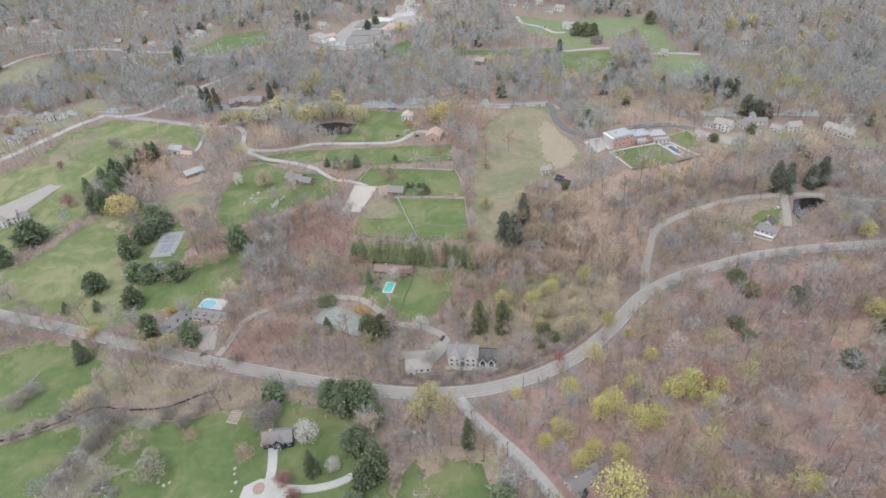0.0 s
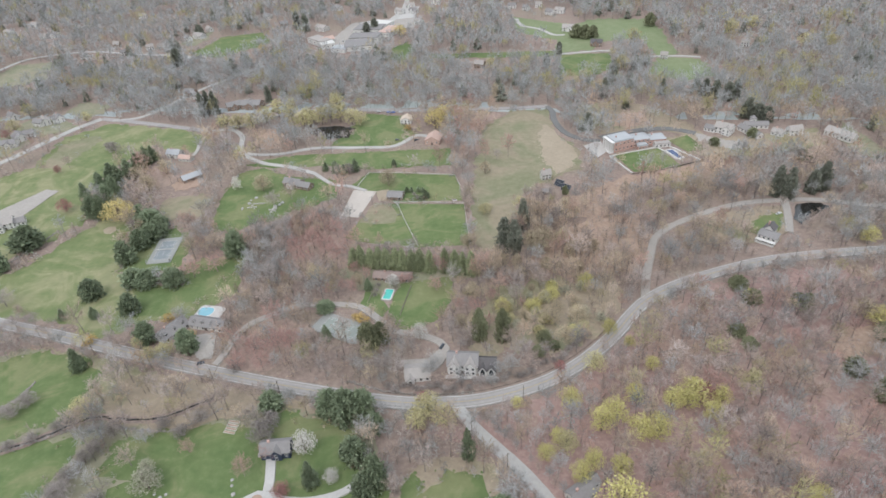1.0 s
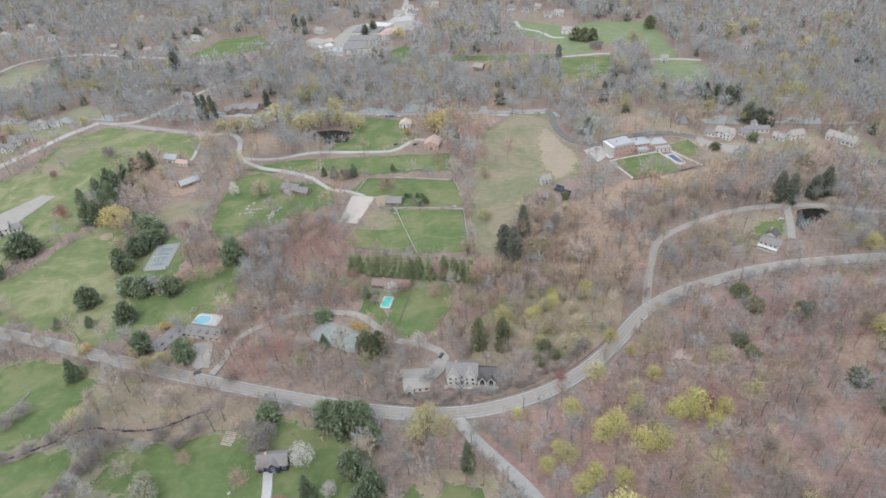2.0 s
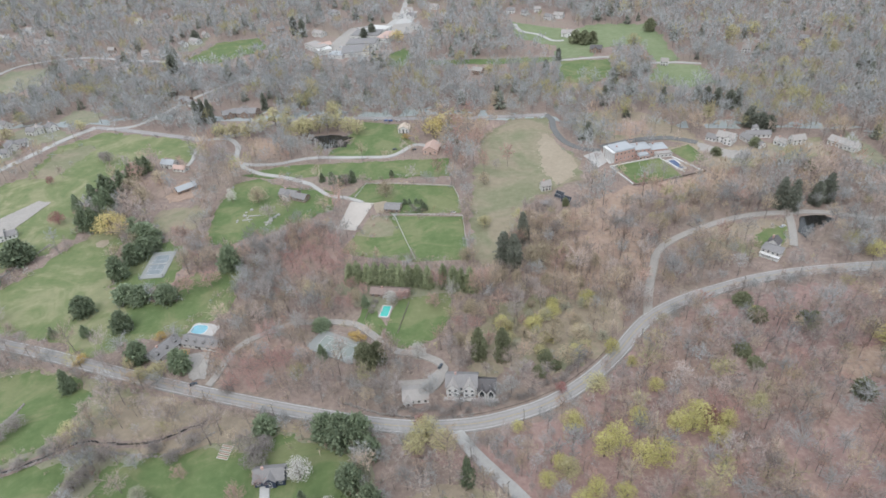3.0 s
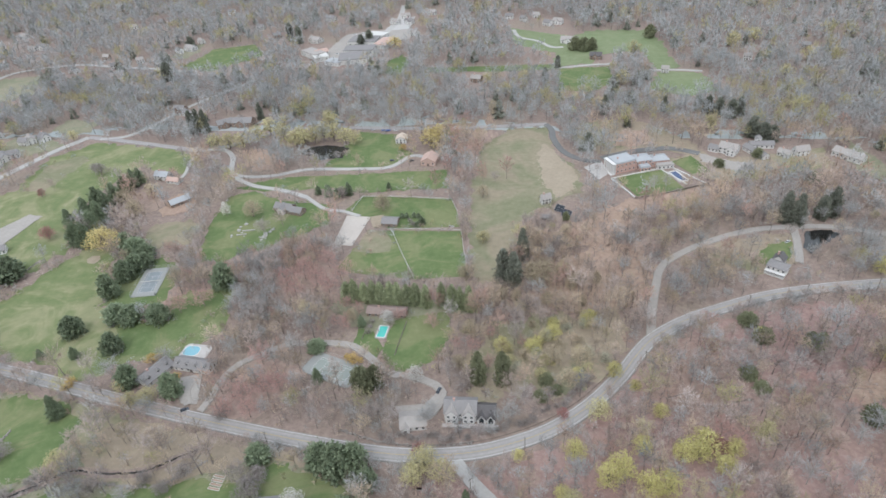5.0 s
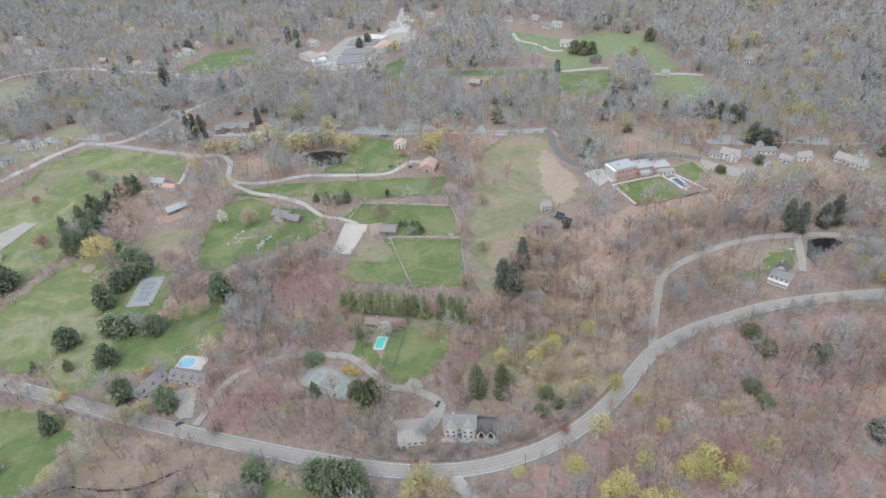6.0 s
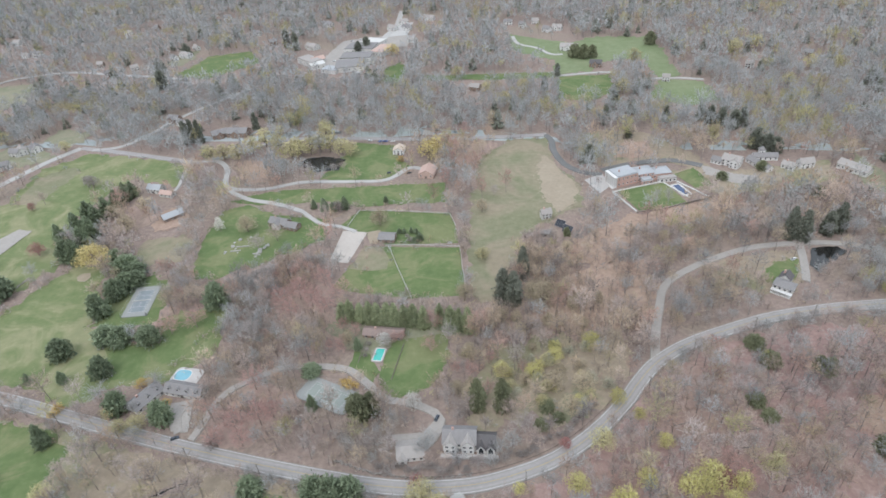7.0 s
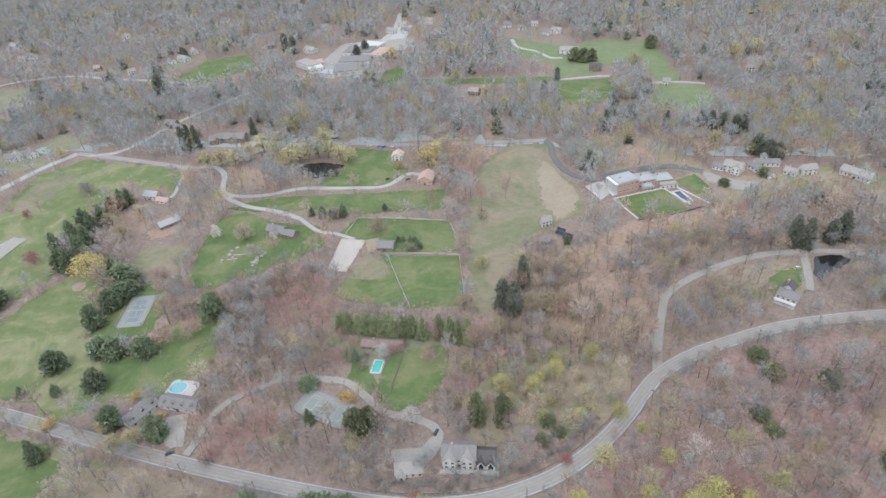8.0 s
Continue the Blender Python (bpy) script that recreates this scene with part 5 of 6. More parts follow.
wing(h, 236.0, 546.0, -5, 4.5, 4.5, 7.5, 3.2, "hip", WHITE, GREYROOF, WHITE, 2, 1)
settle(h, [(232, 532, 9), (242, 545, 12)])
h = house("small white cottage with chimney beside the stable")
wing(h, 247.3, 527.7, -46, 10, 7, 3.6, 2.6, "gable_side", WHITE, TANROOF, WHITE, 1, 3, True, True)
settle(h, [(253, 528, 8)])
h = house("long grey-roofed house on the wooded ridge")
wing(h, 290.4, 523.7, -54, 24, 10, 4.6, 3.2, "gable_side", OFFWHITE, TANROOF, WHITE, 1, 7, True, True)
settle(h, [(302, 519, 13)])
h = house("white house with grey flat-topped roof by the pond")
wing(h, 178.2, 364.6, -39, 11.9, 8.5, 5.2, 1.6, "hip", OFFWHITE, GREYROOF, WHITE, 2, 4, True)
wing(h, 184.5, 371.5, -39, 7, 7, 5.4, 3.0, "gable_front", OFFWHITE, DARKROOF, WHITE, 2, 2, False, True)
part("porch", mesh_of("porch", *joined(box(0, 11.9, -2.6, 0, 0.1, 0.5), box(-0.2, 12.1, -2.8, 0, 2.7, 2.95), *[box(k, k + 0.25, -2.6, -2.35, 0.5, 2.7) for k in (0, 2.9, 5.8, 8.7, 11.6)]), WHITE), h, "white front porch on posts", pose(178.2, 364.6, 0, 0, 0, -39))
settle(h, [(187, 366, 11)])
h = house("salmon-pink house with matching roof beside yellow trees")
wing(h, -60.4, 535.0, -10, 13.5, 15, 4.2, 3.8, "gable_front", PINKROOF, PINKROOF, WHITE, 1, 3, True)
settle(h, [(-53, 541, 11)])
h = house("small white house with pale orange roof")
wing(h, -88.7, 583.8, -5, 10.5, 10, 4.4, 2.8, "gable_front", WHITE, CREAMROOF, WHITE, 2, 3, True)
settle(h, [(-83, 589, 9)])
h = house("dark-roofed timber barn beside the riding arena", "barn", "barn")
wing(h, -83.6, 434.0, -8, 12.3, 10, 3.2, 2.2, "gable_side", BROWNWALL, GREYROOF, OFFWHITE, 1, 3, True)
settle(h, [(-77, 438, 9)])
h = house("grey-roofed rambling house among bare trees")
wing(h, -176.5, 462.9, -21, 16, 9, 4.0, 3.0, "gable_side", BROWNWALL, GREYROOF, WHITE, 1, 4, True, True)
wing(h, -162.5, 457.0, -21, 11, 8, 3.4, 2.6, "gable_side", BROWNWALL, GREYROOF, WHITE, 1, 3)
wing(h, -172.5, 458.0, -21, 6, 7, 4.4, 2.6, "gable_front", OFFWHITE, GREYROOF, WHITE, 2, 1)
settle(h, [(-168, 463, 11), (-156, 459, 9)])
h = house("pale-roofed house under construction on bare earth")
wing(h, -268.5, 473.5, 42, 17, 9, 3.4, 2.6, "gable_side", BROWNWALL, SLATE, WHITE, 1, 4, True)
settle(h, [(-264, 483, 12)])
h = house("blue-grey house with brick-red wing")
wing(h, -308.0, 527.7, -15, 14, 9, 4.4, 3.0, "gable_side", OFFWHITE, SLATE, WHITE, 2, 4, True, True)
wing(h, -293.0, 519.5, -15, 13, 7, 3.2, 2.2, "gable_side", OFFWHITE, PINKROOF, WHITE, 1, 3)
settle(h, [(-301, 530, 11), (-287, 521, 8)])
h = house("large white-walled house with grey roofs at the meadow edge")
wing(h, -402.0, 399.0, 28, 20, 11, 5.2, 3.6, "gable_side", WHITE, TANROOF, OFFWHITE, 2, 5, True, True)
wing(h, -394.5, 398.0, 28, 7, 8, 5.2, 3.0, "gable_front", WHITE, TANROOF, OFFWHITE, 2, 2)
wing(h, -386.0, 409.0, 28, 9, 8, 3.4, 2.6, "gable_side", WHITE, GREYROOF, OFFWHITE, 1, 3)
settle(h, [(-394, 408, 13), (-384, 415, 9)])
h = house("small grey tool shed in the clearing", "shed", "shed")
wing(h, 38.9, 435.4, -10, 7.5, 5, 2.6, 1.6, "gable_side", TIMBER, GREYROOF, WHITE, 1, 2, True)
settle(h, [(42, 438, 5)])
h = house("grey-roofed house beside the side road")
wing(h, 33.5, 163.5, 35, 11, 8, 3.4, 2.6, "gable_side", OFFWHITE, GREYROOF, WHITE, 1, 3, True, True)
wing(h, 39.5, 171.5, 35, 7, 6, 3.0, 2.2, "gable_side", OFFWHITE, GREYROOF, WHITE, 1, 2)
settle(h, [(36, 170, 9), (42, 177, 7)])

# far houses, each with its own size and turn
far_rng = random.Random(8)
for x, y, size, wall, roof, words in FAR_HOUSES:
    h = house(words)
    a = far_rng.uniform(-50, 40)
    w, d = size, size * 0.62
    wing(h, x, y, a, w, d, 5.0, 3.4, "gable_side", wall, roof, WHITE, 2, 3, True, far_rng.random() < 0.5)
    if size > 12:
        q = pose(x, y, 0, 0, 0, a) @ Vector((w * 0.3, -2.2, 0))
        wing(h, q.x, q.y, a, w * 0.36, d * 0.8, 5.0, 2.8, "gable_front", wall, roof, WHITE, 2, 1)
    c = pose(x, y, 0, 0, 0, a) @ Vector((w / 2, d / 2, 0))
    # clearing widened so that trees leave the house in the camera's view
    settle(h, [(c.x, c.y, size * 1.4)])

# the works beyond the woods: long low sheds side by side
for x, y, a, w, d, hh, roof, wall in WORKS:
    h = house("long low industrial building with pale flat roof", "works_building", "industrial building", "works buildings")
    wing(h, x, y, a, w, d, hh, 0.7, "flat", wall, roof, OFFWHITE, 1, max(3, int(w / 7)))
    c = pose(x, y, 0, 0, 0, a) @ Vector((w / 2, d / 2, 0))
    settle(h, [(c.x, c.y, max(w, d) * 0.55)])


# ---- tennis courts and pools ----
def rounded(w, d, r, n=5):
    pts = []
    for cx, cy, a0 in ((w / 2 - r, d / 2 - r, 0), (-w / 2 + r, d / 2 - r, 90), (-w / 2 + r, -d / 2 + r, 180), (w / 2 - r, -d / 2 + r, 270)):
        pts += [(cx + r * math.cos(radians(a0 + 90 * k / n)), cy + r * math.sin(radians(a0 + 90 * k / n))) for k in range(n + 1)]
    return pts


def prism(pts, z0, z1):
    n = len(pts)
    v = [(*p, z0) for p in pts] + [(*p, z1) for p in pts]
    return v, [tuple(range(n))[::-1], tuple(range(n, 2 * n))] + [(k, (k + 1) % n, n + (k + 1) % n, n + k) for k in range(n)]


def tennis_court(x, y, ang, surround, inner, sw, sd, corner, label):
    c = thing("tennis_court", pose(x, y, 0.15, 0, 0, ang), label, "tennis court")
    part("surround", mesh_of("surround", *prism(rounded(sw, sd, corner), -0.3, 0.36), surround), c)
    part("playing_surface", mesh_of("playing_surface", *box(-11.9, 11.9, -5.5, 5.5, 0.3, 0.37), inner), c)
    z, t = 0.38, 0.07
    for x0, x1, y0, y1 in ((-11.9, 11.9, 5.4, 5.5), (-11.9, 11.9, -5.5, -5.4), (-11.9, 11.9, 4.05, 4.15), (-11.9, 11.9, -4.15, -4.05), (-11.9, -11.8, -5.5, 5.5), (11.8, 11.9, -5.5, 5.5),
                           (-6.45, -6.35, -4.1, 4.1), (6.35, 6.45, -4.1, 4.1), (-6.4, 6.4, -0.05, 0.05)):
        part("court_line", mesh_of("court_line", *box(x0 - t / 2, x1 + t / 2, y0 - t / 2, y1 + t / 2, 0.3, z), WHITELINE), c)
    part("net", mesh_of("net", *joined(box(-0.02, 0.02, -6.2, 6.2, 0.7, 1.3), box(-0.06, 0.06, -6.4, -6.25, 0.3, 1.5), box(-0.06, 0.06, 6.25, 6.4, 0.3, 1.5)), OFFWHITE), c, "grey tennis net between posts")
    ring = rounded(sw, sd, corner)
    post = mesh_of("fence_post", *bar((0, 0, 0), (0, 0, 3.0), 0.06, 0.06, 5), STEEL)
    for k, (px, py) in enumerate(ring):
        part("fence_post", post, c, "", pose(px, py, 0))
    for z in (1.5, 3.0):
        for (ax, ay), (bx, by) in zip(ring, ring[1:] + ring[:1]):
            if math.dist((ax, ay), (bx, by)) > 0.05:
                part("fence_rail", mesh_of("fence_rail", *bar((ax, ay, z), (bx, by, z), 0.05, 0.05, 4), STEEL), c)
    SPOTS.append((x, y, sw * 0.42))
    for k in (-0.35, 0.35):
        q = pose(x, y, 0, 0, 0, ang) @ Vector((sw * k, 0, 0))
        SPOTS.append((q.x, q.y, sd * 0.55))


tennis_court(-92.6, 282.2, -25.5, COURT, COURTIN, 34.5, 17.5, 3.5, "pale green-grey tennis court with white lines, fenced")
tennis_court(-241.5, 370.5, 96, COURT, COURTBLUE, 33, 17.5, 0.6, "faded slate-blue tennis court beside pines")


def pool(x, y, ang, w, d, r, water, patio, pw, pd, label, shift=(0, 0)):
    p = thing("swimming_pool", pose(x, y, 0.15, 0, 0, ang), label, "swimming pool")
    part("patio", mesh_of("patio", *prism([(a + shift[0], b + shift[1]) for a, b in rounded(pw, pd, min(pw, pd) * 0.25)], -0.3, 0.4), patio), p, "pale paved pool surround")
    ring = rounded(w, d, r)
    big = rounded(w + 0.8, d + 0.8, r + 0.4)
    n = len(ring)
    v = [(*q, 0.47) for q in ring] + [(*q, 0.47) for q in big] + [(*q, 0.3) for q in ring] + [(*q, 0.3) for q in big]
    f = [(k, n + k, n + (k + 1) % n, (k + 1) % n) for k in range(n)] + [(n + k, 3 * n + k, 3 * n + (k + 1) % n, n + (k + 1) % n) for k in range(n)] + [(k, (k + 1) % n, 2 * n + (k + 1) % n, 2 * n + k) for k in range(n)]
    part("coping", mesh_of("coping", v, f, WHITE), p, "white stone coping")
    part("water", mesh_of("water", *prism(ring, 0.3, 0.42), water), p, "clear still pool water")
    SPOTS.append((x, y, max(pw, pd) * 0.6))


pool(-67.6, 313.4, -8, 5.0, 9.8, 0.2, POOLWATER, MATS["gravel"], 7.4, 12.6, "rectangular turquoise swimming pool in a lawn")
pool(-183.6, 299.5, -10, 10.0, 8.0, 3.2, PALEPOOL, MATS["paving"], 18.0, 13.0, "rounded pale blue swimming pool behind the house", (3, -0.5))
pool(157.2, 496.4, 108, 16.0, 5.4, 0.2, BLUEPOOL, MATS["paving"], 20.0, 9.0, "long deep blue swimming pool beside the mansion")


# ---- small things ----
def solar_array(x, y, ang):
    s = thing("solar_panel", pose(x, y, 0, 0, 0, ang), "tilted black solar panel array on a steel post", "solar panel", "solar panels in the clearing")
    SPOTS.append((x, y, 7))
    tilt = pose(0, 0, 3.2, 42, 0, 0)
    part("post", mesh_of("post", *bar((0, 0, -0.3), (0, 0, 3.2), 0.16, 0.14, 8), STEEL), s)
    part("backing_frame", mesh_of("backing_frame", *box(-3.8, 3.8, -2.9, 2.9, -0.12, 0.0), STEEL), s, "", tilt)
    for i in range(4):
        for j in range(2):
            part("panel", mesh_of("panel", *box(-3.7 + i * 1.86, -1.92 + i * 1.86, -2.8 + j * 2.85, -0.05 + j * 2.85, 0.0, 0.06), PANEL), s, "", tilt)


solar_array(54.5, 447.5, -38)
solar_array(59.0, 439.5, -38)

wheel_mesh = mesh_of("wheel", *bar((0, -0.11, 0), (0, 0.11, 0), 0.33, 0.33, 12), RUBBER)


def car(x, y, ang, paint, words):
    c = thing("car", pose(x, y, 0.26, 0, 0, ang), words, "car", "parked cars")
    sec = [(-2.2, 0.35, 0.75), (-2.1, 0.3, 0.95), (-1.3, 0.3, 1.0), (1.0, 0.3, 0.98), (2.1, 0.3, 0.78), (2.25, 0.38, 0.6)]
    v = [(sx, sy, z) for sx, lo, hi in sec for sy, z in ((-0.88, lo), (-0.88, hi - 0.1), (-0.76, hi), (0.76, hi), (0.88, hi - 0.1), (0.88, lo))]
    f = [(6 * i + j, 6 * i + 6 + j, 6 * i + 6 + (j + 1) % 6, 6 * i + (j + 1) % 6) for i in range(5) for j in range(6)] + [tuple(range(6)), tuple(range(30, 36))[::-1]]
    part("body", mesh_of("body", v, f, paint), c)
    cv = [(sx, sy * k, z) for sx, k, z in ((-1.9, 0.76, 0.97), (-1.3, 0.6, 1.45), (0.35, 0.6, 1.45), (1.1, 0.76, 0.97)) for sy in (-1, 1)]
    part("windows", mesh_of("windows", cv, [(0, 1, 3, 2), (4, 5, 7, 6), (0, 2, 4, 6), (1, 7, 5, 3)], GLASS), c, "dark car windows")
    part("roof", mesh_of("roof", *box(-1.35, 0.4, -0.62, 0.62, 1.43, 1.49), paint), c)
    for wx in (-1.4, 1.4):
        for wy in (-0.8, 0.8):
            part("wheel", wheel_mesh, c, "", pose(wx, wy, 0.33))


for x, y, a, k, words in PARKED:
    car(x, y, a, CARS[k], words)



def boulder(x, y, r, label="pale grey garden boulder", mat=STONE):
    bm = bmesh.new()
    bmesh.ops.create_icosphere(bm, subdivisions=2, radius=r)
    for q in bm.verts:
        q.co *= 1 + 0.35 * noise.noise(q.co * 1.3 / r + Vector((x, y, 0)))
        q.co.z *= 0.6
    me = bpy.data.meshes.new("boulder")
    bm.to_mesh(me)
    bm.free()
    me.materials.append(mat)
    b = new("boulder", me)
    b.location = (x, y, r * 0.3)
    tagged(b, label, "boulder", "garden boulders")


for x, y, r in BOULDERS:
    boulder(x, y, r * 0.65, "pale garden boulder on the lawn", PALESTONE)

# planted island in the turning court
bed = new("flower_bed", mesh_of("flower_bed", *prism(rounded(5.2, 6.0, 2.5), 0.0, 0.7), MATS["clearing"]))
bed.location = (*BED, 0)
tagged(bed, "round planted bed with boulders in the pale driveway", "flower bed")

# low stone terrace edges in the garden
for x, y, a, n in ((-197, 428, 8, 7), (-194, 434, 4, 9), (-178, 424, -20, 6), (-172, 431, 70, 6)):
    garden_wall([(x, y), (x + n * math.cos(radians(a)), y + n * math.sin(radians(a)))], 0.9, 0.9, PALESTONE, "low pale stone garden terrace wall")

# a water trough at the paddock rail
trough = thing("water_trough", pose(-29, 430.5, 0, 0, 0, -4), "white oblong water trough beside the paddock fence", "trough")
part("basin", mesh_of("basin", *joined(box(-1.8, 1.8, -0.7, -0.55, 0, 0.9), box(-1.8, 1.8, 0.55, 0.7, 0, 0.9), box(-1.8, -1.65, -0.55, 0.55, 0, 0.9), box(1.65, 1.8, -0.55, 0.55, 0, 0.9), box(-1.65, 1.65, -0.55, 0.55, 0, 0.3)), WHITE), trough)
part("water", mesh_of("water", *box(-1.65, 1.65, -0.55, 0.55, 0.3, 0.75), MATS["pond"]), trough, "dark still water")

# raised vegetable beds on the lawn
for k, (x, y) in enumerate(VEG):
    b = thing("raised_bed", pose(x, y, 0, 0, 0, -12), "timber raised vegetable bed with bare soil", "garden bed", "raised beds on the lawn")
    part("frame", mesh_of("frame", *joined(box(-3, 3, -0.7, -0.55, 0, 0.5), box(-3, 3, 0.55, 0.7, 0, 0.5), box(-3, -2.85, -0.55, 0.55, 0, 0.5), box(2.85, 3, -0.55, 0.55, 0, 0.5)), OFFWHITE), b)
    part("soil", mesh_of("soil", *box(-2.85, 2.85, -0.55, 0.55, 0, 0.4), MATS["clearing"]), b, "bare reddish soil")

# fallen logs on the woodland floor
for x, y, a, n in LOGS:
    lg = new("fallen_log", mesh_of("fallen_log", *joined(bar((-n / 2, 0, 0.3), (n / 2, 0, 0.35), 0.38, 0.2, 7), bar((n * 0.2, 0, 0.4), (n * 0.38, 1.3, 1.1), 0.12, 0.05, 5)), TIMBER))
    lg.matrix_basis = pose(x, y, 0, 0, 0, a)
    tagged(lg, "dark fallen trunk on brown leaf litter", "log", "fallen trunks in the woods")

# ---- single trees: x, y, height, width ----
for spot in [(-183.7, 363, 21.3, 17.5), (-268.2, 316.3, 16.1, 15.4), (-263.2, 355.5, 19.8, 14.8), (-261.1, 375.2, 17, 16.2), (-258, 385.1, 15.2, 16.5), (-253.5, 390.4, 12.6, 14.7), (-245.5, 330, 14.3, 16.7), (-235.3, 328.4, 14.2, 16.6), (-216.6, 329.1, 14.2, 16.6), (-233.5, 300.6, 15.9, 14), (-353.1, 379.2, 19.7, 25.4), (-355.8, 348.5, 20.9, 13.9), (-283, 419, 12, 16), (-269.5, 407.6, 14.1, 20.2), (-259.4, 403.7, 10.5, 15), (-180.9, 264.8, 17.7, 12.9), (-209.7, 272.2, 17, 13.2), (-85.1, 216.5, 18.9, 15.2), (-76.2, 213.4, 22, 16.4), (-68.5, 215.6, 19, 15.1), (-61.1, 205.7, 13.3, 10.9), (-118.2, 220.9, 12.3, 13.5), (-67.9, 188.9, 17, 13.5), (-55.9, 174.5, 22.7, 12.9)]:
    tree("pine", *spot)
for spot in [(-60.5, 169.7, 15.4, 12.2), (-64.3, 157.2, 9.1, 12.3), (1.7, 160.7, 13.2, 12.2), (-105.2, 298.5, 8.4, 12)]:
    tree("pine", *spot)
for spot in [(-323.5, 422.6, 22.7, 18.9), (-315, 420.4, 22.6, 18.8), (-318.5, 438.8, 22.2, 18.1), (-321.3, 454.4, 21.7, 17.2), (-325.3, 472.8, 21.2, 16.3), (-325, 487.7, 20.3, 16.7), (-323.7, 503.1, 18.2, 15.6), (-321.7, 515.7, 18.8, 14.5), (-318.7, 522.6, 16.3, 13.1), (-335.6, 460.2, 21.9, 17.4), (-339.6, 484.4, 18.6, 18), (-86.2, 174.9, 17.5, 10), (-13.7, 189.7, 22.3, 8.8), (-240.2, 249.6, 17.4, 11.6), (-81, 318.6, 10.2, 7), (-99, 272.1, 12.2, 8.2), (-255.9, 295.5, 9.5, 7.9), (-276.9, 294.9, 8.7, 7), (-346.3, 451, 17.2, 13.2), (-74.2, 190.2, 8.9, 5.2), (-68.6, 446, 5.3, 5), (-64.9, 445.8, 5.3, 5), (-59.3, 446.4, 5.3, 5), (-55.5, 445.2, 5.1, 5.6)]:
    tree("fir", *spot[:3], spot[3] * 0.82)
for spot in [(-52, 435.7, 7.5, 6.2), (-55.4, 433.2, 4.9, 6.1)]:
    tree("fir", *spot)
for spot in [(8.1, 360.6, 27, 11.9), (14.7, 357.5, 27, 11.8), (22.4, 384.8, 27, 9.1), (91.5, 552.6, 17.7, 10.7), (135.1, 599.2, 10.6, 8.5), (118.8, 633.3, 21.1, 9.5), (178, 632.6, 17.4, 8.2), (87.6, 777.7, 16.5, 7.7), (68.8, 735.7, 17.1, 8.7), (211.3, 631.7, 16.9, 10.5), (218.3, 624.5, 19, 11.5), (226.7, 618.8, 18.8, 11.4), (235.6, 610.1, 19.8, 11.3), (245.4, 615.1, 19.9, 11.4), (240.2, 566.8, 20.3, 14.9), (246.5, 558.1, 17.7, 14.7), (254.8, 557.3, 14.7, 12.6), (212.7, 422.7, 24.4, 11.1), (219.4, 418.8, 26.1, 11), (239.5, 426.2, 19.5, 11.1), (248.1, 429.1, 24.4, 11.2), (216, 429.4, 22.3, 8.6)]:
    tree("spruce", *spot)
for spot in [(-310.2, 630.5, 27, 8.7), (-305.3, 634.8, 27, 10), (-296.7, 632.2, 27, 9.9), (-245.7, 661.1, 20.2, 8.9), (-436.4, 948.6, 17.7, 17.3), (-286.3, 957.5, 27, 12.1), (-269.5, 942.3, 27, 11.9), (-412.5, 807.9, 24.5, 18.2), (-172.1, 907.1, 18.7, 13.1), (-162.7, 922.6, 20.7, 13.2)]:
    tree("spruce", *spot)
for spot in [(149.7, 314.2, 9.1, 11.9), (153.1, 300.3, 9.5, 12.3), (135.6, 272.4, 7.8, 10.3), (139, 262.1, 7.1, 9.4), (180.3, 291.6, 13.4, 9.3), (177.4, 296.4, 9.8, 8.1), (184.4, 242.1, 10.9, 11.8), (189.6, 223.9, 17.8, 11.2), (213, 267.6, 11.3, 12.5), (255.9, 479.1, 9.8, 12.1), (57.9, 435.1, 7.9, 5.4), (194.1, 511.5, 7.8, 9.9), (231.4, 525.7, 8.6, 12.1), (218.9, 879.3, 18.6, 16.9), (116.5, 844.7, 17.9, 18), (127.3, 837.7, 19.3, 17.8), (138, 840.9, 16.6, 14.9)]:
    tree("hemlock", *spot)
for spot in [(-296.9, 414, 20, 27), (-52.9, 569.3, 23.4, 21.7), (-45.6, 579.5, 21.3, 19), (-304.7, 839.4, 15.4, 16.1), (-122.8, 892.6, 17.5, 25)]:
    tree("gold", *spot)
for spot in [(87, 219.7, 14, 12.5), (69.6, 223.6, 13.7, 12), (104.3, 212.4, 12.8, 12.2), (22.4, 188.8, 11.4, 9.8), (28.6, 198.7, 10.8, 9.4), (43.6, 184.8, 12.5, 10.9), (82.8, 245.5, 10.4, 9.7), (5.2, 294.6, 11.5, 11), (35.3, 304.7, 11.6, 11.2), (50.4, 205.5, 17.7, 14.9), (57.5, 210.7, 16.7, 15.1), (68.1, 202, 14.5, 14.7), (75.9, 201, 16.9, 15.3), (98.8, 225.3, 13.3, 19), (37.3, 221.1, 13.5, 12.7), (51.3, 159.8, 27, 22.6), (55.4, 181.8, 12.9, 11.4), (37.6, 178.1, 12.7, 12), (111, 221.4, 13.8, 10.4), (22.2, 291.5, 12.8, 12.6), (151.5, 301.4, 9.2, 7.5), (213.7, 279.3, 13.1, 15.6), (246.9, 358.3, 14.4, 13.8), (57.5, 315.4, 13.1, 13.1)]:
    tree("lime", *spot)
for spot in [(134.8, 167.4, 12.6, 11.8), (94, 219.7, 13.4, 11.8), (10.5, 220.1, 8.1, 7.8), (74.2, 263.2, 8.7, 7.8), (64.8, 272.9, 12.9, 10.4)]:
    tree("lime", *spot)
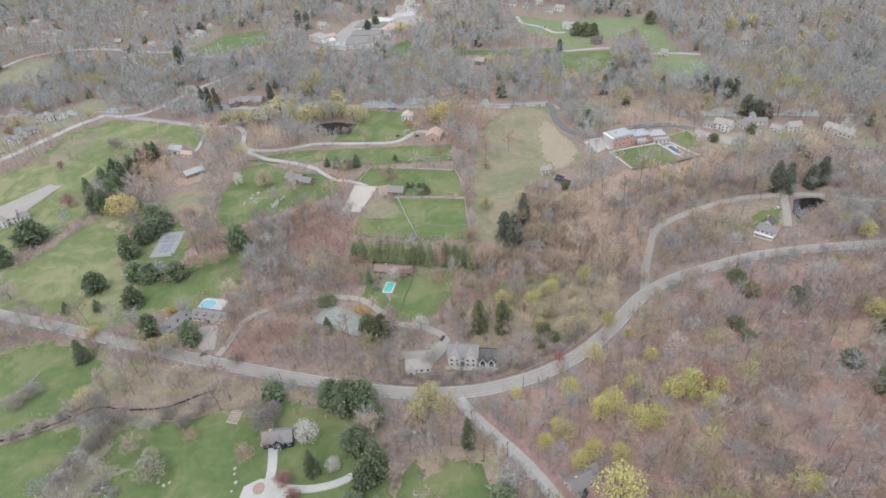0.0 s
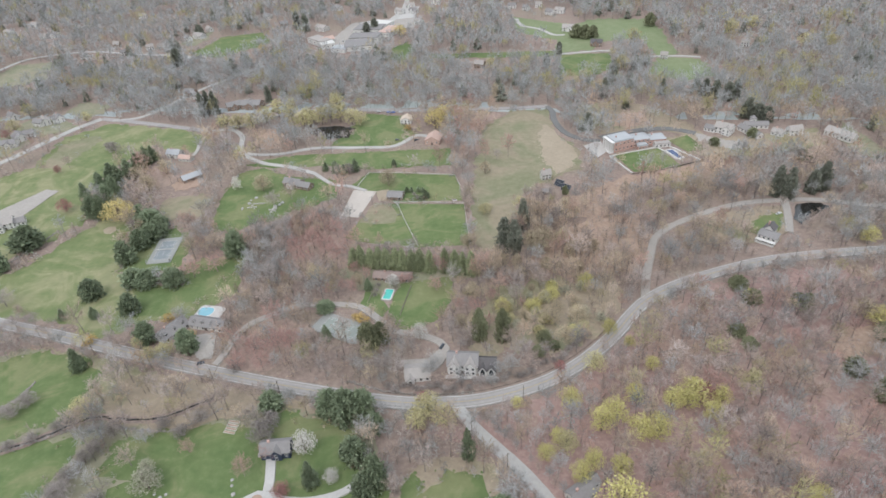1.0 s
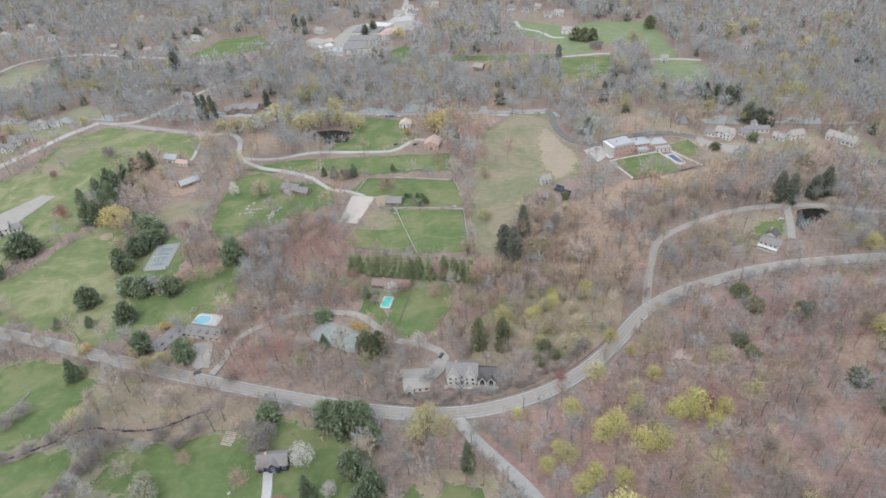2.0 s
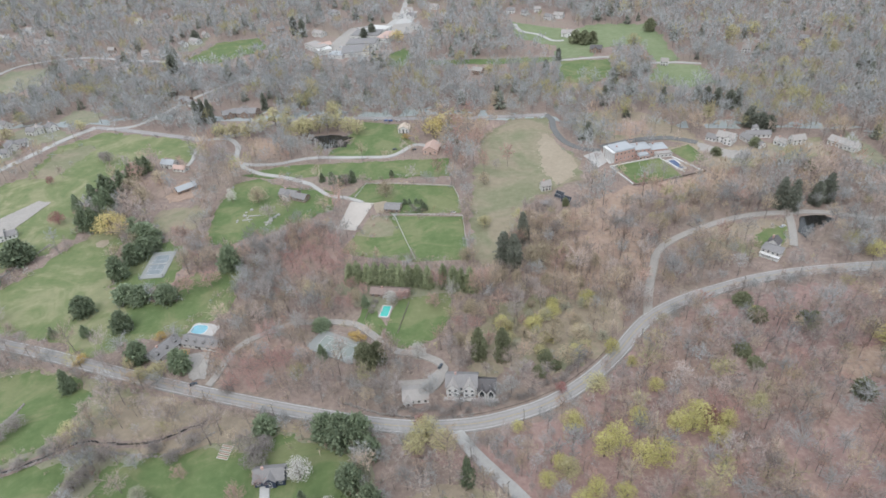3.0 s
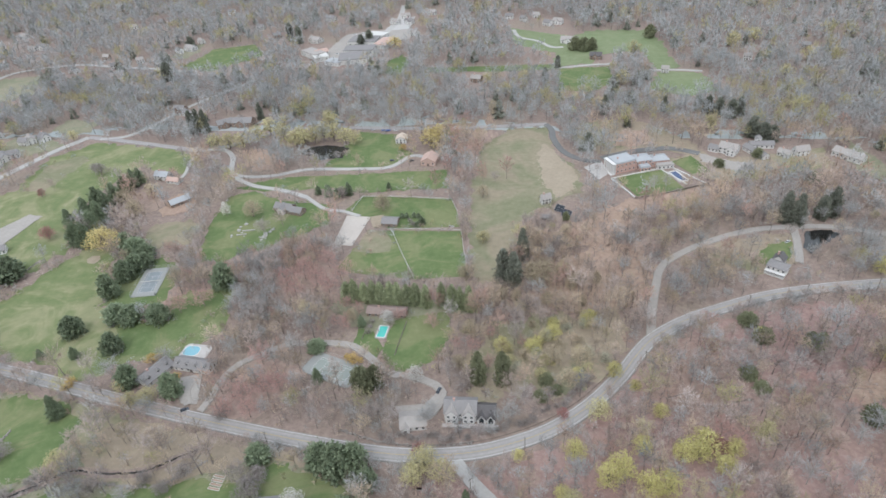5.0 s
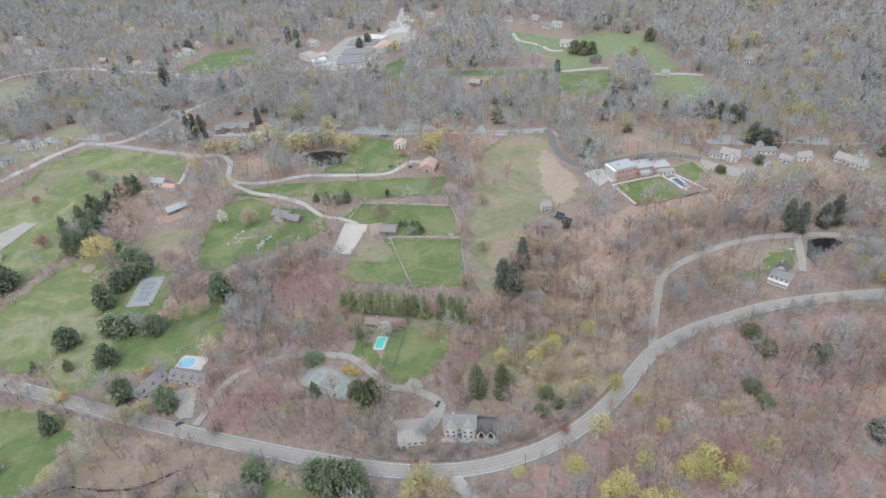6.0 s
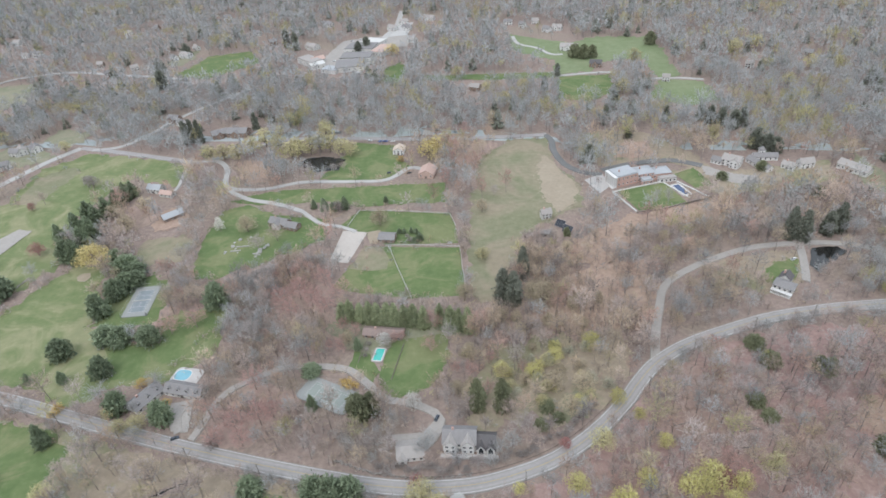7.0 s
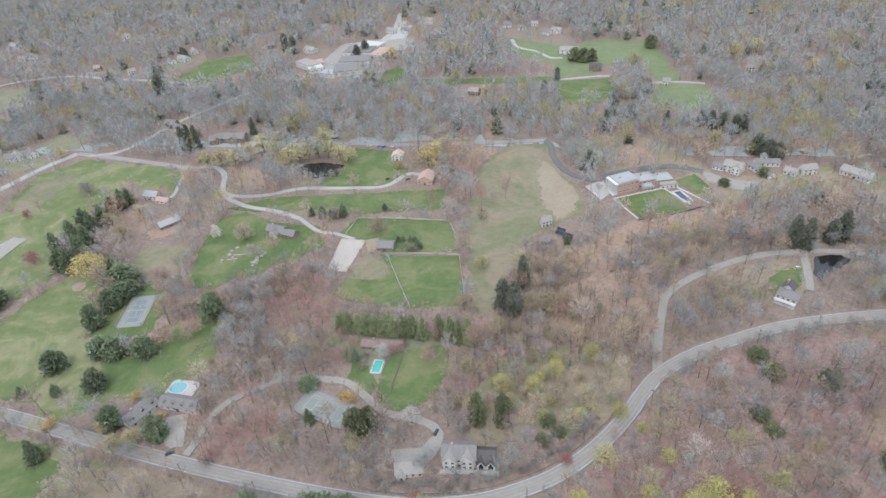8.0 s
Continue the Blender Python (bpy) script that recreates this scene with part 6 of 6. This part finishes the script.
for spot in [(-118.1, 360.3, 17.4, 20.5), (-102.8, 366.8, 14.4, 16.9), (-130.2, 350.4, 15.6, 18.3), (-108.4, 352.9, 15.6, 18.3), (-130.8, 248.2, 14.4, 16.3), (-119.1, 266.6, 14.9, 17), (-128, 367.9, 20.1, 23.6), (-114, 382.2, 16.4, 19.4), (-139, 361.2, 17.5, 20.6), (113.5, 225.2, 14.9, 16.5), (108.8, 232.9, 14.2, 14.8), (-110.9, 190.1, 8.3, 10.9), (15.7, 503.8, 23.8, 15), (-4.4, 494.3, 23.8, 13.7), (-43.8, 486.5, 23.7, 13.6), (-34.8, 508, 27, 14), (-28.2, 543.4, 25.5, 14.8), (-21.4, 611.9, 20.7, 16.1), (-136.9, 257.4, 18.5, 19), (-124.7, 261.9, 18.7, 19.1), (-144.2, 248.3, 15, 14.9), (-191.2, 342.5, 15, 20.1), (-205.3, 336.4, 15.4, 18.1), (-135.1, 287.3, 17.5, 20.2)]:
    tree("redbud", *spot)
for spot in [(-170.2, 556.3, 11.3, 10), (-158.7, 550.1, 11.2, 9.9), (-148.5, 549.1, 11.2, 9.9), (-139.9, 550.9, 11.2, 9.9), (-131.7, 555.4, 11.3, 9.9), (-165, 558.4, 10.4, 8.9), (-201.6, 166.8, 11.6, 16), (-178.1, 185, 14.9, 13.9), (-177.1, 198.7, 11, 11.6), (213.3, 378.2, 12.8, 10.2), (220.2, 379.3, 13.7, 10.2), (228.5, 384.8, 12.9, 10.3), (214.9, 373.8, 12.7, 10.2), (231.7, 372.9, 13.9, 15.5), (-272.5, 274.4, 18.9, 12.7), (-262, 269.1, 17.1, 12.5), (-227.7, 266, 17.1, 12.3), (-221, 263.5, 15.2, 10.2), (-178, 248.8, 14.2, 11.7), (-189.2, 251.2, 14.5, 11.2), (-288.5, 285.3, 15.7, 10.8), (77.5, 267.8, 22.8, 7.7), (59, 254.5, 18.4, 7.5)]:
    tree("bare", *spot)
for spot in [(-302.1, 285.6, 13, 14.5), (-397.1, 513.2, 15.5, 10.8), (-278.9, 540.2, 17.8, 13.2), (-295.3, 567.7, 16.4, 11.4), (-245.4, 525.1, 19.8, 18.3), (-252.4, 513.8, 19.6, 18), (-238.7, 490.2, 20.9, 18.4), (-163.2, 439.8, 17.4, 15.9), (-173.9, 426.7, 17, 15.6), (-161.8, 474.1, 15.4, 14.8), (5.6, 499.1, 11.1, 10), (196.6, 332.1, 14.3, 15.9), (211.2, 334, 14.3, 15.9), (225.3, 334.7, 14.9, 16.6), (239.7, 336, 14.9, 16.6), (181.6, 329, 13, 14.4), (-23.7, 235, 10.7, 9.1), (-8.4, 233.2, 10.7, 9.1), (-2.4, 234.8, 10.7, 9.1), (-32.9, 235.1, 11, 8.6), (2.3, 242.2, 12.8, 10.5), (-107.9, 222.8, 14.2, 10.3), (-95.1, 220.7, 14.2, 10.2), (-53.3, 200.4, 15.9, 11.2)]:
    tree("bare", *spot)
for spot in [(-47.5, 187, 18.4, 10.8), (-50.4, 177.6, 16.4, 9.5), (-58, 214.8, 12.5, 9.9), (-36.5, 242.7, 12.6, 11.2), (-23.7, 474.5, 17.9, 16.4), (-18.5, 454.2, 15.7, 14), (-107.9, 480.7, 11.7, 11.8), (-53.4, 481.9, 11.4, 12.8), (-48.1, 476.3, 8.7, 9.7), (-145.3, 262.2, 12.4, 13.4), (92.9, 508.8, 9.4, 8), (9.3, 264.4, 15.4, 16.2), (15.2, 255.1, 15.2, 15.8), (19.4, 246.3, 13.8, 14.3), (8.6, 246.4, 12, 12.4), (-325.2, 308.9, 13.4, 19.1), (-341.9, 315.4, 13.6, 19.4)]:
    tree("bare", *spot)
for spot in [(-269.7, 587.4, 18, 19.7), (-256.3, 589, 17.7, 21.1), (-241.4, 587.5, 17.4, 22.4), (-230.9, 601, 19.4, 21.3), (-221.4, 615, 21.4, 20.2), (-205.1, 604.3, 18.2, 19.9), (-187.2, 585.1, 18.9, 20.8), (-179.4, 587.2, 18.9, 20.8), (-169.8, 591.9, 20.4, 20.9), (-160.6, 623.9, 22.7, 21.7), (-151.7, 595.9, 20.5, 21), (-138.6, 588.8, 17.4, 20.8), (-129.8, 585.1, 16.1, 19.3), (-185.1, 596.4, 18.2, 18.3), (-161.4, 596.9, 20.8, 19.6), (-214, 639.3, 12.8, 13.4), (22.1, 693.6, 17.7, 15.4), (43, 725.3, 18.3, 16), (3.3, 730.9, 17.1, 14.5), (368.7, 758.9, 17.8, 20.8), (-218.2, 215.5, 14.3, 14.6), (-522.7, 649.7, 16, 18.7), (-508.7, 601.5, 16.3, 19.1), (-441, 625.2, 12.8, 15)]:
    tree("willow", *spot)
for spot in [(303.1, 816.6, 22.4, 22.3), (322.7, 704.5, 18.2, 19.6), (337.1, 835.6, 19.6, 20.9), (-31.9, 789.6, 16.4, 17.2), (151, 710, 18.8, 18.6), (181.4, 801.5, 22.5, 20.5), (209.7, 586.6, 14.9, 14.5), (-34.5, 214.7, 16.1, 17.4), (-39.7, 207.4, 14.8, 13.7), (-25.5, 209.2, 14.8, 13.7), (52.9, 245.8, 13.1, 14.7), (32.1, 193.7, 14.4, 13), (127.3, 228.9, 16.7, 13.9), (-212.6, 268.2, 9.3, 9.9), (-202.7, 258.4, 8.4, 12.1), (-193.2, 260.6, 9.6, 13.7), (-4.7, 408.5, 10.4, 12.5)]:
    tree("willow", *spot)
for spot in [(-93.1, 192.9, 14.6, 13.5), (-43.6, 272.1, 12.5, 10.7), (-76.7, 177.4, 7.5, 8.6), (-65.2, 322.6, 9.5, 10.4), (-214.8, 457.4, 14.7, 8.9)]:
    tree("blossom", *spot)
for spot in [(-204.4, 291, 6.5, 9.4), (-201.2, 293.1, 4.5, 6.5), (-81.7, 288.2, 6.3, 9.1), (-84.9, 290.4, 4.4, 6.3), (-77.5, 288.1, 3.9, 5.6), (-245.7, 272.9, 5.9, 8.4), (-79.1, 567.7, 7, 10), (-183.9, 276.8, 4.9, 7), (-247.2, 268.9, 4.4, 6.2)]:
    tree("forsythia", *spot)
for spot in [(-353.2, 431.5, 12.7, 14.3), (-98.1, 168.9, 9.8, 9.4), (-38.3, 225.5, 5.9, 7.8), (-92.2, 161.1, 7.5, 8.7), (-402, 502.1, 8.8, 8.5), (-508.9, 587.1, 10.9, 12), (34.7, 246.1, 7.1, 7.4), (103.8, 225.2, 10.1, 14.4)]:
    tree("maroon", *spot)
for spot in [(-191.9, 455.9, 15.5, 18), (144, 363, 11.1, 12.8), (33.9, 354, 23.7, 21.4), (26.6, 361.2, 15.6, 15.6), (8.2, 639.9, 18, 15.9), (-4.5, 473.1, 12.3, 11.6), (55.6, 413.4, 10.7, 12.3), (-85.2, 458.7, 15.6, 16.7), (-293.5, 494.2, 14.8, 17.1), (-295.4, 462.7, 15.9, 18.5), (-316.2, 484.9, 14.6, 16.9), (-16.9, 363.1, 13.5, 13.2), (48.3, 283.1, 15.1, 14.8), (33.4, 283.4, 15.2, 14.8), (40.1, 268.5, 11.7, 12.9)]:
    tree("tan", *spot)
for spot in [(-116.8, 200.4, 14, 14.3), (-115, 209.4, 9.7, 11.7), (-255.6, 223.7, 8.8, 12.5), (-260.4, 215.7, 8.6, 12.3), (-123.2, 481.8, 10.6, 11.9), (-72.8, 358.4, 11.3, 10.4), (-100.1, 171.2, 3.7, 5.3), (-147.5, 248.4, 6.8, 9.7), (-365.9, 541.2, 13, 14.5), (-375.5, 548.3, 10.1, 11.3), (-266.8, 655.1, 8.9, 12.7), (-59.1, 433.4, 4.5, 6.4), (-62, 440, 3.2, 4.6)]:
    tree("gray", *spot)
for spot in [(183, 236.1, 16.1, 17.4), (187, 224.6, 19.4, 16.9), (171.3, 228.5, 14.9, 16), (138.4, 207, 18.8, 14.7), (107, 182.9, 15.6, 15.4), (159.1, 207, 16.1, 14.6), (166.8, 190.8, 14.8, 15.5), (143.3, 187.6, 16.3, 12.9), (96.9, 200.3, 15.9, 13.5), (-11.2, 207.4, 16, 11.3), (-127.9, 287.1, 17.4, 14), (-156, 295.9, 15.8, 14.4), (-119.6, 297.7, 15.4, 15.8), (-222.9, 278.6, 15.9, 17.6), (-194.1, 288.6, 14.7, 14.3), (131.3, 471.3, 18.9, 9.4), (140.8, 472.6, 18.7, 10.3), (-117.9, 402.2, 16.8, 13.1), (-45.6, 209.3, 17.2, 12.6), (-33.6, 246.9, 13.9, 12.6)]:
    tree("sycamore", *spot)
hedge_rng = random.Random(9)
for k in range(15):
    u = k / 14
    if 0.66 < u < 0.76:
        continue
    tree("hedge", -94.5 + 81 * u + hedge_rng.uniform(-0.8, 0.8), 345.2 - 11 * u + hedge_rng.uniform(-1, 1), hedge_rng.uniform(15.5, 18.5) + 2.5 * u, hedge_rng.uniform(8, 10))
tree("redbud", -38.5, 337, 16, 9)

for spot in [(-163.5, 172.5, 13, 16.5), (-167.5, 181, 10, 9), (-116, 199, 8, 9)]:
    tree("sallow", *spot)
for spot in [(-206.5, 168, 9, 12), (-205.8, 177, 8, 11), (-202.5, 186.6, 8.5, 10), (-199.3, 193, 9, 10), (-196, 203, 10, 11), (-238, 199, 6, 9), (-247, 194, 6, 8), (-228, 206, 7, 8),
             (-186, 166, 5, 9), (-178, 163, 4, 7), (-160, 203, 7, 10), (-153, 212, 9, 10), (-171, 208, 8, 9), (-76, 312, 3.2, 4.2), (-75.4, 317, 3.4, 4.2), (-74.8, 322, 3.2, 4.2)]:
    tree("gray", *spot)
for spot in [(-119.5, 179.5, 15, 13), (-152, 193, 9, 10), (-37, 317.2, 10, 13), (-33, 333, 16, 9), (-59, 324, 9, 9), (-55, 326, 8, 8), (-84, 330, 11, 11), (-93, 335, 12, 12)]:
    tree("redbud", *spot)

for spot in [(-8.6, 270.4, 25, 9.5), (4.6, 270.2, 25, 9.5), (-72.5, 266, 19, 13), (-66, 270, 16, 11), (24, 258, 7, 8), (33, 263, 6, 8), (28, 270, 7, 9)]:
    tree("hemlock", *spot)
verge_rng = random.Random(23)
for i in range(2, len(main_line) - 2):
    p, q = main_line[i], main_line[i + 1]
    d = (q - p).normalized()
    for side in (-1, 1):
        off = side * verge_rng.uniform(8, 13)
        x, y = p.x - d.y * off, p.y + d.x * off
        if p.x < -60 and verge_rng.random() < (0.42 if side < 0 else 0.22) and abs(x + 172) > 16:
            tree("bare", x, y, verge_rng.uniform(8, 15), verge_rng.uniform(6, 10))
        elif p.x > 70 and verge_rng.random() < (0.6 if side < 0 else 0.3):
            tree("bare", p.x - d.y * off * 0.8, p.y + d.x * off * 0.8, verge_rng.uniform(8, 13), verge_rng.uniform(6, 10))
        elif -62 < p.x < 62 and side > 0:
            tree("gray", x, y, verge_rng.uniform(2.2, 4), verge_rng.uniform(4, 7))

for spot in [(-134.9, 484.8, 12, 8), (-127.3, 482.1, 10, 7), (-117.8, 485.7, 13, 8), (-84.3, 491.8, 8, 5), (-144.8, 488.8, 9, 6)]:
    tree("fir", *spot)

brush_rng = random.Random(31)
for k in range(34):
    a, r = brush_rng.uniform(0, math.tau), math.sqrt(brush_rng.random())
    x, y = 36 + 38 * r * math.cos(a), 291 + 27 * r * math.sin(a)
    if min(math.hypot(p.x - x, p.y - y) for p in main_line) > 10:
        tree(brush_rng.choice(("sallow", "sallow", "tan", "lime", "willow")), x, y, brush_rng.uniform(6, 11), brush_rng.uniform(6, 10))

for count, cx, cy, rx, ry, kinds in ((18, 0, 292, 22, 24, ("tan", "redbud", "bare")), (16, -112, 322, 30, 16, ("bare", "redbud", "tan")), (12, 40, 345, 40, 22, ("tan", "redbud", "tan"))):
    for k in range(count):
        a, r = brush_rng.uniform(0, math.tau), math.sqrt(brush_rng.random())
        x, y = cx + rx * r * math.cos(a), cy + ry * r * math.sin(a)
        if min(math.hypot(u - x, v - y) - w for u, v, w in ROAD_POINTS) > 5 and min(math.hypot(u - x, v - y) - w for u, v, w in SPOTS) > 1:
            tree(brush_rng.choice(kinds), x, y, brush_rng.uniform(10, 15), brush_rng.uniform(7, 11))

for i in range(3, len(side_line) - 1):
    p, q = side_line[i], side_line[i + 1]
    d = (q - p).normalized()
    for side in (-1, 1):
        off = side * verge_rng.uniform(5, 7)
        if verge_rng.random() < 0.6:
            tree("bare", p.x - d.y * off, p.y + d.x * off, verge_rng.uniform(9, 14), verge_rng.uniform(4, 6.5))

# ---- woodland: bare trees too many to count ----
thin_rng = np.random.default_rng(6)


def inside(poly, p):
    x, y = p[:, 0], p[:, 1]
    hit = np.zeros(len(p), dtype=bool)
    for (x0, y0), (x1, y1) in zip(poly, np.roll(poly, -1, 0)):
        hit ^= ((y0 > y) != (y1 > y)) & (x < (x1 - x0) * (y - y0) / (y1 - y0 + 1e-9) + x0)
    return hit


def free(p, margin, loose=True):
    """Which of the places lie off lawns, roads, houses and single trees."""
    ok = np.ones(len(p), dtype=bool)
    for poly, kind in KEEP_CLEAR:
        lo, hi = poly.min(0), poly.max(0)
        if kind in ("scrub", "clearing") and not loose:
            continue
        near_it = np.nonzero(((p > lo) & (p < hi)).all(1))[0]
        if len(near_it):
            within = near_it[inside(poly, p[near_it])]
            thin = {"scrub": 0.5, "clearing": 0.6}.get(kind, 1.0)
            ok[within[thin_rng.random(len(within)) < thin]] = False
    for x, y, h in ROAD_POINTS:
        ok &= (p[:, 0] - x) ** 2 + (p[:, 1] - y) ** 2 > (h + margin) ** 2
    for x, y, r in SPOTS:
        ok &= (p[:, 0] - x) ** 2 + (p[:, 1] - y) ** 2 > r * r
    return ok


def off_sightlines(p, height):
    """Thins trees hiding open ground, roads and gardens from the camera, tall ones most."""
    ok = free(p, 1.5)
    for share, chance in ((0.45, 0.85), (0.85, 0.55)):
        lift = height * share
        # where the sight line from a mid-path camera point over the tree lands
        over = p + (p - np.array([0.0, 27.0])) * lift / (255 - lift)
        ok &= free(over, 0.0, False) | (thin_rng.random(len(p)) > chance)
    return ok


def field(p, scale, seed):
    return np.array([noise.noise((x * scale, y * scale, seed)) for x, y in p])


def scatter(rng, y0, y1, spacing, density, height=15.0):
    """Jittered places in the band between two distances, wide enough for the view."""
    gx, gy = np.meshgrid(np.arange(-1250, 760, spacing), np.arange(y0, y1, spacing))
    p = np.c_[gx.ravel(), gy.ravel()] + rng.uniform(-0.48, 0.48, (gx.size, 2)) * spacing
    p = p[(p[:, 0] > -110 - 0.80 * p[:, 1]) & (p[:, 0] < 90 + 0.62 * p[:, 1])]
    keep = rng.random(len(p)) < density + 0.35 * field(p, 0.012, 4.0)
    p = p[keep]
    return p[off_sightlines(p, height)]


def tone_of(rng, p):
    """Tree colour by the kind of wood it stands in. Far tones imitate haze."""
    n = field(p, 0.016, 11.0) + 0.4 * rng.normal(size=len(p))
    tan = field(p, 0.009, 31.0)
    tone = np.where(n > 0.66, 0.85, np.where(n > 0.12 - 0.5 * tan, 0.5, np.where(n > -0.25, 0.3, np.where(n < -0.78, 0.7, 0.08))))
    east = (p[:, 0] > 0.22 * p[:, 1] - 5) & (p[:, 1] < 330)
    tone = np.where(east & (tone == 0.5), np.where(rng.random(len(p)) < 0.35, 0.62, 0.33), tone)
    tone = np.where(east & (tone == 0.08) & (rng.random(len(p)) < 0.5), rng.choice([0.36, 0.5, 0.68], len(p)), tone)
    brush = (np.hypot((p[:, 0] - 35) / 70, (p[:, 1] - 305) / 45) < 1) & (rng.random(len(p)) < 0.55)
    tone = np.where(brush, rng.choice([0.78, 0.6, 0.5, 0.4], len(p)), tone)
    # distant trees drop to pale grey: aerial haze put into their colour
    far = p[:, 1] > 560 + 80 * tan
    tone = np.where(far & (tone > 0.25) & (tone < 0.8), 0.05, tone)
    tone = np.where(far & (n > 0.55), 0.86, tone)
    for x, y, rx, ry, mean, spread in STANDS:
        here = (np.hypot((p[:, 0] - x) / rx, (p[:, 1] - y) / ry) < 1) & (rng.random(len(p)) < 0.75)
        tone = np.where(here, mean + spread * rng.normal(size=len(p)), tone)
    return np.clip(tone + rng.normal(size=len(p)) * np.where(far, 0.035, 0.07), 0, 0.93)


# stands of one kind of wood: x, y, half width, half depth, tone, spread
STANDS = [(-134, 272, 30, 26, 0.5, 0.1), (-150, 300, 22, 18, 0.42, 0.1), (-134, 376, 24, 20, 0.67, 0.05), (-108, 352, 34, 16, 0.45, 0.1), (-158, 362, 16, 40, 0.16, 0.08), (47, 336, 46, 28, 0.47, 0.08),
          (36, 383, 26, 22, 0.52, 0.06), (82, 362, 30, 30, 0.46, 0.08), (-56, 250, 22, 14, 0.2, 0.08), (2, 284, 22, 24, 0.45, 0.1), (222, 360, 36, 24, 0.1, 0.06), (143, 458, 46, 22, 0.5, 0.08),
          (-305, 484, 18, 28, 0.6, 0.08), (-215, 352, 16, 22, 0.55, 0.1), (-4, 565, 26, 52, 0.6, 0.07), (-248, 520, 20, 40, 0.16, 0.06), (190, 300, 60, 28, 0.34, 0.1), (150, 225, 60, 40, 0.42, 0.12)]
wood_rng = np.random.default_rng(12)
NEAR = [bare_tree_arrays(wood_rng, 15.5, 4.9, 9, 310, 1.6, 0.15, 3, 0.43) for _ in range(14)]
MIDDLE = [bare_tree_arrays(wood_rng, 17.0, 5.4, 6, 150, 2.0, 0.36, 3, 0.34, 1.0, True, 0.32) for _ in range(10)]
FAR = [bare_tree_arrays(wood_rng, 18.0, 5.9, 7, 64, 2.5, 0.75, 3, 0.32, 1.0, True, 0.2) for _ in range(12)]
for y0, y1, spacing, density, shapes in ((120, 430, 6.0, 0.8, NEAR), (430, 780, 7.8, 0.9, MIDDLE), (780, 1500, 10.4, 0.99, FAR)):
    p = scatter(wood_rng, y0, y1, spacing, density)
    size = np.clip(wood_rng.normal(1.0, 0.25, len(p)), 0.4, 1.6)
    # beyond the near band paleness varies less, as haze would even it out
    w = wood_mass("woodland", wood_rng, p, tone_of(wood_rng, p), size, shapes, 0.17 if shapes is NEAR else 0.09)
    tagged(w, "leafless grey-brown woodland in early spring bud", "woods", "", "stuff")

# undergrowth: low bare shrubs between the trees and along the edges
SAPLING = [bare_tree_arrays(wood_rng, 8.0, 1.9, 4, 46, 1.2, 0.12, 3, 0.25) for _ in range(8)]
p = scatter(wood_rng, 130, 440, 5.6, 0.6, 7.0)
for x, y, rx, ry, mean, spread in STANDS[:8]:
    n = int(rx * ry * 0.26)
    ang, far_out = wood_rng.random(n) * math.tau, np.sqrt(wood_rng.random(n))
    q = np.c_[x + rx * far_out * np.cos(ang), y + ry * far_out * np.sin(ang)]
    p = np.vstack([p, q[free(q, 2.0)]])
w = wood_mass("saplings", wood_rng, p, tone_of(wood_rng, p), np.clip(wood_rng.normal(1.0, 0.3, len(p)), 0.4, 1.7), SAPLING)
tagged(w, "thin bare saplings filling the woods", "saplings", "", "stuff")
SHRUB = [bare_tree_arrays(wood_rng, 3.2, 2.4, 3, 26, 1.2, 0.22, 3, 0.1) for _ in range(8)]
p = scatter(wood_rng, 130, 460, 5.8, 0.74, 2.0)
edges = [(np.array(a) * (1 - u) + np.array(b) * u) + wood_rng.normal(size=2) * 2.0 for poly, kind in KEEP_CLEAR if kind in ("lawn", "meadow", "dry_grass") and len(poly) > 12
         for a, b in zip(poly, np.roll(poly, -1, 0)) for u in (0.2, 0.7) if wood_rng.random() < 0.2]
edges = np.array([q for q in edges if all((q[0] - x) ** 2 + (q[1] - y) ** 2 > (h + 1.5) ** 2 for x, y, h in ROAD_POINTS)])
p = np.vstack([p, edges])
w = wood_mass("undergrowth", wood_rng, p, tone_of(wood_rng, p), np.clip(wood_rng.normal(1.0, 0.3, len(p)), 0.4, 1.8), SHRUB)
tagged(w, "low bare brown shrubs under the trees", "shrubs", "", "stuff")

# dark conifers standing singly through the far woods
def conifer_arrays(rng, h, r, tiers):
    base, way, size = [], [], []
    for t in range(tiers):
        u = t / tiers
        reach = r * (1 - u) ** 0.8 + 0.3
        for k in range(7):
            a = k * 0.9 + t + rng.random()
            d = np.array([math.cos(a), math.sin(a), 0.0])
            base.append(d * reach * 0.35 + (0, 0, h * (0.08 + 0.88 * u)))
            way.append(d + rng.normal(size=3) * 0.3 + (0, 0, 0.1))
            size.append(reach)
    v, f = slivers(rng, np.array(base), np.array(way), np.array(size) * 0.9, np.array(size) * 0.7 + 0.5)
    return v, f, np.zeros(len(f), dtype=np.int32)


p = scatter(wood_rng, 540, 1600, 22, 0.34)
p = p[field(p, 0.006, 21.0) > -0.1]
firs = wood_mass("conifers", wood_rng, p, np.zeros(len(p)), np.clip(wood_rng.normal(1.0, 0.25, len(p)), 0.5, 1.6), [conifer_arrays(wood_rng, 15, 4.2, 9) for _ in range(5)])
firs.data.materials[0] = SPRUCE
tagged(firs, "dark green conifers scattered through bare woods", "conifers", "", "stuff")
